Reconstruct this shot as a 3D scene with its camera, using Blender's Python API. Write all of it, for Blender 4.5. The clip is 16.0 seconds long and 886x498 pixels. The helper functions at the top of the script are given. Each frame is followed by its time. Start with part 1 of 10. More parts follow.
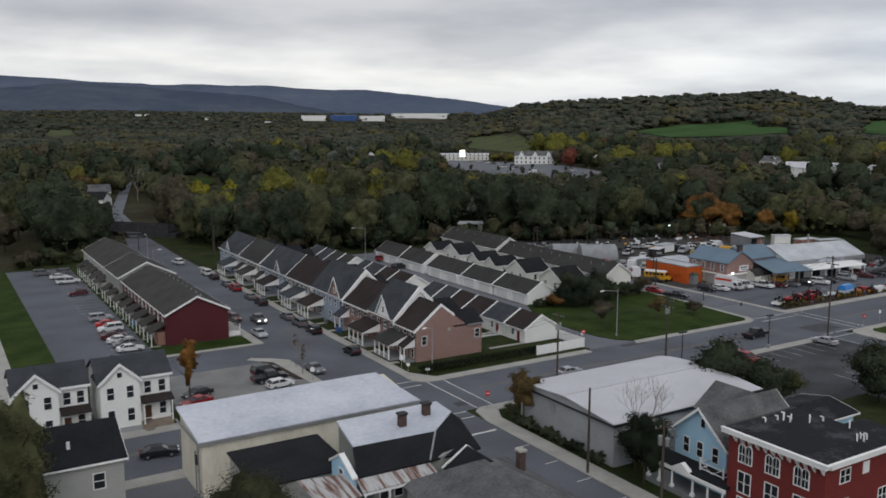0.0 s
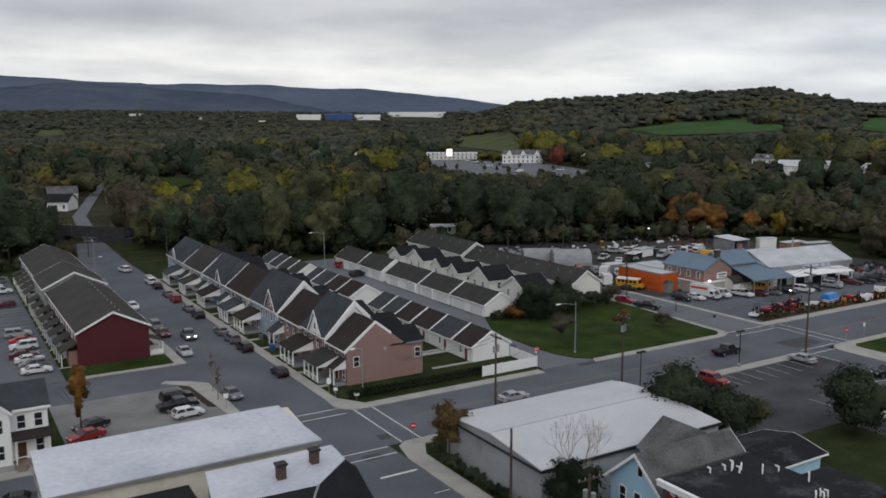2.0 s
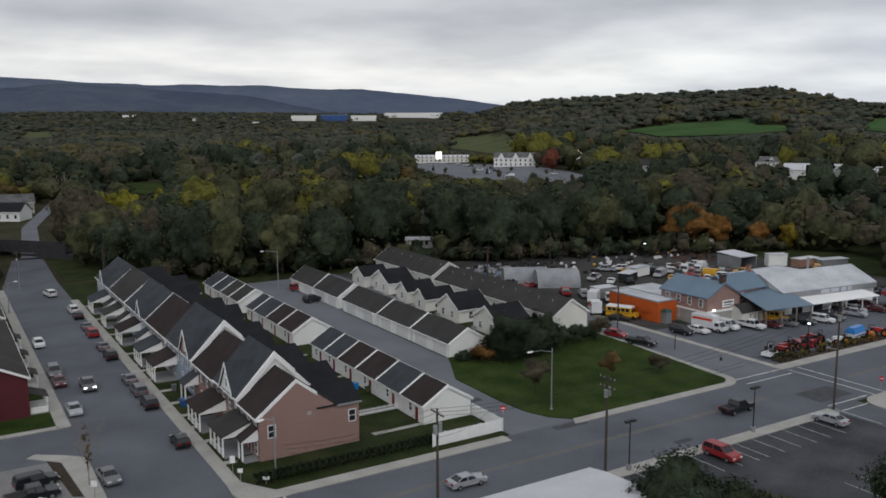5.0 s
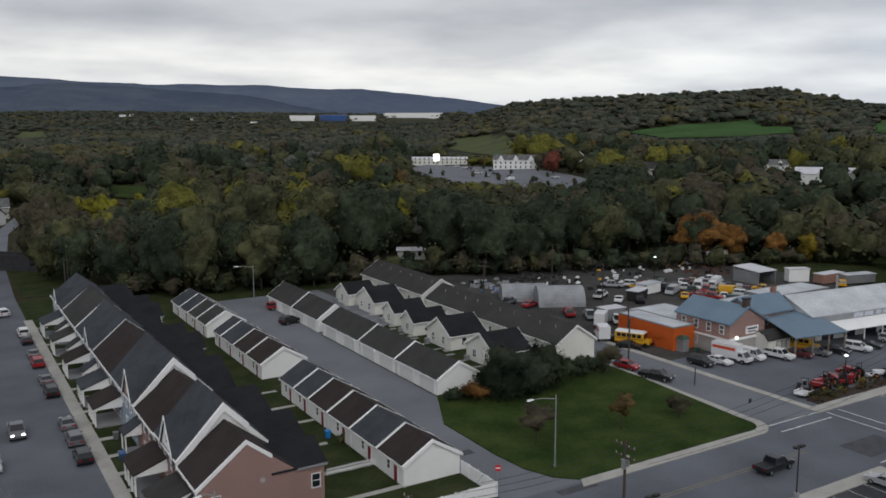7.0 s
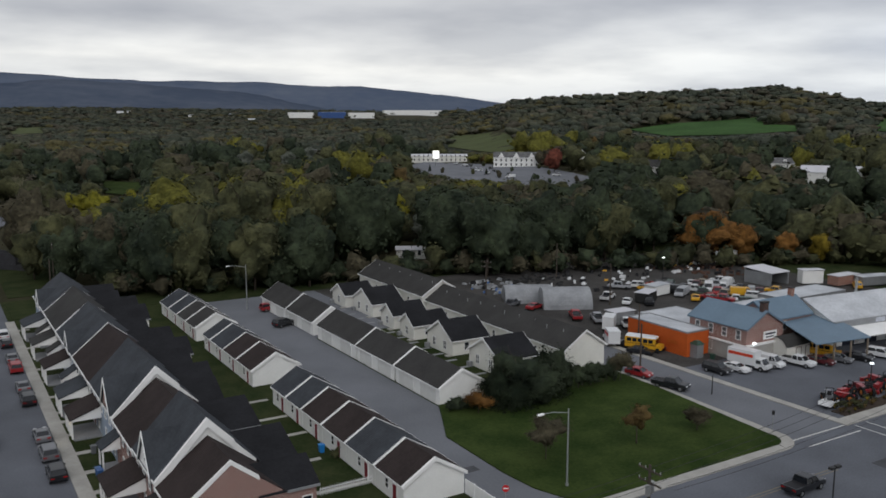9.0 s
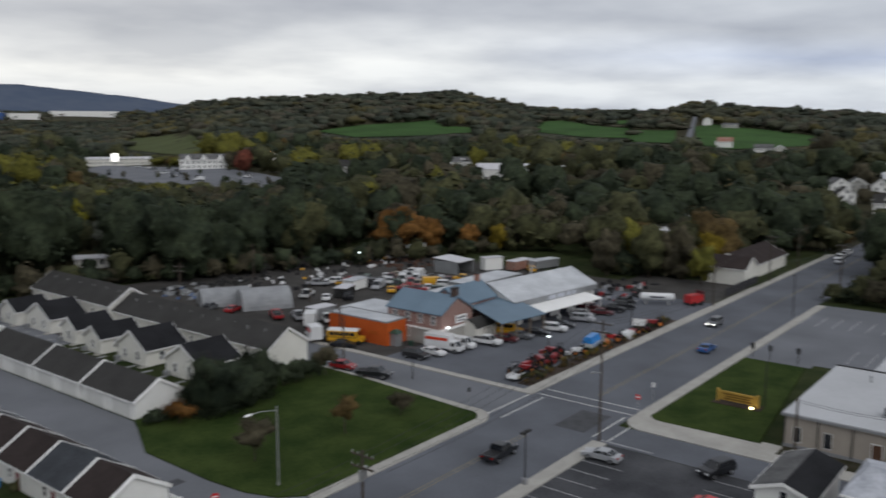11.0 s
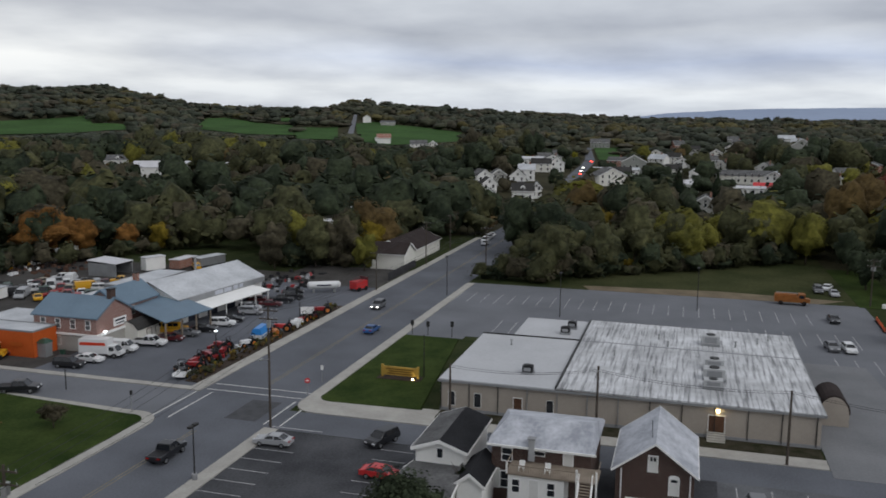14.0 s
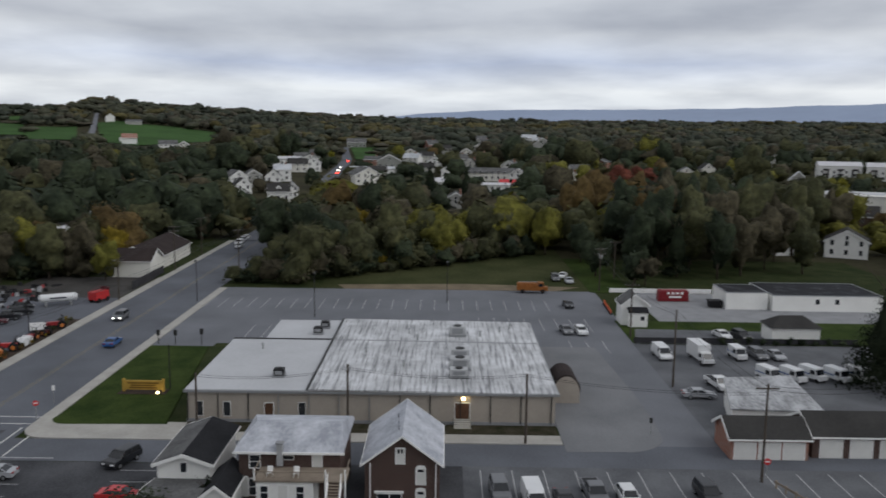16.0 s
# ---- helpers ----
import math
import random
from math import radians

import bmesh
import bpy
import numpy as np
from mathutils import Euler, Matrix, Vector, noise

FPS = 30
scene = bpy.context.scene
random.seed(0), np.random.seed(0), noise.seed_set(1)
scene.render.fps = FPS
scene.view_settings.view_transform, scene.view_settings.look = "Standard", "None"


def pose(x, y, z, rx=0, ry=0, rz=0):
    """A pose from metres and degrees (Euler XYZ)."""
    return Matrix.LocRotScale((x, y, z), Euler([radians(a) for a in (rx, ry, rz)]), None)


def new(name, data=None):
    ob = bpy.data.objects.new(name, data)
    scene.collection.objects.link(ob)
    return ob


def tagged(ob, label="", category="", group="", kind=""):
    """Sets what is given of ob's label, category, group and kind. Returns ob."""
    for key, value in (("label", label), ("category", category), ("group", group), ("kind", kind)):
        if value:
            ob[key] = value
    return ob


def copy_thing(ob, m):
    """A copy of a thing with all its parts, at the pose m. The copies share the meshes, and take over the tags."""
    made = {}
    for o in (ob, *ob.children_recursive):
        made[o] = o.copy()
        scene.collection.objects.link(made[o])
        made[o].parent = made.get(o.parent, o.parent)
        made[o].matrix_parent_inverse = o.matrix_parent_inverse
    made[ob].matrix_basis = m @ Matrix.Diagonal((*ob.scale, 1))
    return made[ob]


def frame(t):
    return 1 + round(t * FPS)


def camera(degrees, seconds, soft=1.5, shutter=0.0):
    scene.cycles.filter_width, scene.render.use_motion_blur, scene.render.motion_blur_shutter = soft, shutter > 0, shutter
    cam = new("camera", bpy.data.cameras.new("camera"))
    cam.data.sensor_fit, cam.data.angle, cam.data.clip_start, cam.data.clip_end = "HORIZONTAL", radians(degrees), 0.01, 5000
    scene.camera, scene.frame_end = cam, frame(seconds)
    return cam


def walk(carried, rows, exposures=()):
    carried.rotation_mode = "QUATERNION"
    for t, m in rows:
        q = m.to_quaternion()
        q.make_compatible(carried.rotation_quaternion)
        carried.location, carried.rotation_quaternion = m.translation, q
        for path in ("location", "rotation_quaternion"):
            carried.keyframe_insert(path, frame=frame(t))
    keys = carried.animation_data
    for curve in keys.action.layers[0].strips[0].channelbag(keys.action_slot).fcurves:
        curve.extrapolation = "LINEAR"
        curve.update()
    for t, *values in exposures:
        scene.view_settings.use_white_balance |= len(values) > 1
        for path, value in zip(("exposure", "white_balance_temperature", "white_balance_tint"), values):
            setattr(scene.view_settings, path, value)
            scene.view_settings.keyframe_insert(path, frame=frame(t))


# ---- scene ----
cam = camera(54.9, 16.0, soft=1.7, shutter=0.4)
PATH = [  # seconds, x, y, z, turn, tilt, lean
    (0.00, 0.02, 0.04, 41.57, -31.30, -8.66, -0.00),
    (0.50, 4.14, 1.28, 41.29, -31.39, -8.68, 0.00),
    (1.00, 8.23, 2.72, 41.25, -31.33, -8.71, 0.10),
    (1.50, 12.36, 4.56, 41.28, -31.30, -8.77, 0.10),
    (2.00, 16.37, 6.82, 41.32, -31.28, -8.75, 0.20),
    (2.50, 20.29, 9.57, 41.37, -31.26, -8.74, 0.20),
    (3.00, 24.13, 12.69, 41.54, -31.30, -8.77, 0.30),
    (3.50, 27.76, 16.16, 41.54, -31.30, -8.74, 0.20),
    (4.00, 31.11, 19.54, 41.67, -31.30, -8.74, 0.30),
    (6.50, 46.36, 38.14, 42.35, -31.26, -8.71, 0.30),
    (7.00, 49.00, 41.89, 42.53, -31.24, -8.72, 0.20),
    (7.50, 51.12, 45.08, 42.57, -31.28, -8.77, 0.20),
    (8.00, 52.30, 47.56, 42.52, -31.28, -8.80, 0.10),
    (8.20, 52.41, 48.31, 42.41, -31.32, -8.86, -0.10),
    (9.00, 52.63, 49.02, 41.66, -31.32, -8.86, 0.00),
    (9.60, 52.77, 49.44, 41.20, -31.32, -8.86, 0.00),
    (10.30, 52.90, 49.89, 40.73, -36.90, -8.65, 0.00),
    (10.50, 52.90, 49.89, 40.73, -40.60, -8.66, -0.06),
    (11.00, 52.73, 50.14, 40.48, -51.84, -8.63, -0.27),
    (11.50, 52.85, 50.64, 40.02, -58.51, -8.59, -0.34),
    (12.00, 52.72, 51.09, 39.57, -63.21, -8.56, -0.42),
    (12.50, 52.58, 50.93, 39.28, -67.38, -8.56, -0.44),
    (13.00, 52.51, 50.51, 39.24, -70.31, -8.62, -0.53),
    (13.50, 52.13, 49.65, 39.15, -72.43, -8.55, -0.51),
    (14.00, 52.39, 48.51, 39.13, -73.84, -8.58, -0.52),
    (14.50, 52.56, 47.23, 39.29, -75.32, -8.61, -0.59),
    (15.00, 52.64, 46.61, 39.33, -75.40, -8.63, -0.56),
    (15.50, 53.20, 45.36, 39.17, -83.33, -8.52, -0.52),
    (16.00, 53.06, 46.34, 39.12, -89.77, -8.43, -0.71),
]
walk(cam, [(t, pose(x, y, z, 90 + tilt, lean, turn)) for t, x, y, z, turn, tilt, lean in PATH])

# ---- light: an overcast evening ----
SKY_GAIN = 1.0
world = bpy.data.worlds.new("sky")
scene.world = world
world.use_nodes = True
wt = world.node_tree
wn, wl = wt.nodes, wt.links
wn.clear()


def wnode(kind, **props):
    n = wn.new(kind)
    for k, v in props.items():
        n.inputs[k].default_value = v
    return n


def wmath(op, a, b=None):
    n = wn.new("ShaderNodeMath")
    n.operation = op
    for i, v in enumerate((a, b)):
        if v is None:
            continue
        if isinstance(v, (int, float)):
            n.inputs[i].default_value = v
        else:
            wl.new(v, n.inputs[i])
    return n.outputs[0]


w_out = wn.new("ShaderNodeOutputWorld")
w_bg = wn.new("ShaderNodeBackground")
w_sky = wn.new("ShaderNodeTexSky")
w_sky.sky_type = "NISHITA"
w_sky.sun_disc = False
w_sky.sun_elevation = radians(40)
w_sky.sun_rotation = radians(203)
w_tc = wn.new("ShaderNodeTexCoord")
w_sep = wn.new("ShaderNodeSeparateXYZ")
wl.new(w_tc.outputs["Generated"], w_sep.inputs[0])
# layered cloud: broad flat billows, wider than high
w_flat = wn.new("ShaderNodeMapping")
w_flat.inputs["Scale"].default_value = (5.0, 5.0, 19.0)
wl.new(w_tc.outputs["Generated"], w_flat.inputs[0])
# a cloud sheet overhead: its billows draw together towards the horizon
w_up = wmath("ADD", wmath("MAXIMUM", w_sep.outputs[2], 0.0), 0.15)
w_sheet = wn.new("ShaderNodeCombineXYZ")
wl.new(wmath("DIVIDE", w_sep.outputs[0], w_up), w_sheet.inputs[0])
wl.new(wmath("DIVIDE", w_sep.outputs[1], w_up), w_sheet.inputs[1])
w_cl = wnode("ShaderNodeTexNoise", Scale=1.0, Detail=5.5, Roughness=0.50, Distortion=0.0)
wl.new(w_sheet.outputs[0], w_cl.inputs["Vector"])
w_big = wnode("ShaderNodeTexNoise", Scale=0.42, Detail=3.0, Roughness=0.5, Distortion=0.3)
wl.new(w_flat.outputs[0], w_big.inputs["Vector"])
w_h = wmath("ADD", w_sep.outputs[2], wmath("MULTIPLY", wmath("SUBTRACT", w_big.outputs[0], 0.5), 0.09))
w_ramp = wn.new("ShaderNodeValToRGB")
cr = w_ramp.color_ramp
cr.elements[0].position, cr.elements[0].color = 0.0, (0.70, 0.715, 0.74, 1)
cr.elements[1].position, cr.elements[1].color = 1.0, (0.53, 0.545, 0.575, 1)
for at, c in ((0.06, (0.72, 0.735, 0.75, 1)), (0.17, (0.86, 0.86, 0.845, 1)), (0.25, (0.74, 0.745, 0.75, 1)), (0.33, (0.52, 0.53, 0.56, 1)), (0.45, (0.60, 0.61, 0.63, 1)), (0.60, (0.47, 0.485, 0.52, 1))):
    cr.elements.new(at).color = c
wl.new(wmath("MULTIPLY", w_h, 3.0), w_ramp.inputs[0])
w_mix = wn.new("ShaderNodeMix")
w_mix.data_type = "RGBA"
w_mix.blend_type = "MULTIPLY"
w_mix.inputs[0].default_value = 1.0
w_tone = wn.new("ShaderNodeValToRGB")
w_tone.color_ramp.elements[0].position, w_tone.color_ramp.elements[0].color = 0.34, (0.77, 0.78, 0.81, 1)
w_tone.color_ramp.elements[1].position, w_tone.color_ramp.elements[1].color = 0.62, (1.13, 1.125, 1.11, 1)
wl.new(w_cl.outputs[0], w_tone.inputs[0])
wl.new(w_ramp.outputs[0], w_mix.inputs[6])
wl.new(w_tone.outputs[0], w_mix.inputs[7])
w_tint = wn.new("ShaderNodeMix")
w_tint.data_type = "RGBA"
w_tint.inputs[0].default_value = 0.005
wl.new(w_mix.outputs[2], w_tint.inputs[6])
wl.new(w_sky.outputs[0], w_tint.inputs[7])
w_east = wn.new("ShaderNodeMix")
w_east.data_type = "RGBA"
w_east.blend_type = "MULTIPLY"
w_east.inputs[7].default_value = (0.90, 0.94, 1.0, 1)
wl.new(wmath("MINIMUM", wmath("MULTIPLY", wmath("MAXIMUM", wmath("SUBTRACT", w_sep.outputs[0], 0.55), 0.0), 2.2), 1.0), w_east.inputs[0])
wl.new(w_tint.outputs[2], w_east.inputs[6])
w_bank = wn.new("ShaderNodeMix")
w_bank.data_type = "RGBA"
w_bank.blend_type = "MULTIPLY"
w_bank.inputs[7].default_value = (0.72, 0.77, 0.90, 1)
w_lift = wmath("ADD", w_sep.outputs[2], wmath("MULTIPLY", wmath("SUBTRACT", w_big.outputs[0], 0.5), 0.05))
w_low = wmath("MAXIMUM", wmath("SUBTRACT", 1.0, wmath("DIVIDE", wmath("ABSOLUTE", wmath("SUBTRACT", w_lift, 0.070)), 0.030)), 0.0)
w_side = wmath("MINIMUM", wmath("MAXIMUM", wmath("MULTIPLY", wmath("SUBTRACT", w_sep.outputs[0], 0.80), 6.0), 0.0), 1.0)
wl.new(wmath("MULTIPLY", w_low, w_side), w_bank.inputs[0])
wl.new(w_east.outputs[2], w_bank.inputs[6])
wl.new(w_bank.outputs[2], w_bg.inputs[0])
w_bg.inputs[1].default_value = SKY_GAIN
wl.new(w_bg.outputs[0], w_out.inputs[0])

sun = new("sun", bpy.data.lights.new("sun", "SUN"))
sun.data.energy, sun.data.angle, sun.data.color = 0.86, radians(40), (1.0, 0.99, 0.98)
sun.rotation_euler = (radians(50), 0, radians(-23))


# ---- materials ----
def rgb(c, k=1.0):
    return (min(c[0] * k, 1), min(c[1] * k, 1), min(c[2] * k, 1), 1)


def mat(name, col, rough=0.8, var=0.18, size=4.0, fine=0.4, bump=0.15, metal=0.0, spec=0.12, stretch=(1, 1, 1), other=None, lo=0.35, hi=0.65,
        rand=0.0, island=0.0, rib=None, brick=None, depth=0.05, speck=None):
    """A surface with broad and fine variation; size and fine in metres."""
    m = bpy.data.materials.new(name)
    m.use_nodes = True
    nt = m.node_tree
    n, l = nt.nodes, nt.links
    p = n["Principled BSDF"]
    p.inputs["Roughness"].default_value = rough
    p.inputs["Metallic"].default_value = metal
    p.inputs["Specular IOR Level"].default_value = spec
    geo = n.new("ShaderNodeNewGeometry")
    mp = n.new("ShaderNodeMapping")
    mp.inputs["Scale"].default_value = stretch
    l.new(geo.outputs["Position"], mp.inputs[0])
    a = n.new("ShaderNodeTexNoise")
    a.inputs["Scale"].default_value, a.inputs["Detail"].default_value = 1.0 / size, 5.0
    b = n.new("ShaderNodeTexNoise")
    b.inputs["Scale"].default_value, b.inputs["Detail"].default_value = 1.0 / fine, 3.0
    l.new(mp.outputs[0], a.inputs["Vector"])
    l.new(mp.outputs[0], b.inputs["Vector"])
    add = n.new("ShaderNodeMath")
    add.operation = "MULTIPLY_ADD"
    add.inputs[1].default_value = 0.35
    l.new(b.outputs[0], add.inputs[0])
    half = n.new("ShaderNodeMath")
    half.operation = "MULTIPLY"
    half.inputs[1].default_value = 0.65
    l.new(a.outputs[0], half.inputs[0])
    l.new(half.outputs[0], add.inputs[2])
    ramp = n.new("ShaderNodeValToRGB")
    ramp.color_ramp.elements[0].position, ramp.color_ramp.elements[1].position = lo, hi
    ramp.color_ramp.elements[0].color = rgb(col, 1 - var)
    ramp.color_ramp.elements[1].color = rgb(other, 1) if other else rgb(col, 1 + var)
    l.new(add.outputs[0], ramp.inputs[0])
    colour, height = ramp.outputs[0], b.outputs[0]
    if rand or island:
        hsv = n.new("ShaderNodeHueSaturation")
        src = n.new("ShaderNodeObjectInfo").outputs["Random"] if rand else geo.outputs["Random Per Island"]
        mr = n.new("ShaderNodeMapRange")
        k = rand or island
        mr.inputs[3].default_value, mr.inputs[4].default_value = 1 - k, 1 + k
        l.new(src, mr.inputs[0])
        l.new(mr.outputs[0], hsv.inputs["Value"])
        l.new(colour, hsv.inputs["Color"])
        colour = hsv.outputs[0]
    if speck:
        sp = n.new("ShaderNodeTexNoise")
        sp.inputs["Scale"].default_value, sp.inputs["Detail"].default_value, sp.inputs["Roughness"].default_value = 1.0 / speck[0], 4.0, 0.65
        l.new(geo.outputs["Position"], sp.inputs["Vector"])
        tone = n.new("ShaderNodeMapRange")
        tone.inputs[1].default_value, tone.inputs[2].default_value = 0.36, 0.64
        tone.inputs[3].default_value, tone.inputs[4].default_value = speck[1], speck[2]
        l.new(sp.outputs[0], tone.inputs[0])
        hs = n.new("ShaderNodeHueSaturation")
        l.new(tone.outputs[0], hs.inputs["Value"])
        l.new(colour, hs.inputs["Color"])
        colour, height = hs.outputs[0], sp.outputs[0]
    if brick:
        sep = n.new("ShaderNodeSeparateXYZ")
        l.new(geo.outputs["Position"], sep.inputs[0])
        s = n.new("ShaderNodeMath")
        l.new(sep.outputs[0], s.inputs[0])
        l.new(sep.outputs[1], s.inputs[1])
        cb = n.new("ShaderNodeCombineXYZ")
        l.new(s.outputs[0], cb.inputs[0])
        l.new(sep.outputs[2], cb.inputs[1])
        bt = n.new("ShaderNodeTexBrick")
        bt.inputs["Scale"].default_value = 1.0
        bt.inputs["Brick Width"].default_value, bt.inputs["Row Height"].default_value = brick[0], brick[1]
        bt.inputs["Mortar Size"].default_value = brick[2]
        bt.inputs["Mortar"].default_value = rgb(brick[3])
        bt.inputs["Color2"].default_value = rgb(col, 0.75)
        l.new(cb.outputs[0], bt.inputs["Vector"])
        l.new(colour, bt.inputs["Color1"])
        colour = bt.outputs["Color"]
    if rib:
        w = n.new("ShaderNodeTexWave")
        w.bands_direction = rib[0]
        w.inputs["Scale"].default_value = 0.314 / rib[1] * 1.0
        l.new(geo.outputs["Position"], w.inputs["Vector"])
        height = w.outputs["Fac"]
    bp = n.new("ShaderNodeBump")
    bp.inputs["Strength"].default_value, bp.inputs["Distance"].default_value = bump, depth
    l.new(height, bp.inputs["Height"])
    l.new(bp.outputs[0], p.inputs["Normal"])
    l.new(colour, p.inputs["Base Color"])
    return m


def glow(name, col, power):
    m = bpy.data.materials.new(name)
    m.use_nodes = True
    p = m.node_tree.nodes["Principled BSDF"]
    p.inputs["Base Color"].default_value = rgb(col)
    p.inputs["Emission Color"].default_value = rgb(col)
    p.inputs["Emission Strength"].default_value = power
    return m


ASPHALT = mat("worn_asphalt", (0.112, 0.119, 0.137), 0.85, 0.22, 11, 0.25, 0.1)
ASPHALT_OLD = mat("grey_old_asphalt", (0.150, 0.157, 0.174), 0.9, 0.16, 12, 0.3, 0.1)
ASPHALT_MID = mat("dark_worn_asphalt", (0.105, 0.110, 0.121), 0.85, 0.22, 6, 0.25, 0.1, other=(0.150, 0.155, 0.167))
APRON = mat("pale_worn_apron", (0.168, 0.174, 0.186), 0.9, 0.14, 9, 0.3, 0.1, other=(0.205, 0.210, 0.220))
ASPHALT_NEW = mat("sealed_dark_asphalt", (0.036, 0.038, 0.044), 0.75, 0.25, 7, 0.25, 0.1, other=(0.085, 0.087, 0.095))
PATCH = mat("asphalt_patch", (0.07, 0.072, 0.078), 0.85, 0.2, 1.5, 0.2, 0.1)
GRAVEL = mat("packed_gravel", (0.21, 0.208, 0.205), 0.95, 0.2, 5, 0.2, 0.3)
YARD = mat("oily_dirt_yard", (0.055, 0.052, 0.050), 0.95, 0.35, 8, 0.5, 0.4, other=(0.078, 0.074, 0.070))
CONCRETE = mat("pale_concrete", (0.36, 0.35, 0.325), 0.85, 0.14, 3, 0.3, 0.1)
CONCRETE_GREY = mat("grey_concrete", (0.245, 0.25, 0.262), 0.85, 0.14, 3, 0.3, 0.1)
GRASS = mat("mown_grass", (0.023, 0.044, 0.010), 0.95, 0.3, 6, 0.35, 0.6, other=(0.046, 0.066, 0.018), spec=0.05)
GRASS_DARK = mat("shaded_grass", (0.022, 0.038, 0.012), 0.95, 0.3, 5, 0.35, 0.6, other=(0.045, 0.052, 0.022), spec=0.05)
VERGE = mat("thin_grass_and_earth", (0.026, 0.030, 0.014), 0.95, 0.3, 1.6, 0.2, 0.5, other=(0.062, 0.054, 0.040), spec=0.05)
MEADOW = mat("rough_meadow", (0.034, 0.047, 0.017), 0.95, 0.3, 14, 0.8, 0.6, other=(0.064, 0.066, 0.030), spec=0.05)
FIELD = mat("green_field", (0.042, 0.086, 0.027), 0.95, 0.3, 45, 3, 0.4, spec=0.05)
FIELD_PALE = mat("pale_field", (0.072, 0.086, 0.038), 0.95, 0.2, 60, 3, 0.4, spec=0.05)
FOREST_FLOOR = mat("forest_floor", (0.035, 0.035, 0.02), 0.95, 0.3, 18, 2.0, 0.6, other=(0.06, 0.055, 0.032), spec=0.05)
LINE = mat("road_paint", (0.62, 0.62, 0.6), 0.8, 0.2, 0.8, 0.1, 0.05)
LINE_FAINT = mat("worn_stall_paint", (0.38, 0.385, 0.39), 0.8, 0.3, 0.8, 0.1, 0.05)
LINE_YELLOW = mat("worn_yellow_paint", (0.20, 0.175, 0.125), 0.8, 0.25, 1.2, 0.15, 0.05)
MULCH = mat("dark_mulch", (0.05, 0.038, 0.03), 0.95, 0.3, 1.0, 0.15, 0.6)
EARTH = mat("bare_earth", (0.16, 0.13, 0.09), 0.95, 0.25, 4, 0.4, 0.4)

SIDING_WHITE = mat("white_siding", (0.80, 0.80, 0.78), 0.6, 0.05, 3, 0.3, 0.5, rib=("Z", 0.2), depth=0.01)
SIDING_CREAM = mat("cream_siding", (0.72, 0.71, 0.66), 0.6, 0.06, 3, 0.3, 0.5, rib=("Z", 0.2), depth=0.01)
SIDING_GREY = mat("grey_siding", (0.36, 0.36, 0.34), 0.6, 0.07, 3, 0.3, 0.5, rib=("Z", 0.2), depth=0.01)
SIDING_BLUE = mat("pale_blue_siding", (0.40, 0.62, 0.78), 0.6, 0.06, 3, 0.3, 0.5, rib=("Z", 0.2), depth=0.01)
SIDING_SLATE = mat("slate_blue_siding", (0.30, 0.36, 0.45), 0.6, 0.06, 3, 0.3, 0.5, rib=("Z", 0.2), depth=0.01)
SIDING_GREEN = mat("grey_green_siding", (0.27, 0.28, 0.26), 0.6, 0.06, 3, 0.3, 0.5, rib=("Z", 0.2), depth=0.01)
STUCCO = mat("stained_cream_stucco", (0.60, 0.56, 0.46), 0.9, 0.12, 2.5, 0.3, 0.2, stretch=(1, 1, 0.35), other=(0.70, 0.66, 0.56), lo=0.3, hi=0.6)
TAN_PANEL = mat("tan_metal_panel", (0.36, 0.323, 0.282), 0.65, 0.08, 3, 0.3, 0.3, rib=("Y", 0.3), depth=0.02)
BLOCK_GREY = mat("grey_block_wall", (0.33, 0.34, 0.35), 0.85, 0.12, 3, 0.3, 0.2)
BRICK = mat("red_brick", (0.31, 0.12, 0.085), 0.85, 0.2, 3, 0.25, 0.2, brick=(0.22, 0.075, 0.012, (0.33, 0.27, 0.23)))
BRICK_ROSE = mat("rose_brick", (0.255, 0.122, 0.108), 0.85, 0.16, 3, 0.25, 0.2, brick=(0.22, 0.075, 0.012, (0.40, 0.32, 0.28)))
BRICK_DARK = mat("dark_brown_brick", (0.078, 0.043, 0.036), 0.85, 0.25, 2.2, 0.25, 0.2, brick=(0.22, 0.075, 0.012, (0.12, 0.10, 0.09)))
BRICK_PAINTED = mat("dark_red_painted_brick", (0.18, 0.032, 0.030), 0.75, 0.15, 3, 0.25, 0.2, brick=(0.22, 0.075, 0.01, (0.2, 0.05, 0.045)))
RED_SIDING = mat("barn_red_siding", (0.092, 0.024, 0.029), 0.65, 0.1, 4, 0.4, 0.5, rib=("Z", 0.2), depth=0.01)
ORANGE = mat("orange_painted_panel", (0.50, 0.10, 0.022), 0.6, 0.12, 3, 0.3, 0.3, rib=("X", 0.3), depth=0.02)

ROOF_BROWN = mat("brown_shingles", (0.036, 0.028, 0.027), 0.9, 0.22, 3, 0.35, 0.4, rib=("Z", 0.1), depth=0.02)
ROOF_SLATE = mat("blue_grey_shingles", (0.050, 0.055, 0.063), 0.9, 0.22, 3, 0.35, 0.4, rib=("Z", 0.1), depth=0.02)
ROOF_BLACK = mat("black_shingles", (0.018, 0.0185, 0.021), 0.9, 0.25, 3, 0.35, 0.4, rib=("Z", 0.1), depth=0.02)
ROOF_TAUPE = mat("taupe_shingles", (0.056, 0.053, 0.050), 0.9, 0.2, 4, 0.35, 0.4, rib=("Z", 0.1), depth=0.02)
ROOF_CHAR = mat("charcoal_shingles", (0.045, 0.044, 0.043), 0.9, 0.2, 4, 0.35, 0.4, rib=("Z", 0.1), depth=0.02)
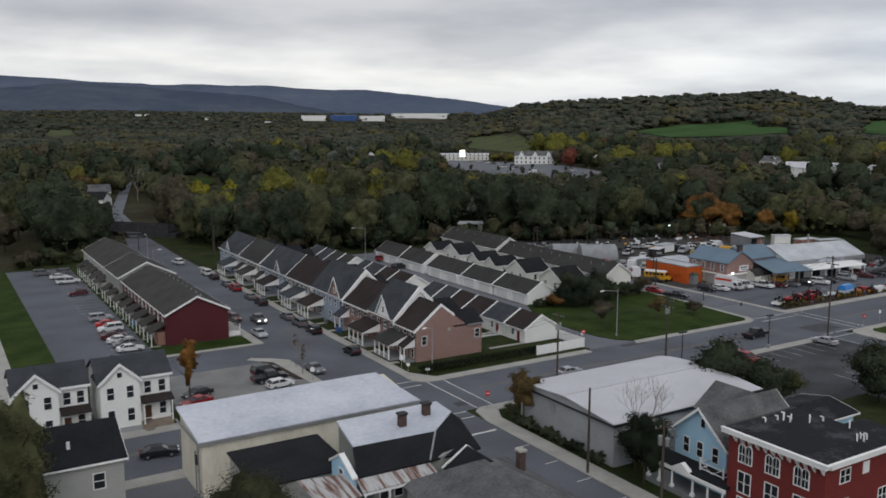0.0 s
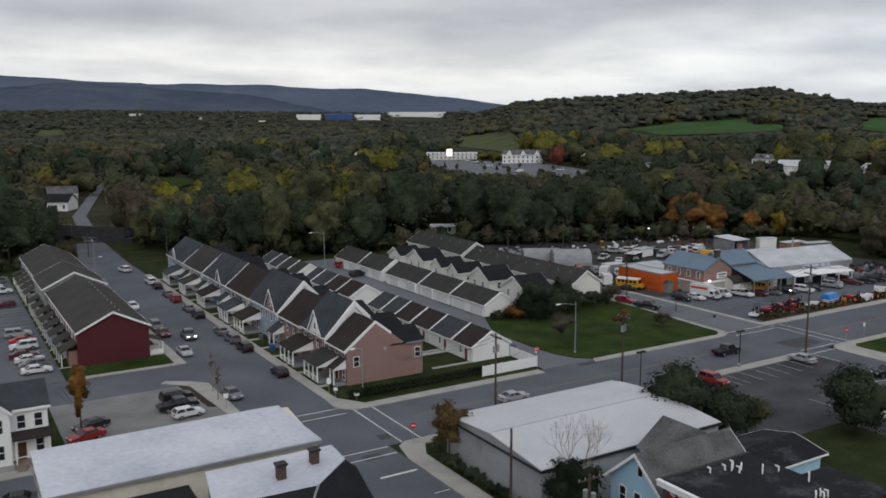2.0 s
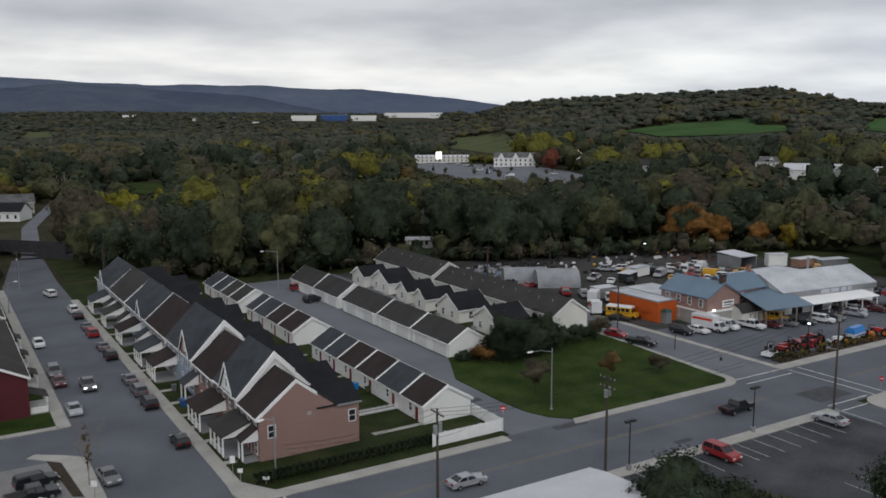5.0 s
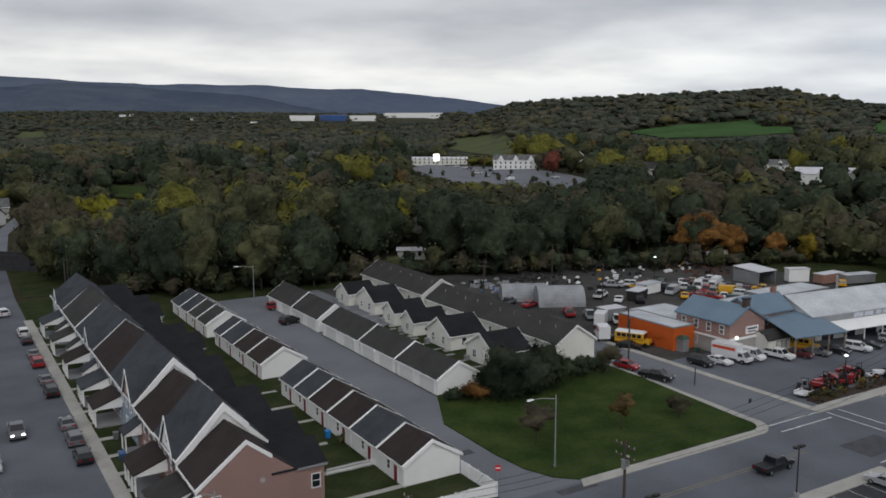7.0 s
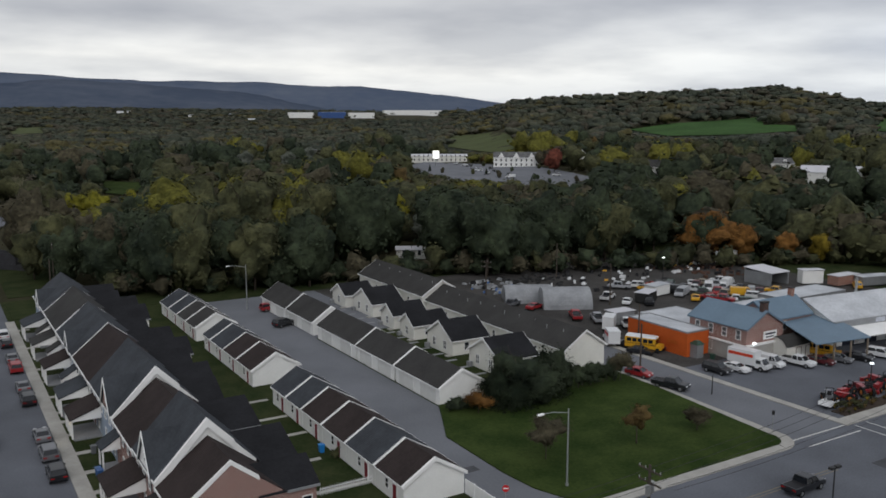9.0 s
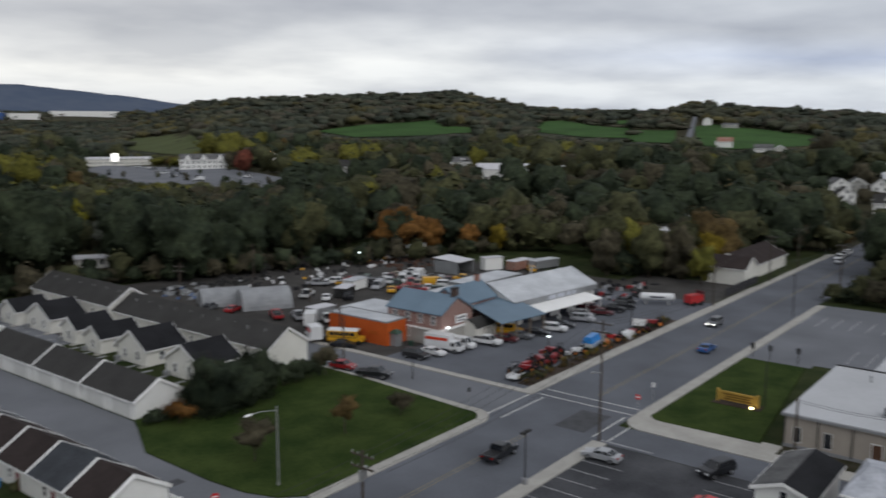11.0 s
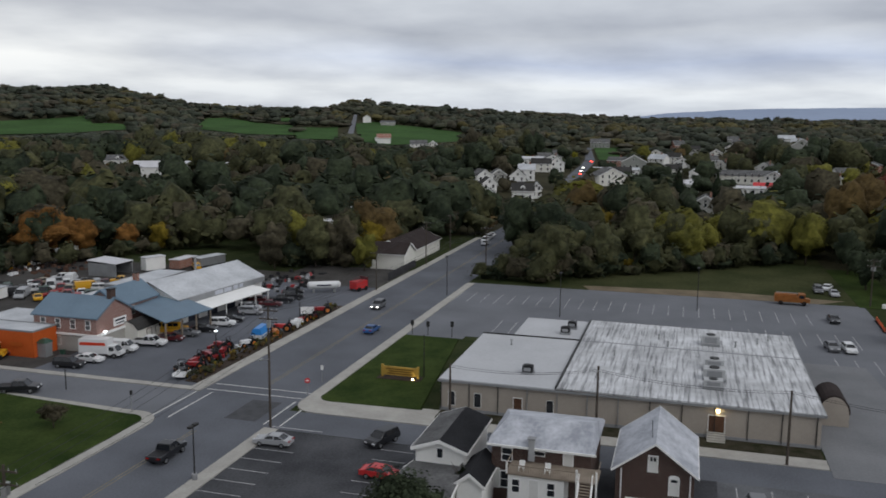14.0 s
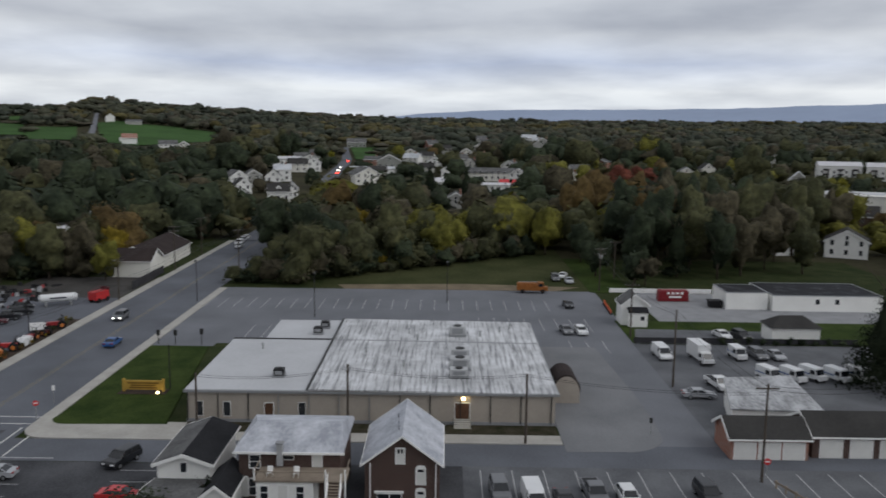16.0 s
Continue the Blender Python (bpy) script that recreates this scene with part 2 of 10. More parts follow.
ROOF_GREY = mat("weathered_grey_shingles", (0.098, 0.099, 0.102), 0.9, 0.3, 2.5, 0.3, 0.4, other=(0.155, 0.155, 0.157))
TAR = mat("black_tar_roof", (0.015, 0.016, 0.020), 0.7, 0.2, 3, 0.4, 0.2, other=(0.06, 0.06, 0.068), lo=0.52, hi=0.66)
METAL_WHITE = mat("white_coated_metal_roof", (0.46, 0.49, 0.56), 0.5, 0.10, 7, 0.6, 0.25, other=(0.62, 0.64, 0.70), rib=("X", 0.6), depth=0.02)
MEMBRANE = mat("white_membrane_roof", (0.54, 0.54, 0.57), 0.7, 0.07, 6, 0.5, 0.05)
ROOF_STAINED = mat("stained_pale_roof", (0.20, 0.205, 0.21), 0.7, 0.25, 2.4, 0.35, 0.1, stretch=(0.4, 1, 1), other=(0.46, 0.47, 0.49), lo=0.36, hi=0.58)
MEMBRANE_GREY = mat("grey_white_membrane_roof", (0.45, 0.46, 0.48), 0.7, 0.08, 6, 0.5, 0.05)
METAL_STREAKED = mat("streaked_silver_metal_roof", (0.22, 0.225, 0.235), 0.5, 0.2, 0.42, 0.14, 0.25, stretch=(0.045, 1.0, 1.0), other=(0.56, 0.57, 0.59), lo=0.36, hi=0.53, rib=("Y", 0.6), depth=0.02, speck=(6.5, 0.72, 1.16))
METAL_GALV = mat("pale_galvanised_roof", (0.42, 0.44, 0.47), 0.5, 0.14, 5, 0.5, 0.25, other=(0.56, 0.58, 0.61), rib=("X", 0.4), depth=0.02)
METAL_BLUE = mat("slate_blue_metal_roof", (0.14, 0.20, 0.26), 0.5, 0.1, 5, 0.4, 0.25, rib=("Y", 0.4), depth=0.02)
METAL_RUST = mat("rust_striped_tin_roof", (0.22, 0.12, 0.09), 0.8, 0.3, 0.6, 0.25, 0.3, stretch=(1.2, 0.12, 0.12), other=(0.46, 0.46, 0.46), lo=0.42, hi=0.54)
METAL_GREY = mat("dull_grey_metal", (0.30, 0.31, 0.32), 0.5, 0.12, 2, 0.2, 0.1, metal=0.4)
METAL_SILVER = mat("silver_painted_tin_roof", (0.36, 0.38, 0.43), 0.5, 0.2, 2.2, 0.4, 0.25, other=(0.54, 0.56, 0.61), rib=("X", 0.6), depth=0.02)
UNIT_GREY = mat("pale_grey_unit_paint", (0.42, 0.43, 0.44), 0.5, 0.1, 1, 0.2, 0.05)
METAL_DULL = mat("dull_weathered_metal", (0.24, 0.25, 0.265), 0.6, 0.16, 2.5, 0.3, 0.2, other=(0.33, 0.34, 0.355))
STEEL = mat("galvanised_steel", (0.36, 0.37, 0.37), 0.45, 0.1, 1, 0.1, 0.05, metal=0.6)
DARK_METAL = mat("dark_bronze_metal", (0.03, 0.03, 0.03), 0.5, 0.2, 1, 0.1, 0.05)
WOOD_POLE = mat("weathered_pole_wood", (0.075, 0.062, 0.052), 0.9, 0.2, 1.5, 0.12, 0.3, stretch=(1, 1, 0.2))
WOOD = mat("weathered_boards", (0.24, 0.20, 0.16), 0.85, 0.2, 1.5, 0.12, 0.3)
FENCE_DARK = mat("dark_fence_boards", (0.045, 0.045, 0.05), 0.8, 0.2, 1.5, 0.15, 0.2)
TRIM = mat("white_trim", (0.80, 0.80, 0.79), 0.55, 0.05, 2, 0.2, 0.02)
DOOR_RED = mat("dark_red_door", (0.19, 0.022, 0.028), 0.5, 0.1, 1, 0.1, 0.02)
DOOR_BROWN = mat("brown_wood_door", (0.10, 0.055, 0.035), 0.6, 0.2, 0.6, 0.08, 0.1)
DOOR_WHITE = mat("white_panel_door", (0.66, 0.66, 0.64), 0.55, 0.05, 1, 0.2, 0.02)
SHUTTER = mat("dark_shutter", (0.03, 0.035, 0.05), 0.6, 0.1, 1, 0.1, 0.02)
GLASS = mat("dark_window_glass", (0.018, 0.021, 0.026), 0.06, 0.2, 2, 0.5, 0.0, spec=0.5)
GLASS_CURTAIN = mat("curtained_window_glass", (0.11, 0.115, 0.12), 0.12, 0.3, 0.6, 0.2, 0.0, spec=0.5)
BLACK = mat("black_plastic", (0.02, 0.02, 0.022), 0.5, 0.1, 1, 0.1, 0.02)
RUBBER = mat("tyre_rubber", (0.018, 0.018, 0.019), 0.85, 0.1, 1, 0.1, 0.05)
RIM = mat("grey_wheel_rim", (0.33, 0.34, 0.35), 0.35, 0.1, 1, 0.1, 0.0, metal=0.7)
CAR_GLASS = mat("car_glass", (0.012, 0.014, 0.018), 0.05, 0.1, 2, 0.5, 0.0, spec=0.6)
LAMP_LENS = mat("headlight_lens", (0.65, 0.66, 0.68), 0.15, 0.05, 1, 0.1, 0.0, spec=0.6)
TAIL_LENS = mat("tail_light_lens", (0.30, 0.012, 0.012), 0.2, 0.05, 1, 0.1, 0.0, spec=0.6)
GLOW_WHITE = glow("lit_cool_lamp", (0.9, 0.97, 1.0), 2.6)
GLOW_HEAD = glow("lit_headlight", (1.0, 0.97, 0.9), 5.0)
GLOW_WARM = glow("lit_warm_lamp", (1.0, 0.78, 0.38), 14.0)
GLOW_ORANGE = glow("lit_sodium_lamp", (1.0, 0.45, 0.12), 4.0)
GLOW_RED = glow("lit_red_lamp", (1.0, 0.06, 0.04), 8.0)
GLOW_SIGN = glow("lit_sign_face", (0.95, 0.93, 0.88), 1.6)
SIGN_RED = mat("red_sign_face", (0.55, 0.03, 0.035), 0.4, 0.06, 1, 0.1, 0.0)
SIGN_WHITE = mat("white_sign_face", (0.82, 0.82, 0.82), 0.4, 0.06, 1, 0.1, 0.0)
SIGN_GOLD = mat("gold_sign_board", (0.42, 0.27, 0.06), 0.6, 0.15, 1, 0.1, 0.05)
BARK = mat("grey_brown_bark", (0.075, 0.06, 0.048), 0.95, 0.25, 1, 0.15, 0.5)
BARK_PALE = mat("pale_bark", (0.22, 0.19, 0.16), 0.95, 0.25, 1, 0.15, 0.5)


def leaf(name, col, other, speck=(1.7, 0.62, 1.30), size=9.0):
    return mat(name, col, 0.85, 0.25, size, 1.6, 0.5, spec=0.08, other=other, lo=0.36, hi=0.66, island=0.10, depth=0.3, speck=speck)


# haze painted into far crowns: weaker specks here, paler greyer leaves below
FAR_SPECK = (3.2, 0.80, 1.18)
LEAF = {
    "green": leaf("dark_green_leaves", (0.023, 0.032, 0.0216), (0.047, 0.06, 0.0336)),
    "olive": leaf("olive_leaves", (0.04, 0.045, 0.0252), (0.083, 0.084, 0.0396)),
    "yellow": leaf("yellow_green_leaves", (0.078, 0.079, 0.02), (0.155, 0.148, 0.03)),
    "rust": leaf("rust_brown_leaves", (0.07, 0.049, 0.022), (0.115, 0.08, 0.032)),
    "orange": leaf("orange_autumn_leaves", (0.108, 0.053, 0.017), (0.185, 0.090, 0.025)),
    "brown": leaf("brown_thinning_leaves", (0.048, 0.044, 0.0299), (0.086, 0.076, 0.0483)),
    "pine": leaf("dark_conifer_needles", (0.010, 0.016, 0.010), (0.023, 0.030, 0.016)),
    "gold": leaf("gold_leaves", (0.112, 0.083, 0.012), (0.194, 0.144, 0.020)),
    "lime": leaf("bright_yellow_green_leaves", (0.122, 0.118, 0.017), (0.208, 0.194, 0.023)),
    "red": leaf("dull_red_autumn_leaves", (0.095, 0.031, 0.023), (0.149, 0.050, 0.034)),
    "silver": leaf("grey_green_leaves", (0.067, 0.077, 0.062), (0.122, 0.131, 0.108)),
    "dusk": leaf("hazed_olive_far_leaves", (0.053, 0.057, 0.041), (0.088, 0.092, 0.062), FAR_SPECK, 24.0),
    "dusk_brown": leaf("hazed_brown_far_leaves", (0.058, 0.055, 0.041), (0.092, 0.084, 0.061), FAR_SPECK, 24.0),
    "dusk_green": leaf("hazed_green_far_leaves", (0.039, 0.046, 0.037), (0.067, 0.077, 0.055), FAR_SPECK, 24.0),
    "dusk_gold": leaf("hazed_gold_far_leaves", (0.070, 0.064, 0.033), (0.112, 0.100, 0.044), FAR_SPECK, 24.0),
}


# ---- building blocks ----
class Mesh:
    """Corners, faces and a material slot for each face."""

    def __init__(self, o=(0, 0, 0)):
        self.v, self.f, self.m, self.o = [], [], [], o

    def face(self, pts, m=0):
        i = len(self.v)
        o = self.o
        self.v += [(p[0] - o[0], p[1] - o[1], p[2] - o[2]) for p in pts]
        self.f.append(tuple(range(i, i + len(pts))))
        self.m.append(m)
        return self

    def solid(self, low, high, m=0):
        """A closed body between two rings of the same number of corners."""
        i, n, o = len(self.v), len(low), self.o
        self.v += [(p[0] - o[0], p[1] - o[1], p[2] - o[2]) for p in (*low, *high)]
        fs = [tuple(range(i + n - 1, i - 1, -1)), tuple(range(i + n, i + 2 * n))]
        fs += [(i + k, i + (k + 1) % n, i + n + (k + 1) % n, i + n + k) for k in range(n)]
        self.f += fs
        self.m += [m] * len(fs)
        return self

    def box(self, x0, y0, z0, x1, y1, z1, m=0):
        r = ((x0, y0), (x1, y0), (x1, y1), (x0, y1))
        return self.solid([(x, y, z0) for x, y in r], [(x, y, z1) for x, y in r], m)

    def slab(self, ring, z0, z1, m=0):
        return self.solid([(x, y, z0) for x, y in ring], [(x, y, z1) for x, y in ring], m)

    def prism_y(self, prof, y0, y1, m=0):
        """prof in (x, z), run along y."""
        return self.solid([(x, y1, z) for x, z in prof], [(x, y0, z) for x, z in prof], m)

    def prism_x(self, prof, x0, x1, m=0):
        return self.solid([(x0, y, z) for y, z in prof], [(x1, y, z) for y, z in prof], m)

    def tube(self, p, q, r0, r1=None, n=8, m=0):
        p, q = Vector(p), Vector(q)
        r1 = r0 if r1 is None else r1
        d = (q - p).normalized()
        a = d.orthogonal().normalized()
        b = d.cross(a)
        ring = [a * math.cos(2 * math.pi * k / n) + b * math.sin(2 * math.pi * k / n) for k in range(n)]
        return self.solid([p + c * r0 for c in ring], [q + c * r1 for c in ring], m)

    def data(self, name, mats, smooth=False):
        me = bpy.data.meshes.new(name)
        me.from_pydata([tuple(p) for p in self.v], [], self.f)
        for mt in mats if isinstance(mats, (list, tuple)) else [mats]:
            me.materials.append(mt)
        me.polygons.foreach_set("material_index", self.m)
        if smooth:
            me.polygons.foreach_set("use_smooth", [True] * len(self.f))
        me.update()
        return me


def thing(name, at, label, category, group="", kind="", turn=0.0):
    ob = new(name)
    ob.matrix_basis = pose(at[0], at[1], at[2] if len(at) > 2 else 0, 0, 0, turn)
    return tagged(ob, label, category, group, kind)


def part(name, mb, mats, parent, label="", smooth=False):
    me = mb if isinstance(mb, bpy.types.Mesh) else mb.data(name, mats, smooth)
    ob = new(name, me)
    ob.parent = parent
    return tagged(ob, label)


def structure(name, mb, mats, label, category):
    return tagged(new(name, mb.data(name, mats)), label, category, "", "structure")


FACE = {"-y": (0, 0), "+x": (90, 1), "+y": (180, 2), "-x": (270, 3)}
WIN = {}


def window(thing_, at, face, w, h, style="sash", label=""):
    """A window on a wall: at is the middle of its sill line, relative to the thing."""
    key = (w, h, style)
    if key not in WIN:
        fr, pn = Mesh(), Mesh()
        t = 0.09 if style != "bare" else 0.05
        for x0, x1, z0, z1 in ((-w / 2 - t, -w / 2, -t, h + t), (w / 2, w / 2 + t, -t, h + t), (-w / 2, w / 2, -t, 0), (-w / 2, w / 2, h, h + t)):
            fr.box(x0, -0.07, z0, x1, 0.02, z1)
        if style in ("sash", "shutter", "curtain"):
            fr.box(-w / 2, -0.05, h / 2 - 0.035, w / 2, 0.02, h / 2 + 0.035)
        if style == "pair":
            fr.box(-0.05, -0.05, 0, 0.05, 0.02, h)
            fr.box(-w / 2, -0.05, h / 2 - 0.03, w / 2, 0.02, h / 2 + 0.03)
        if style == "grid":
            for k in (-1, 1):
                fr.box(k * w / 6 - 0.02, -0.045, 0, k * w / 6 + 0.02, 0.02, h)
            for k in (1, 2, 3):
                fr.box(-w / 2, -0.045, h * k / 4 - 0.02, w / 2, 0.02, h * k / 4 + 0.02)
        pn.box(-w / 2, -0.02, 0, w / 2, 0.02, h)
        sh = None
        if style == "shutter":
            sh = [Mesh().box(k * (w / 2 + t + 0.2) - 0.19, -0.05, 0, k * (w / 2 + t + 0.2) + 0.19, 0.02, h).data("shutter", SHUTTER) for k in (-1, 1)]
        WIN[key] = (fr.data("window", TRIM), pn.data("pane", GLASS_CURTAIN if style == "curtain" else GLASS), sh)
    fr, pn, sh = WIN[key]
    o = new("window", fr)
    o.parent = thing_
    o.matrix_basis = pose(at[0], at[1], at[2], 0, 0, FACE[face][0])
    part("pane", pn, None, o)
    for one in sh or ():
        part("shutter", one, None, o)
    return tagged(o, label)


DOORS = {}


def door(thing_, at, face, w, h, material, name="door", panels=0, label="", trim=TRIM):
    key = (w, h, material.name, name, panels)
    if key not in DOORS:
        leaf_, fr = Mesh(), Mesh()
        leaf_.box(-w / 2, -0.03, 0, w / 2, 0.03, h)
        for k in range(panels):
            z = h * k / panels
            leaf_.box(-w / 2 + 0.08, -0.045, z + 0.06, w / 2 - 0.08, -0.03, z + h / panels - 0.06)
        for x0, x1, z0, z1 in ((-w / 2 - 0.09, -w / 2, 0, h + 0.09), (w / 2, w / 2 + 0.09, 0, h + 0.09), (-w / 2, w / 2, h, h + 0.09)):
            fr.box(x0, -0.07, z0, x1, 0.02, z1)
        DOORS[key] = (leaf_.data(name, material), fr.data("door_frame", trim))
    a, b = DOORS[key]
    o = new(name, a)
    o.parent = thing_
    o.matrix_basis = pose(at[0], at[1], at[2], 0, 0, FACE[face][0])
    part("door_frame", b, None, o)
    return tagged(o, label)


def gabled(name, x0, y0, x1, y1, eave, ridge, axis, wall, roof, label, category="house", over=0.35, trim=TRIM, gable=None, group="", z0=0.0, thick=0.16, wallname="wall", fascia=0.2):
    """A body with a pitched roof, its ridge along axis; the thing stands at the middle of its base."""
    cx, cy = (x0 + x1) / 2, (y0 + y1) / 2
    t = thing(name, (cx, cy, z0), label, category, group)
    hx, hy = (x1 - x0) / 2, (y1 - y0) / 2
    w, r, tr = Mesh(), Mesh(), Mesh()
    if axis == "y":
        w.prism_y([(-hx, 0), (hx, 0), (hx, eave), (0, ridge), (-hx, eave)], -hy, hy)
        s = (ridge - eave) / hx
        for k in (-1, 1):
            prof = [(0, ridge), (k * (hx + over), eave - s * over), (k * (hx + over), eave - s * over + thick), (0, ridge + thick)]
            r.prism_y(prof if k > 0 else prof[::-1], -hy - over, hy + over)
            for e in (-1, 1):
                yy = e * (hy + over)
                prof2 = [(0, ridge - fascia), (k * (hx + over), eave - s * over - fascia), (k * (hx + over), eave - s * over + thick + 0.02), (0, ridge + thick + 0.02)]
                tr.prism_y(prof2 if k > 0 else prof2[::-1], min(yy, yy + e * 0.05), max(yy, yy + e * 0.05))
            xx = k * (hx + over)
            tr.box(min(xx, xx + k * 0.08), -hy - over, eave - s * over - 0.06, max(xx, xx + k * 0.08), hy + over, eave - s * over + thick * 0.8)
    else:
        w.prism_x([(-hy, 0), (hy, 0), (hy, eave), (0, ridge), (-hy, eave)], -hx, hx)
        s = (ridge - eave) / hy
        for k in (-1, 1):
            prof = [(0, ridge), (k * (hy + over), eave - s * over), (k * (hy + over), eave - s * over + thick), (0, ridge + thick)]
            r.prism_x(prof if k > 0 else prof[::-1], -hx - over, hx + over)
            for e in (-1, 1):
                xx = e * (hx + over)
                prof2 = [(0, ridge - fascia), (k * (hy + over), eave - s * over - fascia), (k * (hy + over), eave - s * over + thick + 0.02), (0, ridge + thick + 0.02)]
                tr.prism_x(prof2 if k > 0 else prof2[::-1], min(xx, xx + e * 0.05), max(xx, xx + e * 0.05))
            yy = k * (hy + over)
            tr.box(-hx - over, min(yy, yy + k * 0.08), eave - s * over - 0.06, hx + over, max(yy, yy + k * 0.08), eave - s * over + thick * 0.8)
    part(wallname, w, wall, t)
    part("roof", r, roof, t)
    if trim:
        part("trim", tr, trim, t)
    return t


def flat_block(name, x0, y0, x1, y1, h, wall, roof, label, category="building", parapet=0.25, cap=TRIM, group=""):
    cx, cy = (x0 + x1) / 2, (y0 + y1) / 2
    t = thing(name, (cx, cy, 0), label, category, group)
    hx, hy = (x1 - x0) / 2, (y1 - y0) / 2
    part("wall", Mesh().box(-hx, -hy, 0, hx, hy, h), wall, t)
    part("roof", Mesh().box(-hx + 0.15, -hy + 0.15, h, hx - 0.15, hy - 0.15, h + 0.06), roof, t)
    c = Mesh()
    for a in ((-hx - 0.06, -hy - 0.06, hx + 0.06, -hy + 0.18), (-hx - 0.06, hy - 0.18, hx + 0.06, hy + 0.06), (-hx - 0.06, -hy + 0.18, -hx + 0.18, hy - 0.18), (hx - 0.18, -hy + 0.18, hx + 0.06, hy - 0.18)):
        c.box(a[0], a[1], h - 0.05, a[2], a[3], h + parapet)
    part("coping", c, cap, t)
    return t


# ---- the ground: one sheet to the horizon, and what is laid on it ----
C0 = (45.0, 45.0)
CREST_AZ = (-40, 0, 10, 20, 30, 34, 36, 39, 43, 46, 50, 52.5, 55, 58, 61, 64, 66, 68, 70, 73, 76, 80, 84, 90, 100, 110, 130)
CREST_PX = (16, 16, 16, 14, 10, 16, 30, 38, 42, 45, 50, 54, 42, 26, 22, 20, 24, 34, 30, 25, 20, 17, 13, 10, 8, 8, 8)
CREST_R = (2600, 2600, 2600, 2600, 2500, 1700, 1350, 1250, 1250, 1250, 1300, 1300, 1300, 1300, 1250, 1200, 1200, 1200, 1200, 1200, 1250, 1300, 1300, 1300, 1350, 1400, 1400)
FOOT_AZ = (-40, 28, 36, 60, 75, 90, 130)
FOOT_R = (1100, 1000, 600, 600, 620, 640, 620)


def terrain(x, y):
    """Height of the land: a flat town, a low terrace behind it, then wooded hills."""
    x, y = np.asarray(x, float), np.asarray(y, float)
    dx, dy = x - C0[0], y - C0[1]
    r = np.hypot(dx, dy)
    az = np.clip(np.degrees(np.arctan2(dx, dy)), -40, 130)
    rc = np.interp(az, CREST_AZ, CREST_R)
    foot = np.interp(az, FOOT_AZ, FOOT_R)
    top = 41.0 - 9.0 + np.interp(az, CREST_AZ, CREST_PX) / 1509.0 * rc
    q = np.clip((r - 300.0) / 230.0, 0, 1)
    low = 8.0 * q * q * (3 - 2 * q) * np.interp(az, (5, 24, 40), (0.35, 0.6, 1.0)) + 3.0 * np.clip((r - 500.0) / 500.0, 0, 1)
    s = np.clip((r - foot) / (rc - foot), 0, None)
    up = np.where(s > 1, np.maximum(1 - (s - 1) * 1.2, 0.3), np.clip(s, 0, 1) ** 1.3)
    wave = 2.0 * np.sin(x / 130.0 + 1) * np.cos(y / 170.0) * np.clip((r - 450) / 400, 0, 1) * np.clip(1.6 - s, 0, 1)
    return np.where(r < 300, 0.0, low + (top - low) * up + wave) - 0.05


def ground_sheet():
    rs = np.concatenate([np.linspace(0, 295, 7), np.linspace(320, 1700, 56), np.linspace(1800, 4850, 16)])
    n = 180
    az = np.radians(np.arange(n) * 2.0)
    xs = C0[0] + np.outer(rs, np.sin(az))
    ys = C0[1] + np.outer(rs, np.cos(az))
    zs = terrain(xs, ys)
    v = np.stack([xs.ravel(), ys.ravel(), zs.ravel()], 1)
    f = []
    for i in range(len(rs) - 1):
        for k in range(n):
            f.append((i * n + k, (i + 1) * n + k, (i + 1) * n + (k + 1) % n, i * n + (k + 1) % n))
    me = bpy.data.meshes.new("ground")
    me.from_pydata(v.tolist(), [], f)
    me.materials.append(FOREST_FLOOR)
    me.polygons.foreach_set("use_smooth", [True] * len(f))
    tagged(new("ground", me), "dark wooded valley floor rising to low hills", "ground", "", "structure")


ground_sheet()


def draped(name, ring, material, label, category, lift=0.4, step=25.0):
    """A patch of land that follows the terrain: ring is a quadrilateral in the plan."""
    a, b, c, d = [np.array(p, float) for p in ring]
    n = max(2, int(max(np.linalg.norm(b - a), np.linalg.norm(d - c)) / step))
    m = max(2, int(max(np.linalg.norm(d - a), np.linalg.norm(c - b)) / step))
    v, f = [], []
    for i in range(n + 1):
        for j in range(m + 1):
            u, w = i / n, j / m
            p = (a * (1 - u) + b * u) * (1 - w) + (d * (1 - u) + c * u) * w
            v.append((p[0], p[1], float(terrain(p[0], p[1])) + lift))
    for i in range(n):
        for j in range(m):
            f.append((i * (m + 1) + j, (i + 1) * (m + 1) + j, (i + 1) * (m + 1) + j + 1, i * (m + 1) + j + 1))
    me = bpy.data.meshes.new(name)
    me.from_pydata(v, [], f)
    me.materials.append(material)
    return tagged(new(name, me), label, category, "", "structure")


def rect(x0, y0, x1, y1):
    return [(x0, y0), (x1, y0), (x1, y1), (x0, y1)]


def sheet(name, rings, top, material, label, category):
    mb = Mesh()
    for r in rings:
        mb.slab(r, -0.3, top)
    return structure(name, mb, material, label, category)


def arc(cx, cy, r, a0, a1, n=8):
    return [(cx + r * math.cos(radians(a0 + (a1 - a0) * k / n)), cy + r * math.sin(radians(a0 + (a1 - a0) * k / n))) for k in range(n + 1)]


# town base, under the laid surfaces
sheet("town_ground", [rect(-60, 20, 335, 262), rect(100, -70, 300, 20)], -0.02, GRASS_DARK, "worn grass and soil under the town's streets", "ground")
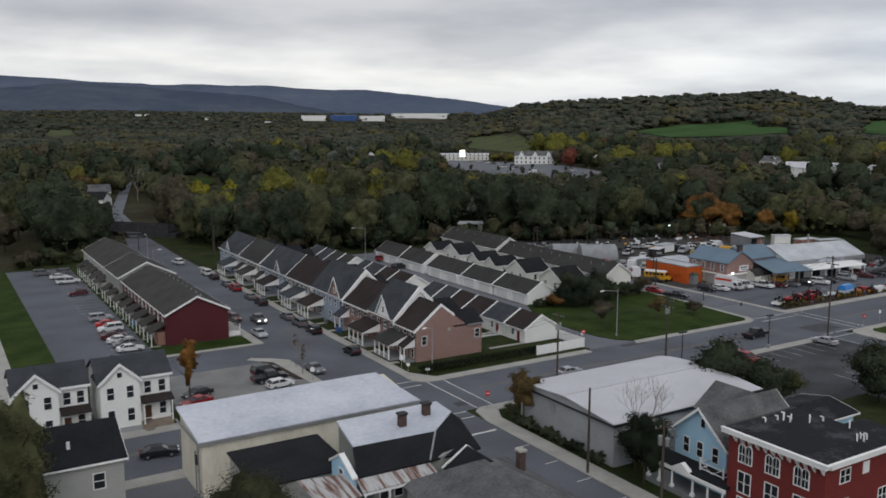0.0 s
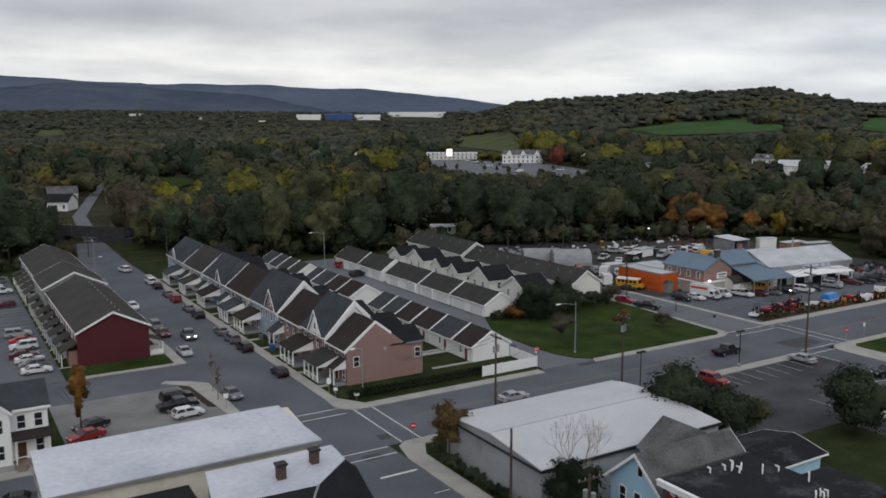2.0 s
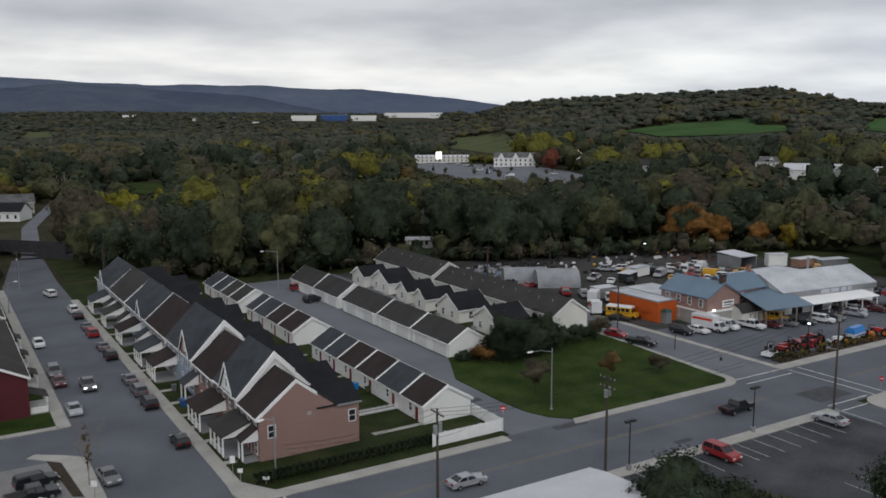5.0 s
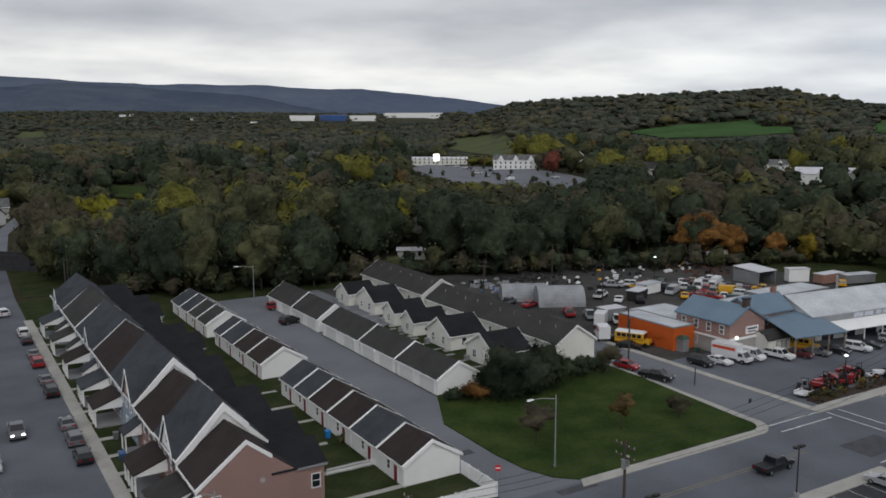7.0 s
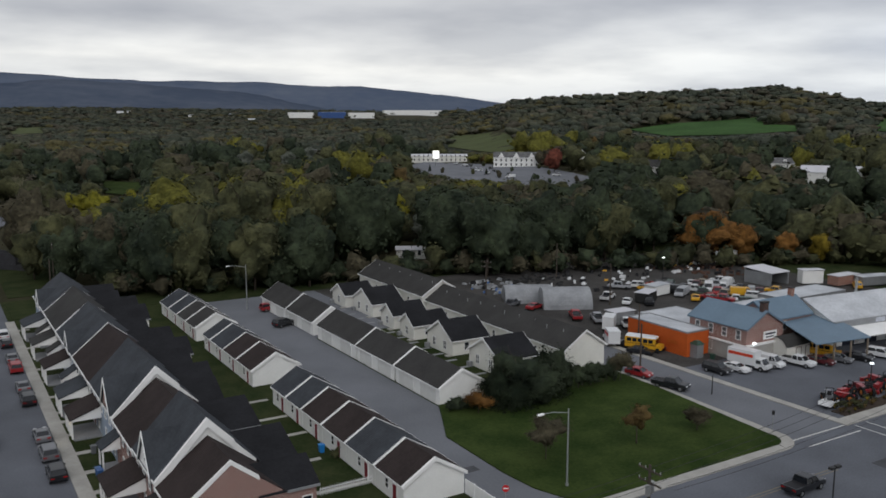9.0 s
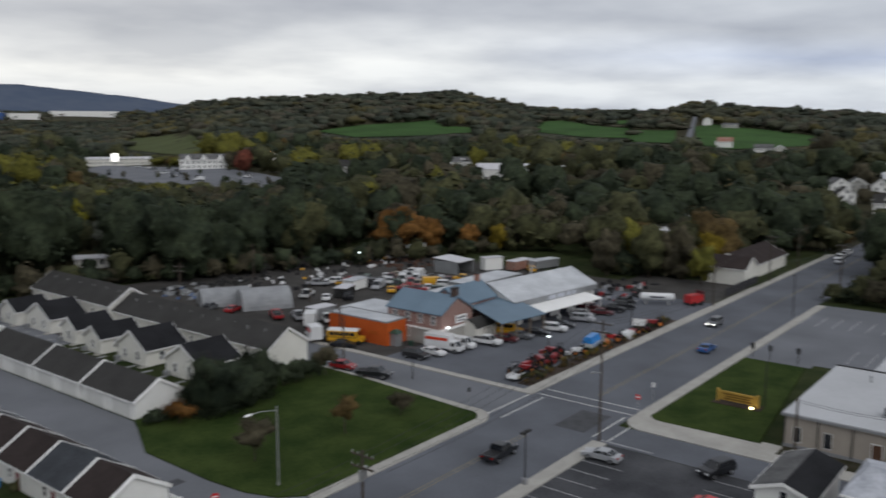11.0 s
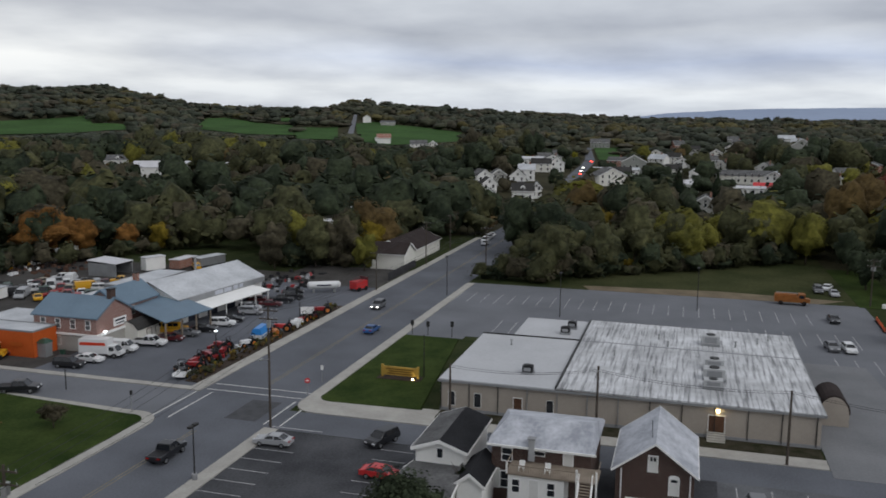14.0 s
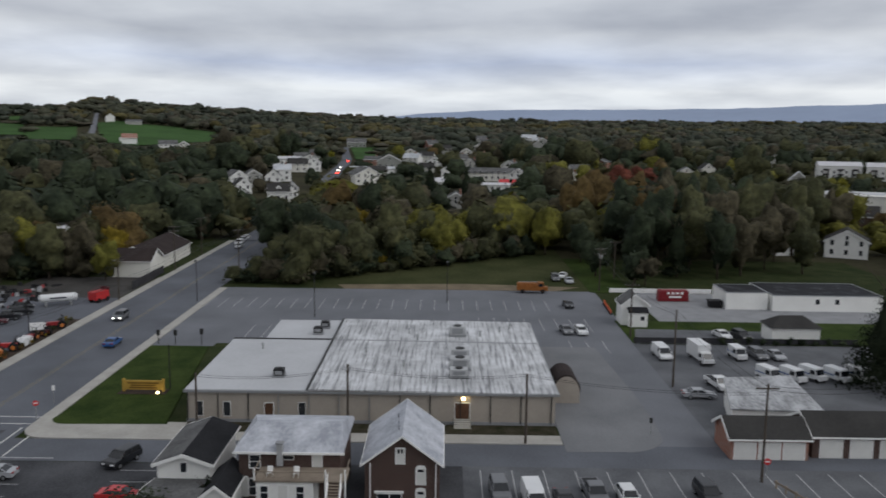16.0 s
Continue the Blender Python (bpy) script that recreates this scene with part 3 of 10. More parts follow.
# streets
sheet("road_main", [rect(-60, 99.2, 52, 115.2), rect(52, 99.2, 65, 115.2), rect(65, 99.2, 335, 115.2)], 0.02, ASPHALT, "two-lane asphalt main road with faded centre line", "road")
sheet("road_row", [rect(52, 115.2, 65, 266), [(52, 266), (65, 266), (66.5, 312), (58, 312)], rect(54, 20, 64.2, 99.2), rect(28, 138, 52, 149.8)], 0.02, ASPHALT, "grey asphalt side street between terraced houses", "road")
sheet("road_alley", [rect(101.5, 115.2, 113.8, 238), rect(113.8, 196, 131, 238)], 0.015, ASPHALT_OLD, "grey asphalt alley between rows of garages", "road")
sheet("road_yard_drive", [rect(146.0, 121.4, 157.2, 168), rect(140.5, 115.2, 157.2, 121.4)], 0.02, ASPHALT_OLD, "short grey side street beside a lawn", "road")
sheet("road_mill", [rect(146.5, -70, 153.4, 99.2)], 0.02, ASPHALT, "asphalt street past a long metal-clad building", "road")
sheet("lot_dark", [rect(98, 74, 146.3, 97.4)], 0.03, ASPHALT_NEW, "freshly sealed black car park", "car park")
sheet("lot_mill", [rect(153.4, 12.2, 159.5, 31), rect(159.5, 12.2, 200, 31.5), rect(200, 11, 251, 98.8), rect(197.8, 86.6, 200, 98.8)], 0.02, ASPHALT_OLD, "wide old grey car park behind the mill", "car park")
sheet("lot_apron", [[(151.2, 31.4), (151.4, 24), *arc(157.0, 24.2, 5.7, 185, 265, 7), (164, 18.1), (176, 18.4), (200, 19.6), (200, 31.4)]], 0.05, APRON, "pale paved apron with a rounded end", "car park")
sheet("lot_post", [rect(153.4, -30, 203, 12.2)], 0.025, ASPHALT_MID, "asphalt parking yard for delivery vans", "car park")
sheet("lot_back_row", [rect(118, -40, 146.5, 44)], 0.025, ASPHALT_MID, "worn grey car park with faded stalls", "car park")
sheet("lot_houses", [rect(121, 44, 146.5, 73.9)], 0.02, ASPHALT_NEW, "dark asphalt drives between old houses", "car park")
sheet("lane_post", [[(203.4, -13), (213.0, -22), (214.2, 9.4), (203.4, 11.6)]], 0.1, ASPHALT_MID, "short asphalt lane between two lawns", "road")
sheet("lot_far", [rect(221, -46, 250, 3)], 0.02, CONCRETE_GREY, "pale paved yard before a white building", "car park")
sheet("lot_truck", [rect(158, 117.6, 237, 146)], 0.03, ASPHALT, "grey asphalt sales lot", "car park")
sheet("yard", [rect(157.2, 146, 250, 238), rect(237, 118, 262, 146), rect(131, 196, 157.2, 238), rect(149.5, 168, 157.2, 196)], 0.01, YARD, "oily dirt yard full of parked vehicles", "yard")
sheet("lot_west", [rect(17, 150, 33, 258)], 0.03, ASPHALT, "grey asphalt car park beside red terraces", "car park")
sheet("lot_gravel", [rect(29, 119.2, 50.5, 138)], 0.03, GRAVEL, "pale gravel car park", "car park")
sheet("court_west", [rect(-30, 118, 10, 260)], 0.02, CONCRETE, "pale concrete yard", "yard")
sheet("verge_west", [rect(10, 118, 17, 258)], 0.05, GRASS, "strip of grass beside a car park", "lawn")
sheet("backlot", [rect(2, 60, 54, 97.4)], 0.01, ASPHALT_OLD, "grey paved back yard between buildings", "yard")


def kerbed(name, ring, inner, label, material=GRASS, top=0.15, kerb=0.0):
    return sheet(name, [ring], top, material, label, "lawn")


# lawns with pale kerbs and pavements round them
LAWN_NE = [(112.6, 115.5), (142.6, 115.5), *arc(143.0, 118.1, 2.6, -80, 15, 8), (147.3, 140), (147.6, 150), (146, 157), (113.9, 151), (112.5, 148), (108.5, 140), (108.3, 127), (108.8, 121.5), (110.2, 117.8)]
sheet("pavement_lawn", [[(111.6, 113.8), (143.2, 113.9), (143.2, 115.48), (112.6, 115.48)], [(143.2, 113.9), *arc(143.0, 118.0, 4.1, -85, 15, 8), (145.5, 118.8), *arc(143.0, 118.1, 2.62, 15, -80, 8)], [(145.5, 118.8), (147.0, 119.1), (148.1, 140), (148.6, 160), (147.7, 160), (147.3, 140)]], 0.14, CONCRETE, "pale concrete kerb and pavement round a lawn", "pavement")
kerbed("lawn_corner", LAWN_NE, None, "open corner lawn of short dark grass", GRASS, 0.17)
LAWN_MILL = [(158.6, 82.2), (197.2, 87.2), (197.2, 97.2), (161.0, 97.2), *arc(160.4, 95.2, 2.2, 85, 180, 5)]
sheet("pavement_mill", [rect(153.4, 31.5, 156.3, 79.5), [(156.32, 79.5), (159.4, 79.5), (159.4, 82), (158.62, 82)], [(153.4, 79.5), (156.3, 79.5), (158.6, 82), (158.2, 95.2), (160.6, 97.4), (197.5, 97.4), (250, 97.4), (250, 99.2), (157.5, 99.2), *arc(157.0, 95.6, 3.6, 95, 180, 6)]], 0.14, CONCRETE, "pale concrete pavement round a corner lawn", "pavement")
kerbed("lawn_mill", LAWN_MILL, None, "neat green lawn with a sign", GRASS, 0.17)
sheet("lawn_mill_front", [rect(156.3, 31.7, 159.7, 79.5)], 0.16, VERGE, "narrow grass strip before a long wall", "lawn")
sheet("pavement_row", [rect(64.4, 119.5, 66.1, 240), [(64.4, 119.5), (64.2, 117.0), *arc(67.6, 116.8, 3.4, 190, 270, 5), (100.5, 113.4), (100.5, 115.3), (68.8, 115.4), (66.1, 119.5)]], 0.14, CONCRETE, "pale concrete pavement along terraced houses", "pavement")
sheet("lawn_row", [[(68.8, 115.4), (101.5, 115.4), (101.5, 124.0), (66.1, 124.0), (66.1, 119.5)], rect(84.3, 124, 93.6, 238), rect(66.1, 124, 70, 240)], 0.10, GRASS_DARK, "small front lawns and back yards", "lawn")
sheet("pavement_north", [rect(157.2, 115.2, 262, 117.4), rect(262, 115.2, 330, 117.0), rect(157.2, 117.4, 158.6, 168)], 0.14, CONCRETE, "pale concrete pavement beside the main road", "pavement")
sheet("pavement_south", [rect(68.4, 97.2, 146.4, 99.2), [(64.2, 40), (66.8, 40), (66.8, 94), (68.4, 97.2), (68.4, 99.2), (66.5, 99.2), (65.2, 98.2), (64.2, 94)]], 0.14, CONCRETE, "concrete pavement along the main road", "pavement")
sheet("strip_south", [rect(66.8, 60, 68.4, 94)], 0.08, GRASS_DARK, "thin planted strip beside a wall", "lawn")
sheet("pavement_west", [rect(-40, 113.0, 28.6, 115.4), [(50.4, 118), (52, 116.5), (52, 137), (50, 139), (46.5, 141.5), (45.5, 140.6), (49, 137)], rect(50.2, 150, 52, 262), rect(-40, 96.6, 24, 99.2)], 0.14, CONCRETE, "pale concrete kerb and pavement", "pavement")
sheet("verge_bend", [[(48.8, 126), (50.3, 125), (50.3, 135.5), (47.5, 138.5)]], 0.12, MULCH, "planting bed with brown plants", "lawn")
sheet("pavement_red", [[(33.6, 149.8), (50.4, 149.8), (50.4, 151), (33.6, 151)]], 0.14, CONCRETE, "pale kerb along a lawn", "pavement")
sheet("lawn_red", [rect(33.6, 151, 50.2, 157.5), rect(33, 157.5, 36.2, 258), rect(47.3, 157.5, 50.2, 258)], 0.12, GRASS, "small lawns round a red terrace", "lawn")
sheet("lawn_post", [rect(203.4, -46, 221, 12), rect(250, 2, 300, 12)], 0.08, GRASS, "green lawn behind a parking yard", "lawn")
sheet("meadow", [rect(251, 12, 318, 76)], 0.03, MEADOW, "rough grass field with bare patches", "field")
sheet("meadow_edge", [[(251, 70), (251, 20), (256, 14), (259, 40), (256, 72)]], 0.05, EARTH, "bare earth edge of a car park", "ground")
sheet("lawn_far_end", [rect(66, 242, 101, 262), rect(20, 262, 50, 275), rect(67, 266.2, 84, 334), rect(34, 275.2, 51.5, 334)], 0.06, GRASS_DARK, "rough grass at the end of a street", "lawn")

# painted lines
lines = Mesh()
for x in np.arange(124.5, 143, 3.1):
    lines.box(x - 0.06, 92.0, 0.03, x + 0.06, 97.2, 0.036)
for x in np.arange(125.5, 147, 3.1):
    lines.box(x - 0.06, 78.4, 0.03, x + 0.06, 82.5, 0.036)
for x in np.arange(104, 124, 3.1):
    lines.box(x - 0.06, 92.0, 0.03, x + 0.06, 97.2, 0.036)
for y in np.arange(24, 98, 3.05):
    lines.box(229.3, y - 0.06, 0.02, 239.2, y + 0.06, 0.03)
for y in np.arange(40, 84, 3.05):
    lines.box(204.5, y - 0.06, 0.02, 214, y + 0.06, 0.03)
for y in np.arange(18, 40, 3.05):
    lines.box(212, y - 0.06, 0.02, 222, y + 0.06, 0.03)
for y in np.arange(17.5, 26, 3.05):
    lines.box(196.5, y - 0.06, 0.02, 204.5, y + 0.06, 0.03)
for y in np.arange(-30, 44, 3.6):
    lines.box(138.0, y - 0.06, 0.025, 145.5, y + 0.06, 0.035)
for y in np.arange(160, 252, 3.1):
    lines.box(26.5, y - 0.06, 0.03, 32.6, y + 0.06, 0.036)
lines.box(101, 97.2, 0.03, 146, 97.32, 0.036)
lines.box(147.2, 91.5, 0.02, 147.4, 98.9, 0.03)
structure("stall_lines", lines, LINE_FAINT, "faded white stall lines painted on asphalt", "road marking")
cross = Mesh()
for y in (113.2, 115.6):
    cross.box(146.2, y - 0.09, 0.02, 157.2, y + 0.09, 0.03)
for x in (158.4, 161.0):
    cross.box(x - 0.09, 99.4, 0.02, x + 0.09, 114.8, 0.03)
for y in (97.6, 99.9):
    cross.box(147.6, y - 0.09, 0.022, 157.0, y + 0.09, 0.032)
for x in (66.2, 69.0):
    cross.box(x - 0.09, 99.4, 0.02, x + 0.09, 115.0, 0.03)
for y in (113.0, 115.4):
    cross.box(52.4, y - 0.09, 0.022, 64.8, y + 0.09, 0.032)
for y in (96.6, 98.9):
    cross.box(54.4, y - 0.09, 0.022, 64.0, y + 0.09, 0.032)
cross.box(58.7, 90.5, 0.022, 63.6, 90.9, 0.032)
for y in (60, 66, 72, 78, 84):
    cross.box(62.0, y - 0.06, 0.022, 64.0, y + 0.06, 0.032)
structure("crossing_lines", cross, LINE, "white crosswalk lines at street corners", "road marking")
centre = Mesh()
for x0, x1 in ((-50, 48), (72, 143), (163, 330)):
    for y in (106.9, 107.4):
        centre.box(x0, y - 0.07, 0.02, x1, y + 0.07, 0.028)
structure("centre_lines", centre, LINE_YELLOW, "worn yellow centre lines on the road", "road marking")
patches = Mesh()
for x0, y0, x1, y1 in ((148.2, 101.5, 156.0, 106.0), (59.5, 96.0, 62.0, 97.6), (64.2, 101.3, 66.4, 103.0), (108, 113.2, 113.5, 114.6), (104.5, 129, 106.5, 130.5), (118, 101, 121, 102)):
    patches.box(x0, y0, 0.018, x1, y1, 0.026)
structure("asphalt_patches", patches, PATCH, "dark asphalt repair patches and a manhole", "road marking")

# the road to the next town, and land beyond the trees
draped("road_top", [(703, 117.8), (701.5, 125.4), (823.5, 138), (824, 134.6)], ASPHALT, "narrowing road climbing past a green slope", "road", 0.6, 20)
draped("road_mid", [(330, 99.8), (330, 115.0), (450, 111), (450, 102)], ASPHALT, "asphalt road entering the next town", "road", 0.3, 15)
draped("road_east", [(450, 102), (450, 111), (703, 125.6), (702, 117.6)], ASPHALT, "asphalt road climbing through the next town", "road", 0.25, 20)
draped("road_hill", [(766.5, 347.5), (767.4, 340.5), (1030.9, 440.6), (1029.5, 444.2)], ASPHALT_OLD, "pale road climbing a green hill", "road", 1.0, 20)
draped("road_north", [(60.5, 312), (66.5, 312), (73.5, 392), (68, 392)], ASPHALT_OLD, "narrow road beyond the railway bridge", "road", 0.45, 20)
draped("road_wood", [(68, 392), (73.5, 392), (112, 560), (107, 560)], ASPHALT_OLD, "narrow road leading into the woods", "road", 0.45, 20)


def meadow_on_hill(name, ring, material, label, category="field", lift=0.9, step=24.0):
    """A field of any outline laid over the terrain."""
    b = bmesh.new()
    b.faces.new([b.verts.new((x, y, 0)) for x, y in ring])
    for ax in (0, 1):
        lo, hi = min(p[ax] for p in ring), max(p[ax] for p in ring)
        for q in np.arange(lo + step, hi, step):
            co, no = [0, 0, 0], [0, 0, 0]
            co[ax], no[ax] = q, 1
            bmesh.ops.bisect_plane(b, geom=b.verts[:] + b.edges[:] + b.faces[:], plane_co=co, plane_no=no)
    for v in b.verts:
        v.co.z = float(terrain(v.co.x, v.co.y)) + lift
    bmesh.ops.recalc_face_normals(b, faces=b.faces[:])
    me = bpy.data.meshes.new(name)
    b.to_mesh(me)
    b.free()
    if me.polygons and me.polygons[0].normal.z < 0:
        me.flip_normals()
    me.materials.append(material)
    return tagged(new(name, me), label, category, "", "structure")


FIELDS = {
    "field_big": ([(622, 600), (638, 667), (711, 679), (815, 655), (755, 603), (790, 585), (742, 555), (690, 560)], FIELD, "bright green hillside field"),
    "field_pale": ([(455, 625), (471, 677), (515, 800), (640, 1000), (627, 874), (563, 762), (482, 628)], FIELD_PALE, "pale stubble field before a wooded hill"),
    "field_rise": ([(970, 623), (1010, 610), (956, 523), (944, 484), (836, 431), (829, 479), (858, 553)], FIELD, "green field on a rise"),
    "field_dip": ([(925, 470), (914, 416), (788, 363), (798, 414)], FIELD, "green field beside a hill road"),
    "field_crest": ([(1031, 543), (1042, 530), (991, 506), (988, 521)], FIELD, "small green field near the crest"),
    "field_farm": ([(935, 404), (968, 397), (954, 336), (932, 282), (826, 259), (756, 300), (772, 336)], FIELD, "green farm field with pens beside a hill road"),
    "field_far": ([(183, 1690), (239, 1697), (224, 1500), (172, 1490)], FIELD_PALE, "far pale field in the valley"),
    "field_lane": ([(142, 579), (160, 556), (150, 510), (136, 488), (130, 505)], GRASS, "clearing with short grass among trees"),
    "field_slope": ([(708, 115.5), (713, 97), (828, 108), (824, 132)], FIELD, "green lawn on the slope below a house"),
}
for nm, (ring, m_, lab) in FIELDS.items():
    meadow_on_hill(nm, ring, m_, lab)
SHOP_LOT = [(283, 428), (309, 431), (312, 372), (328, 358), (371, 411), (398, 500), (372, 600), (345, 575)]
meadow_on_hill("shop_lot", SHOP_LOT, ASPHALT_OLD, "pale shopping car park among trees", "car park", 0.5, 16)


def hill_range(name, az0, az1, r, tops, z0, material, label):
    """A far ridge: a thick body whose crest rises and falls."""
    n = 90
    v, f = [], []
    for i in range(n + 1):
        u = i / n
        a = radians(az0 + (az1 - az0) * u)
        t = float(np.interp(u, np.linspace(0, 1, len(tops)), tops))
        t += 5 * noise.noise((u * 22, r * 0.01, 0)) + 2.5 * noise.noise((u * 75, 3, 0))
        for rr, z in ((r - 900, z0), (r - 420, z0 + (t - z0) * 0.35), (r - 150, z0 + (t - z0) * 0.8), (r, t), (r + 250, z0)):
            wob = 25 * noise.noise((u * 30, rr * 0.004, 5)) if z0 < z < t else 0
            v.append((C0[0] + (rr + wob) * math.sin(a), C0[1] + (rr + wob) * math.cos(a), z))
    for i in range(n):
        for k in range(4):
            f.append((i * 5 + k, (i + 1) * 5 + k, (i + 1) * 5 + k + 1, i * 5 + k + 1))
    me = bpy.data.meshes.new(name)
    me.from_pydata(v, [], f)
    me.materials.append(material)
    me.polygons.foreach_set("use_smooth", [True] * len(f))
    tagged(new(name, me), label, "mountain", "", "structure")


# distance haze is painted into these ridge colours, bluest and palest farthest off
MOUNTAIN = mat("hazed_wooded_mountain", (0.094, 0.120, 0.174), 1.0, 0.12, 420, 70, 0.0, spec=0.0, other=(0.114, 0.134, 0.176), lo=0.40, hi=0.62)
MOUNTAIN_NEAR = mat("hazed_wooded_spur", (0.072, 0.091, 0.130), 1.0, 0.12, 320, 60, 0.0, spec=0.0, other=(0.092, 0.108, 0.142), lo=0.40, hi=0.62)
MOUNTAIN_FAR = mat("haze_painted_far_mountain", (0.30, 0.36, 0.48), 1.0, 0.05, 500, 60, 0.0, spec=0.0)
hill_range("mountain_ridge", -12, 35.5, 4500, (277, 272, 266, 257, 252, 244, 233, 217, 213, 213, 211, 194, 192, 168, 141, 106), 30, MOUNTAIN, "long wooded mountain ridge on the horizon, tinted blue-grey with haze")
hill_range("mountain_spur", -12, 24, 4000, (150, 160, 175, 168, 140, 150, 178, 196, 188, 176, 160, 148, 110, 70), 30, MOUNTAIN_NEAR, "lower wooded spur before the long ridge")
hill_range("mountain_haze", 83, 135, 4600, (30, 84, 110, 115, 119, 130, 146, 158, 163, 167, 170), 10, MOUNTAIN_FAR, "far mountain ridge painted pale with haze")


# ---- buildings ----
# the long terrace: units run north along the street
ROW_X0, ROW_RX, ROW_X1 = 70.0, 75.0, 80.0


def terrace_unit(y0, y1, eave, ridge, front, roof, label, peak=None, peak_wall=None, south_wall=None, south_band=0.15, rear=ROOF_BLACK, rear_top=7.4):
    cy = (y0 + y1) / 2
    h = (y1 - y0) / 2
    t = thing("terraced_house", (ROW_RX, cy, 0), label, "house", "terraced houses")
    part("front_wall", Mesh().prism_y([(-5, 0), (-4.7, 0), (-4.7, eave), (-5, eave)], -h, h), front, t)
    body = Mesh().prism_y([(-4.7, 0), (5, 0), (5, eave), (0, ridge), (-4.7, eave + 0.2)], -h + 0.01, h - 0.01)
    part("wall", body, south_wall or SIDING_WHITE, t)
    r = Mesh()
    s = (ridge - eave) / 5.0
    for k in (-1, 1):
        prof = [(0, ridge), (k * 5.4, eave - s * 0.4), (k * 5.4, eave - s * 0.4 + 0.15), (0, ridge + 0.15)]
        r.prism_y(prof if k > 0 else prof[::-1], -h, h)
    part("roof", r, roof, t)
    tr = Mesh()
    for k in (-1, 1):
        q = 5.45 if k < 0 else 2.7
        prof = [(0, ridge - 0.1 - south_band), (k * q, ridge - s * q - 0.1 - south_band), (k * q, ridge - s * q + 0.22), (0, ridge + 0.22)]
        tr.prism_y(prof if k > 0 else prof[::-1], -h - 0.06 - south_band * 0.45, -h + 0.10)
    tr.box(-5.5, -h, eave - s * 0.4 - 0.08, -5.4, h, eave - s * 0.4 + 0.12)
    part("rake_trim", tr, TRIM, t)
    # rear wing with its own dark roof
    wings = 1 if h < 6 else 2
    for k in range(wings):
        a = -h + 0.14 + 2 * h * k / wings
        b = -h + 2 * h * (k + 1) / wings - 2.2
        e = 9.2 + 1.3 * math.sin(cy * 1.7 + 2 * k)
        zr = 5.8 + 0.25 * math.sin(cy * 2 + k)
        mid_ = a + (b - a) * 0.62
        pk = zr + 1.9
        part("rear_wing_wall", Mesh().prism_x([(a, 0), (b, 0), (b, zr + 0.3), (mid_, pk), (a, zr)], 3.0, e), south_wall if south_wall is BRICK_ROSE else SIDING_CREAM, t)
        part("rear_roof", Mesh().prism_x([(a - 0.25, zr - 0.1), (mid_, pk), (mid_, pk + 0.16), (a - 0.25, zr + 0.06)], 2.6, e + 0.3).prism_x([(mid_, pk), (b + 0.25, zr + 0.2), (b + 0.25, zr + 0.36), (mid_, pk + 0.16)], 2.6, e + 0.3), rear, t)
        part("rear_trim", Mesh().box(5.45, a - 0.33, zr - 0.2, e + 0.3, a - 0.25, zr + 0.05), METAL_GREY, t)
        for q in (0.3, 0.7):
            window(t, (e, a + (b - a) * q, 3.2), "+x", 0.9, 1.3)
            window(t, (e, a + (b - a) * q, 0.8), "+x", 0.9, 1.3)
    if south_wall is BRICK_ROSE:
        for x in (-3.4, 7.6):
            window(t, (x, -h + (0.14 if x > 5 else 0), 3.0), "-y", 0.9, 1.5)
        part("oval_plaque", Mesh().tube((1.6, -h - 0.05, 5.2), (1.6, -h + 0.02, 5.2), 0.3, n=12), CONCRETE, t)
    n = max(2, round((y1 - y0) / 2.6))
    for k in range(n):
        y = -h + (y1 - y0) * (k + 0.5) / n
        window(t, (-5, y, 3.7), "-x", 0.85, 1.5, "shutter" if front not in (SIDING_SLATE,) else "sash")
        if k % 2 == 0:
            window(t, (-5, y, 0.8), "-x", 0.85, 1.5)
        elif k % 4 == 1:
            door(t, (-5, y, 0.2), "-x", 0.95, 2.1, DOOR_RED if k % 3 else DOOR_WHITE)
    if peak is not None:
        py, pw, pz = peak[0] - cy, peak[1], peak[2]
        gw = Mesh().prism_x([(py - pw, eave - 0.6), (py + pw, eave - 0.6), (py + pw, eave - 0.1), (py, pz), (py - pw, eave - 0.1)], -5.35, -5.02)
        part("front_gable", gw, peak_wall or TRIM, t, "pale front gable")
        gr, gt = Mesh(), Mesh()
        back = -5 + (pz - eave) / s
        for k in (-1, 1):
            a, b = (py, pz), (py + k * (pw + 0.3), eave - 0.35)
            lo = [(-5.6, a[0], a[1]), (-5.6, b[0], b[1]), (-5.0, b[0], b[1]), (back, a[0], a[1])]
            hi = [(x, y, z + 0.14) for x, y, z in lo]
            gr.solid(lo if k > 0 else lo[::-1], hi if k > 0 else hi[::-1])
            gt.solid([(-5.66, a[0], a[1] - 0.2), (-5.66, b[0], b[1] - 0.2), (-5.58, b[0], b[1] - 0.2), (-5.58, a[0], a[1] - 0.2)], [(-5.66, a[0], a[1] + 0.18), (-5.66, b[0], b[1] + 0.18), (-5.58, b[0], b[1] + 0.18), (-5.58, a[0], a[1] + 0.18)])
        part("gable_roof", gr, roof, t)
        part("gable_trim", gt, TRIM, t)
        window(t, (-5.35, py, eave + 0.5), "-x", 0.7, 1.0)
    return t


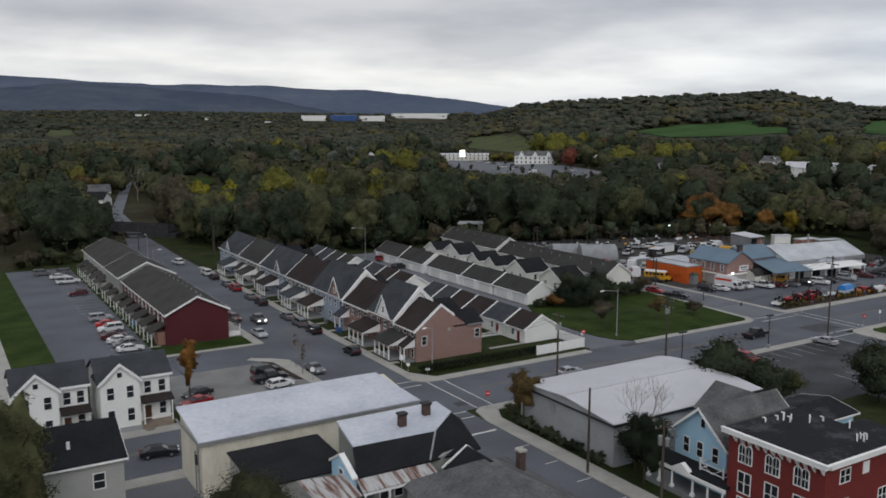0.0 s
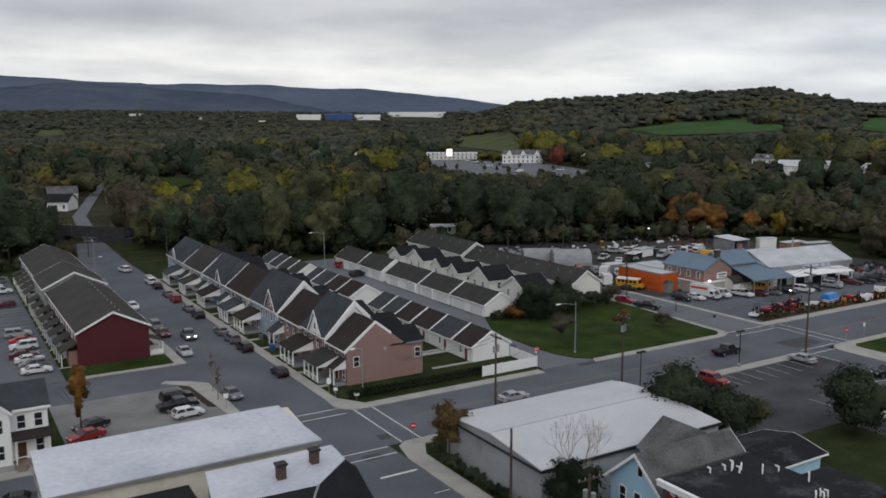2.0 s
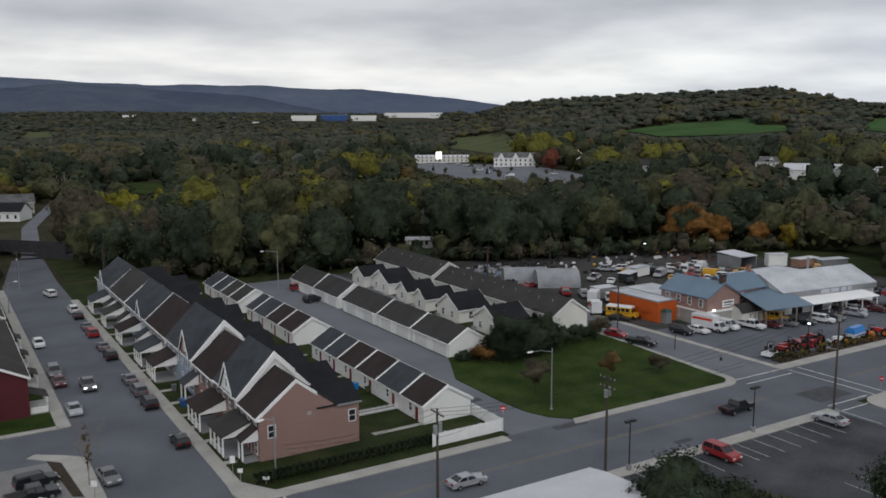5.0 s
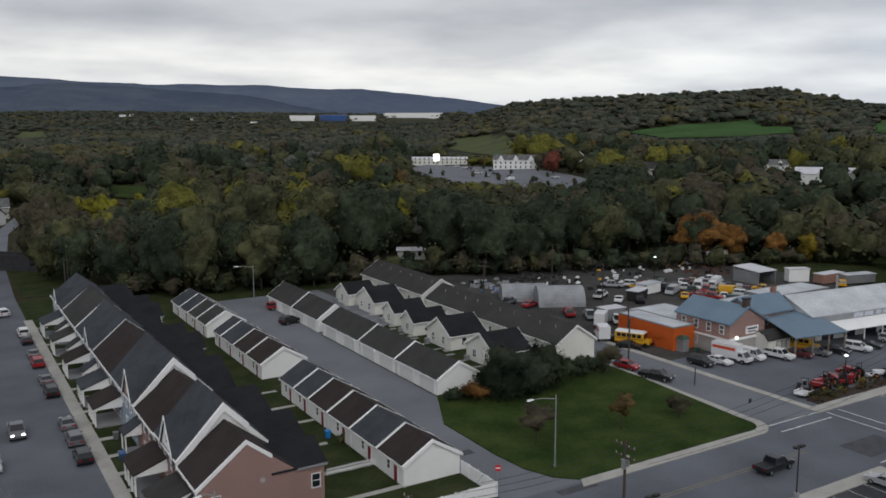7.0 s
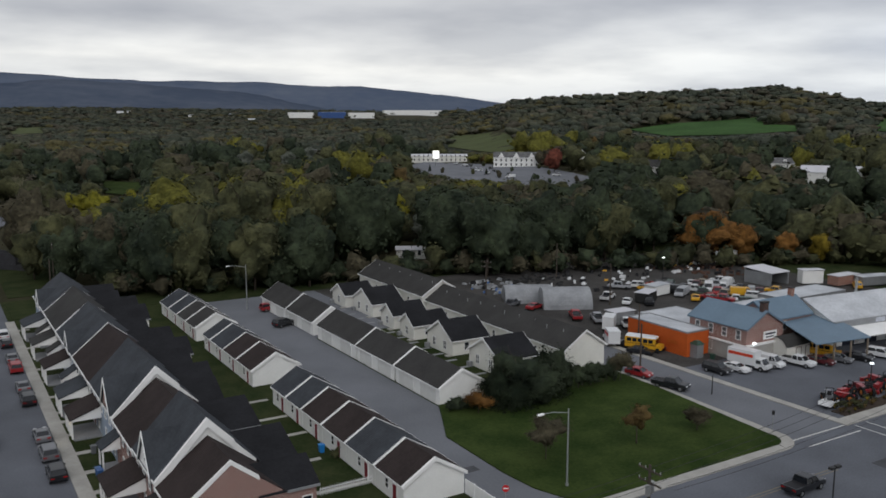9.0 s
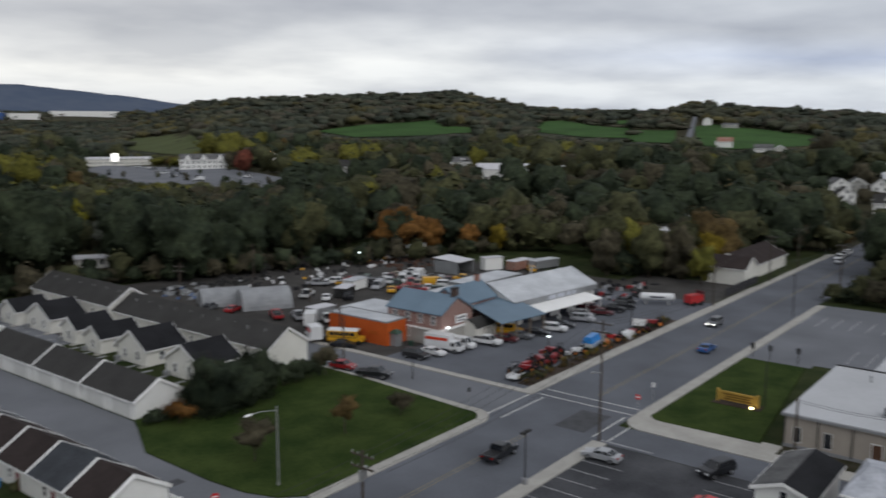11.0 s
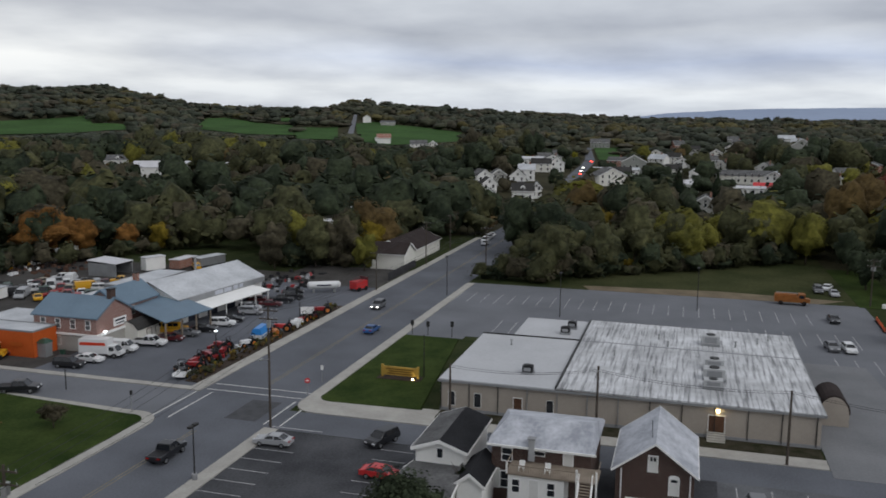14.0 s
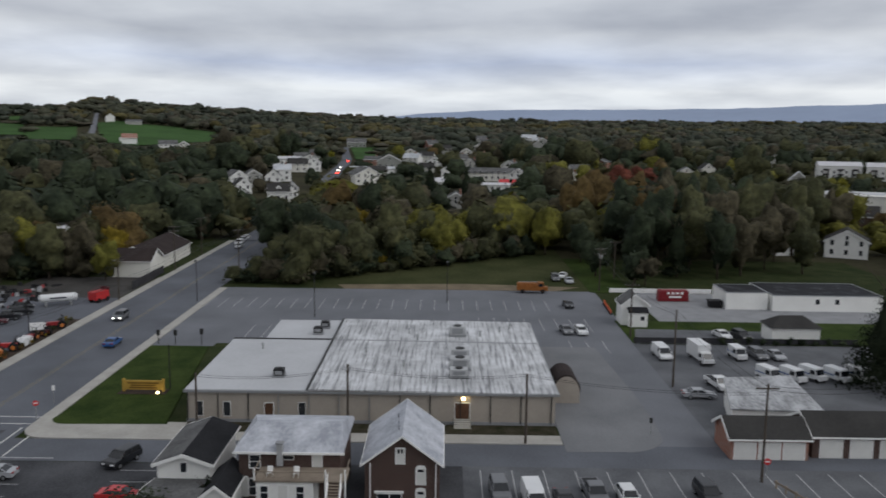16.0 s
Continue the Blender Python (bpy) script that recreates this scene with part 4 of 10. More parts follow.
def porch(y0, y1, roof, label, z=3.0, depth=3.6, single=False):
    """An open front porch whose roof falls to the street."""
    t = thing("porch", (ROW_X0 - depth / 2, (y0 + y1) / 2, 0), label, "porch", "porches along the terrace")
    h, d = (y1 - y0) / 2, depth / 2
    part("deck", Mesh().box(-d + 0.2, -h, 0, d, h, 0.35), CONCRETE_GREY, t)
    rz = z + 1.3
    r = Mesh().solid([(-d - 0.3, -h - 0.2, z - 0.1), (d, -h - 0.2, rz), (d, h + 0.2, rz), (-d - 0.3, h + 0.2, z - 0.1)][::1], [(-d - 0.3, -h - 0.2, z + 0.06), (d, -h - 0.2, rz + 0.16), (d, h + 0.2, rz + 0.16), (-d - 0.3, h + 0.2, z + 0.06)])
    part("roof", r, roof, t)
    for e in (-1, 1):
        yy = e * (h + 0.05)
        part("side_gable", Mesh().prism_y([(-d - 0.2, z - 0.25), (d, z - 0.25), (d, rz), (-d - 0.2, z - 0.05)], yy - 0.06, yy + 0.06), TRIM, t)
    part("beam", Mesh().box(-d - 0.1, -h, z - 0.3, -d + 0.1, h, z - 0.06), TRIM, t)
    n = 2 if single else 4
    for k in range(n):
        y = -h + 0.15 + (2 * h - 0.3) * k / (n - 1)
        part("post", Mesh().box(-d - 0.09, y - 0.09, 0.35, -d + 0.09, y + 0.09, z - 0.3), TRIM, t)
    if not single:
        rl = Mesh().box(-d - 0.03, -h + 0.2, 1.15, -d + 0.03, h - 0.2, 1.25)
        for k in range(int(h * 5)):
            y = -h + 0.3 + k * 0.4
            if y < h - 0.2:
                rl.box(-d - 0.02, y - 0.02, 0.35, -d + 0.02, y + 0.02, 1.15)
        part("railing", rl, TRIM, t)
    return t


terrace_unit(124.0, 131.6, 5.8, 9.7, BRICK_ROSE, ROOF_BROWN, "rose brick end house with a brown shingled roof", south_wall=BRICK_ROSE, rear=ROOF_BLACK)
terrace_unit(131.6, 142.0, 6.3, 11.5, BRICK_ROSE, ROOF_SLATE, "taller terraced house with a white front gable", peak=(135.6, 2.6, 9.9), south_wall=SIDING_WHITE, south_band=0.6, rear=ROOF_BLACK)
terrace_unit(142.0, 153.4, 5.9, 9.9, BRICK_ROSE, ROOF_BROWN, "brick terraced house with a brown roof", rear=ROOF_BLACK)
terrace_unit(153.4, 169.6, 6.2, 11.3, SIDING_SLATE, ROOF_SLATE, "slate-blue terraced house with a front gable", peak=(157.0, 2.6, 9.8), peak_wall=BRICK_ROSE, south_wall=SIDING_WHITE, south_band=0.6, rear=ROOF_BLACK)
terrace_unit(169.6, 184.6, 6.0, 10.2, SIDING_CREAM, ROOF_BROWN, "cream terraced house with a brown roof", south_wall=SIDING_WHITE, south_band=0.7, rear=ROOF_BLACK)
terrace_unit(184.6, 202.8, 6.0, 10.2, SIDING_SLATE, ROOF_SLATE, "blue-grey terraced house with a small gable", peak=(189.5, 1.7, 8.6), peak_wall=SIDING_SLATE, rear=ROOF_BLACK)
terrace_unit(202.8, 219.2, 6.0, 10.1, SIDING_CREAM, ROOF_CHAR, "cream terraced house with a charcoal roof", south_wall=SIDING_WHITE, south_band=0.7, rear=ROOF_BLACK)
terrace_unit(219.2, 236.4, 6.0, 10.0, SIDING_SLATE, ROOF_SLATE, "blue-grey end house with a small gable", peak=(227.5, 1.7, 8.5), peak_wall=SIDING_SLATE, rear=ROOF_BLACK)
for y0, y1, rf, lab in ((127.2, 132.8, ROOF_CHAR, "white-posted porch with a charcoal roof"), (137.5, 143.5, ROOF_BROWN, "white-posted porch with a brown roof"), (163.5, 169.2, ROOF_BROWN, "lit porch with a brown roof and white posts"), (173.5, 179.0, ROOF_SLATE, "white porch with a blue-grey roof"), (190.0, 195.5, ROOF_BROWN, "white porch with a brown roof and railing"), (206, 211, ROOF_CHAR, "white porch with a charcoal roof"), (221, 227, ROOF_SLATE, "end porch with a blue-grey roof")):
    porch(y0, y1, rf, lab)
for y0, y1, rf in ((124.5, 126.2, ROOF_BROWN), (151.0, 153.6, ROOF_SLATE), (183.0, 185.4, ROOF_SLATE), (199.5, 202.0, ROOF_CHAR), (214.5, 217, ROOF_CHAR)):
    porch(y0, y1, rf, "narrow white entry hood on posts", depth=2.0, single=True)
pl = thing("porch_lamp", (66.6, 164.2, 2.6), "small lit porch lamp", "lamp")
part("bulb", Mesh().box(-0.12, -0.12, -0.1, 0.12, 0.12, 0.12), GLOW_WARM, pl)
# front walks and party lines of the little lawns
for k, y in enumerate((126, 134.5, 140.5, 146, 152.3, 159, 166.3, 172, 176.3, 184.2, 192.8, 200.7, 208.5, 216, 224, 231)):
    structure("front_walk", Mesh().box(66.1, y - 0.5, -0.1, 70.0 - (1.9 if k % 2 else 2.4), y + 0.5, 0.145), CONCRETE, "short concrete walk to a porch", "path")


def garage(x0, y0, x1, y1, roof, label, doors_face, n, south_band=True, eave=2.6, ridge=4.9, split=True):
    t = gabled("garage", x0, y0, x1, y1, eave, ridge, "y", SIDING_WHITE, roof, label, "garage", over=0.25, group="garages along the alley")
    hx, hy = (x1 - x0) / 2, (y1 - y0) / 2
    if south_band:
        d = Mesh()
        s = (ridge - eave) / hx
        for k in (-1, 1):
            prof = [(0, ridge + 0.1), (k * (hx + 0.3), eave - s * 0.3 + 0.1), (k * (hx + 0.3), eave - s * 0.3 + 0.22), (0, ridge + 0.22)]
            d.prism_y(prof if k > 0 else prof[::-1], -hy - 0.29, -hy + 0.02)
        part("divider", d, TRIM, t)
    f = doors_face
    px = -hx if f == "-x" else hx
    for k in range(n):
        y = -hy + 2 * hy * (k + 0.5) / n
        door(t, (px, y, 0.02), f, min(4.6, 2 * hy / n - 0.7), 2.15, DOOR_WHITE, "garage_door", 4)
    op = "+x" if f == "-x" else "-x"
    ox = -px
    for k in range(n):
        y = -hy + 2 * hy * (k + 0.3) / n
        door(t, (ox, y, 0.02), op, 0.9, 2.0, DOOR_RED if k == 0 else DOOR_WHITE)
        window(t, (ox, y + 1.8, 1.0), op, 0.7, 1.1)
    return t


# garages behind the terrace, from the street northwards
for y0, y1, rf in ((124.8, 131.4, ROOF_BROWN), (131.5, 139.1, ROOF_SLATE), (139.3, 146.4, ROOF_BROWN), (146.5, 153.1, ROOF_BROWN), (153.3, 158.9, ROOF_SLATE), (159.0, 164.6, ROOF_SLATE)):
    garage(93.8, y0, 101.5, y1, rf, "low cream garage with a shingled roof", "+x", 2 if y1 - y0 > 8 else 1, split=False)
for y0, y1, rf in ((173.6, 181, ROOF_BROWN), (181.1, 188, ROOF_BROWN), (188.2, 195.5, ROOF_SLATE), (195.6, 200.0, ROOF_SLATE), (205.5, 212, ROOF_CHAR), (212.1, 218.5, ROOF_CHAR), (218.7, 225, ROOF_SLATE), (225.1, 232, ROOF_SLATE)):
    garage(93.8, y0, 101.5, y1, rf, "cream garage with a dark roof at the alley", "+x", 1, split=False)
# garages on the far side of the alley
for y0, y1, z in ((151.0, 164.4, 0), (165.0, 178.5, 0.1), (179.0, 195.6, 0.2), (198.0, 211.5, 0.3), (212.0, 226.5, 0.4)):
    garage(114.1, y0, 121.8, y1, ROOF_CHAR, "white double garage with a charcoal roof", "-x", 2, ridge=4.9 + z, split=False)
wl_ = thing("wall_lamp", (114.0, 180.6, 2.4), "bright white wall lamp on a garage", "lamp", "garage lamps")
part("bulb", Mesh().box(-0.15, -0.15, -0.1, 0.05, 0.15, 0.12), GLOW_WHITE, wl_)
copy_thing(wl_, pose(114.0, 172.4, 2.4))

# cottages with steep front gables, joined to a long low block
LONG = gabled("row_block", 140.6, 155.0, 149.2, 200.3, 3.6, 6.4, "y", SIDING_CREAM, ROOF_CHAR, "long cream block with a charcoal roof and roof vents", "house")
FARL = gabled("row_block", 139.8, 200.6, 149.2, 230.5, 4.5, 7.4, "y", SIDING_CREAM, ROOF_CHAR, "farther cream block with a raised roof", "house")
for y in (-13.6, -9.0, -4.0, 1.0, 6.0, 11.0):
    window(FARL, (-4.7, y, 1.9), "-x", 0.8, 1.4)
    part("roof_vent", Mesh().tube((-1.4, y, 6.3), (-1.4, y, 7.0), 0.09, n=6), STEEL, FARL)
for y in np.arange(-19, 20, 4.2):
    window(LONG, (-4.3, y, 1.2), "-x", 0.8, 1.3)
    part("roof_vent", Mesh().tube((-1.6 + 0.4 * math.sin(y), y, 5.2), (-1.6 + 0.4 * math.sin(y), y, 6.0), 0.08, n=6), STEEL, LONG)
for y0, y1, x0, x1, rz in ((157.6, 166.6, 129.4, 136.9, 5.5), (172.0, 180.7, 129.4, 136.9, 5.5), (184.9, 190.2, 128.9, 136.4, 4.7), (194.2, 199.6, 129.6, 136.8, 4.7), (205.4, 214.6, 130.6, 137.6, 5.4), (216.6, 223.6, 129.6, 136.4, 4.8)):
    c = gabled("cottage", x0, y0, x1, y1, 2.8, rz, "x", SIDING_CREAM, ROOF_BLACK, "small cream cottage with a black shingled roof" if rz > 5 else "narrow cream cottage with a black shingled roof", "house", group="cottages before the long block")
    w2, d2 = (x1 - x0) / 2, (y1 - y0) / 2
    for k in ((-0.42, 0.42) if rz > 5 else (0.0,)):
        window(c, (-w2, k * d2, 0.8), "-x", 0.9, 1.4, "pair")
    window(c, (-0.8, -d2, 0.8), "-y", 0.9, 1.3)
    part("step", Mesh().box(-w2 - 1.1, -d2 * 0.9 - 0.5, 0, -w2, -d2 * 0.9 + 0.5, 0.2), CONCRETE, c)
    part("heat_pump", Mesh().box(-w2 - 0.9, d2 * 0.8 - 0.4, 0, -w2 - 0.15, d2 * 0.8 + 0.4, 0.8), METAL_GREY, c)
for y in np.arange(152, 222, 4.5):
    structure("garden_walk", Mesh().box(122.2, y - 0.35, -0.1, 129.0, y + 0.35, 0.03), CONCRETE_GREY, "short concrete garden walk", "path")
structure("path_yard", Mesh().box(85.6, 132.6, -0.1, 93.6, 133.4, 0.12).box(86, 124.6, -0.1, 94, 125.5, 0.12).box(85.6, 141.6, -0.1, 91.6, 142.4, 0.12).box(86, 150.8, -0.1, 93.6, 151.6, 0.12).box(86, 158, -0.1, 93.6, 158.8, 0.12).box(86, 166, -0.1, 93.6, 166.8, 0.12), CONCRETE, "concrete garden paths", "path")

# red terrace on the other side of the street
RED = gabled("red_terrace", 36.0, 157.2, 47.6, 196.6, 6.0, 8.9, "y", RED_SIDING, ROOF_TAUPE, "barn-red terrace with a taupe shingled roof", "house", trim=TRIM)
gabled("terrace_block", 35.4, 197.4, 47.6, 213.5, 6.6, 9.6, "y", SIDING_GREEN, ROOF_TAUPE, "grey-green terrace block with a taupe roof", "house")
gabled("terrace_block", 36.0, 214.0, 47.6, 250, 6.0, 8.9, "y", SIDING_GREY, ROOF_TAUPE, "farther grey terrace with a taupe roof", "house")
for y in np.arange(-17, 18, 3.4):
    window(RED, (5.8, y, 3.8), "+x", 0.9, 1.4)
    window(RED, (-5.8, y, 3.8), "-x", 0.9, 1.4)
    window(RED, (-5.8, y, 0.9), "-x", 0.9, 1.4)
    part("roof_vent", Mesh().tube((1.5, y, 7.9), (1.5, y, 8.7), 0.09, n=6), STEEL, RED)
for k, y in enumerate((160, 166.5, 173, 179.5, 186, 192.5, 200, 206.5, 217, 223.5, 230, 236.5, 243)):
    e = thing("entry_hood", (34.4, y, 0), "small grey entry porch with a sloped roof", "porch", "entries of the red terrace")
    part("wall", Mesh().box(0.3, -1.5, 0, 1.6, 1.5, 2.6), SIDING_GREY if k else BRICK, e)
    part("roof", Mesh().solid([(-1.2, -2.0, 2.5), (1.6, -2.0, 3.9), (1.6, 2.0, 3.9), (-1.2, 2.0, 2.5)], [(-1.2, -2.0, 2.65), (1.6, -2.0, 4.05), (1.6, 2.0, 4.05), (-1.2, 2.0, 2.65)]), ROOF_TAUPE, e)
    for s in (-1, 1):
        part("post", Mesh().box(-1.0, s * 1.7 - 0.07, 0, -0.86, s * 1.7 + 0.07, 2.5), TRIM, e)
    structure("entry_walk", Mesh().box(29.8 + 3.2, y - 2.4, -0.1, 35.0, y - 1.7, 0.14), CONCRETE, "short concrete entry walk", "path")
for k, y in enumerate((159.5, 172, 185, 198)):
    e = thing("entry_hood", (48.9, y, 0), "white-posted entry porch on the street side", "porch", "street entries")
    part("roof", Mesh().solid([(1.3, -1.8, 2.5), (1.3, 1.8, 2.5), (-1.3, 1.8, 3.4), (-1.3, -1.8, 3.4)], [(1.3, -1.8, 2.64), (1.3, 1.8, 2.64), (-1.3, 1.8, 3.54), (-1.3, -1.8, 3.54)]), ROOF_TAUPE, e)
    for s in (-1, 1):
        part("post", Mesh().box(1.0, s * 1.6 - 0.08, 0, 1.16, s * 1.6 + 0.08, 2.5), TRIM, e)
        part("rail", Mesh().box(-1.2, s * 1.6 - 0.03, 0.3, 1.1, s * 1.6 + 0.03, 1.2), TRIM, e)
    part("step", Mesh().box(-1.3, -1.7, 0, 1.2, 1.7, 0.3), CONCRETE, e)


# white frame houses on the far pavement
def frame_house(x0, x1, xw, yf, label):
    """A white house: a gable to the street, and a lower wing beside it behind a porch."""
    t = thing("frame_house", ((x0 + xw) / 2, yf, 0), label, "house", "white frame houses")
    o = (x0 + xw) / 2
    a, b, c, m = x0 - o, x1 - o, xw - o, (x0 + x1) / 2 - o
    part("foundation", Mesh().box(a - 0.05, -0.05, 0, c + 0.05, 9.0, 0.75), BLOCK_GREY, t)
    part("gable_wall", Mesh().prism_y([(a, 0.7), (b, 0.7), (b, 7.2), (m, 9.5), (a, 7.2)], 0, 4.6), SIDING_WHITE, t)
    part("wing_wall", Mesh().prism_x([(1.2, 0.7), (9.0, 0.7), (9.0, 7.2), (5.1, 9.2), (1.2, 7.2)], a + 0.01, c), SIDING_WHITE, t)
    for k in (-1, 1):
        e = m + k * ((b - a) / 2 + 0.35)
        pf = [(m, 9.55), (e, 6.95), (e, 7.1), (m, 9.72)]
        part("gable_roof", Mesh().prism_y(pf if k > 0 else pf[::-1], -0.35, 4.9), ROOF_SLATE, t)
        pf = [(m, 9.3), (e, 6.7), (e, 7.12), (m, 9.76)]
        part("rake_board", Mesh().prism_y(pf if k > 0 else pf[::-1], -0.42, -0.34), TRIM, t)
        ye = 5.1 + k * 4.3
        pf = [(5.1, 9.25), (ye, 7.05), (ye, 7.2), (5.1, 9.42)]
        part("wing_roof", Mesh().prism_x(pf if k > 0 else pf[::-1], a - 0.3, c + 0.35), ROOF_SLATE, t)
    part("eave_board", Mesh().box(b, 0.72, 6.85, c + 0.36, 0.8, 7.18), TRIM, t)
    for k in (-0.25, 0.25):
        x = m + k * (b - a)
        window(t, (x, 0, 4.8), "-y", 0.85, 1.6)
        window(t, (x, 0, 1.6), "-y", 0.85, 1.7)
    window(t, (m, 0, 7.7), "-y", 0.6, 0.65, "bare")
    for k in (0.3, 0.75):
        window(t, (b + k * (c - b), 1.2, 4.7), "-y", 0.85, 1.6)
    window(t, (b + 0.75 * (c - b), 1.2, 1.5), "-y", 0.85, 1.6)
    door(t, (b + 0.28 * (c - b), 1.2, 0.8), "-y", 0.95, 2.1, DOOR_BROWN)
    part("porch_roof", Mesh().prism_x([(-0.5, 3.7), (1.2, 4.25), (1.2, 4.4), (-0.5, 3.84)], b + 0.1, c + 0.2), ROOF_BROWN, t)
    part("porch_deck", Mesh().box(b + 0.1, -0.4, 0, c, 1.2, 0.8), WOOD, t)
    for x in (b + 0.4, c - 0.1):
        part("porch_post", Mesh().box(x - 0.07, -0.4, 0.8, x + 0.07, -0.26, 3.75), TRIM, t)
    part("porch_rail", Mesh().box(b + 0.4, -0.36, 1.55, c - 0.1, -0.3, 1.65), TRIM, t)
    part("steps", Mesh().box(b + 0.3, -1.3, 0, b + 1.4, -0.4, 0.4).box(b + 0.3, -0.85, 0.4, b + 1.4, -0.4, 0.62), WOOD, t)
    return t


frame_house(17.6, 22.6, 26.8, 115.6, "white frame house with a gable and a brown porch roof")
frame_house(7.4, 12.6, 16.3, 115.9, "white frame house behind a large tree")
WS = gabled("grey_house", -14, 83.2, 14.4, 93.4, 9.3, 11.6, "x", SIDING_GREY, ROOF_BLACK, "grey sided house with a broad black roof", "house", over=0.35)
for x in (-7.6, -3.0, 1.4, 5.2, 11.9):
    window(WS, (x, -5.1, 6.6), "-y", 1.0, 1.5, "sash")
    window(WS, (x, -5.1, 3.6), "-y", 1.0, 1.5, "sash")
for x in (5.6, 9.6):
    part("roof_vent", Mesh().box(x - 0.15, -3.2, 10.2, x + 0.15, -2.9, 11.0), TRIM, WS)

# cream stucco hall with a low white metal roof
HALL = thing("stucco_hall", (37.2, 94.0, 0), "long stained cream stucco hall with a white metal roof", "building")
part("wall", Mesh().prism_x([(-4.4, 0), (4.4, 0), (4.4, 7.9), (-4.4, 6.7)], -13.6, 13.3), STUCCO, HALL)
part("roof", Mesh().solid([(-14.0, -4.8, 6.65), (9.6, -4.8, 6.75), (9.6, 4.7, 8.05), (-14.0, 4.7, 7.95)], [(-14.0, -4.8, 6.83), (9.6, -4.8, 6.93), (9.6, 4.7, 8.23), (-14.0, 4.7, 8.13)]), METAL_WHITE, HALL)
part("roof_end", Mesh().solid([(9.62, -4.8, 6.75), (13.7, -4.8, 6.7), (12.3, 4.7, 8.0), (9.62, 4.7, 8.05)], [(9.62, -4.8, 6.93), (13.7, -4.8, 6.88), (12.3, 4.7, 8.18), (9.62, 4.7, 8.23)]), METAL_WHITE, HALL)
part("fascia", Mesh().box(-14.05, -4.9, 6.45, 13.75, -4.78, 6.8), METAL_GREY, HALL, "rusted metal eave strip")
part("gutter", Mesh().box(-14.1, -4.8, 6.5, -13.98, 4.7, 6.7), METAL_GREY, HALL)
for y, z in ((-3.4, 6.2), (-2.2, 5.0)):
    part("pipe", Mesh().tube((-13.72, y, 0), (-13.72, y, z), 0.08), STEEL, HALL)
part("meter_box", Mesh().box(-13.85, -3.0, 3.6, -13.6, -2.3, 4.6), DARK_METAL, HALL)
part("wall_box", Mesh().box(-5.9, -4.55, 2.4, -5.2, -4.4, 2.8), DARK_METAL, HALL)

# corner building: white metal to the north, black shingles and tin to the south
H2 = thing("corner_building", (41.5, 76.0, 0), "old corner building with a white metal roof and two chimneys", "building")
part("wall", Mesh().solid([(-6.0, -4.4, 0), (2.0, -4.4, 0), (7.0, -1.4, 0), (7.0, 5.5, 0), (-5.2, 5.5, 0)], [(-6.0, -4.4, 7.2), (2.0, -4.4, 7.2), (7.0, -1.4, 7.0), (7.0, 5.5, 8.9), (-5.2, 5.5, 8.9)]), SIDING_GREEN, H2)
part("white_roof", Mesh().solid([(-6.6, -1.2, 8.7), (2.7, -1.7, 8.7), (7.1, 2.2, 8.9), (7.3, 5.8, 9.0), (-5.3, 5.8, 9.0)], [(-6.6, -1.2, 8.9), (2.7, -1.7, 8.9), (7.1, 2.2, 9.1), (7.3, 5.8, 9.2), (-5.3, 5.8, 9.2)]), METAL_WHITE, H2)
part("black_roof", Mesh().solid([(-7.9, -4.8, 7.1), (0.2, -4.9, 7.1), (2.7, -1.72, 8.55), (-6.7, -1.25, 8.55)], [(-7.9, -4.8, 7.3), (0.2, -4.9, 7.3), (2.7, -1.74, 8.92), (-6.7, -1.27, 8.92)]), ROOF_BLACK, H2)
part("black_hip", Mesh().solid([(0.25, -4.9, 7.1), (8.2, -2.2, 5.9), (8.2, 2.0, 7.9), (7.12, 2.2, 8.6), (2.72, -1.72, 8.55)], [(0.25, -4.9, 7.3), (8.2, -2.2, 6.1), (8.2, 2.0, 8.1), (7.12, 2.18, 8.95), (2.72, -1.74, 8.93)]), ROOF_BLACK, H2)
part("hip_flashing", Mesh().tube((2.7, -1.75, 8.98), (0.2, -4.9, 7.36), 0.1, n=5), STEEL, H2)
for x, y, z in ((0.3, 1.2, 10.3), (4.2, 2.8, 10.3)):
    ch = part("chimney", Mesh().box(x - 0.4, y - 0.35, 8.6, x + 0.4, y + 0.35, z), BRICK_DARK, H2)
    part("cap", Mesh().box(x - 0.52, y - 0.47, z, x + 0.52, y + 0.47, z + 0.2), DARK_METAL, ch)
part("tin_porch_roof", Mesh().solid([(-8.2, -6.7, 6.4), (0.2, -6.6, 6.4), (0.2, -4.7, 7.0), (-8.0, -4.7, 7.0)], [(-8.2, -6.7, 6.52), (0.2, -6.6, 6.52), (0.2, -4.7, 7.12), (-8.0, -4.7, 7.12)]), METAL_RUST, H2, "rust-striped tin porch roof")
part("tin_side_roof", Mesh().solid([(-12.6, -7.6, 6.2), (-8.3, -6.7, 6.2), (-8.3, -2.6, 6.8), (-12.6, -0.8, 6.4)], [(-12.6, -7.6, 6.32), (-8.3, -6.7, 6.32), (-8.3, -2.6, 6.92), (-12.6, -0.8, 6.52)]), METAL_RUST, H2, "rust-striped tin side roof")
part("porch_beam", Mesh().box(-8.1, -6.6, 6.1, 0.1, -6.42, 6.4), TRIM, H2)
for x in (-7.9, -5.3, -2.7, 0.0):
    part("porch_post", Mesh().box(x - 0.08, -6.6, 0, x + 0.08, -6.44, 6.1), TRIM, H2)
for x in (-4.8, -3.2, -1.0):
    window(H2, (x, -4.4, 4.2), "-y", 0.9, 1.6)
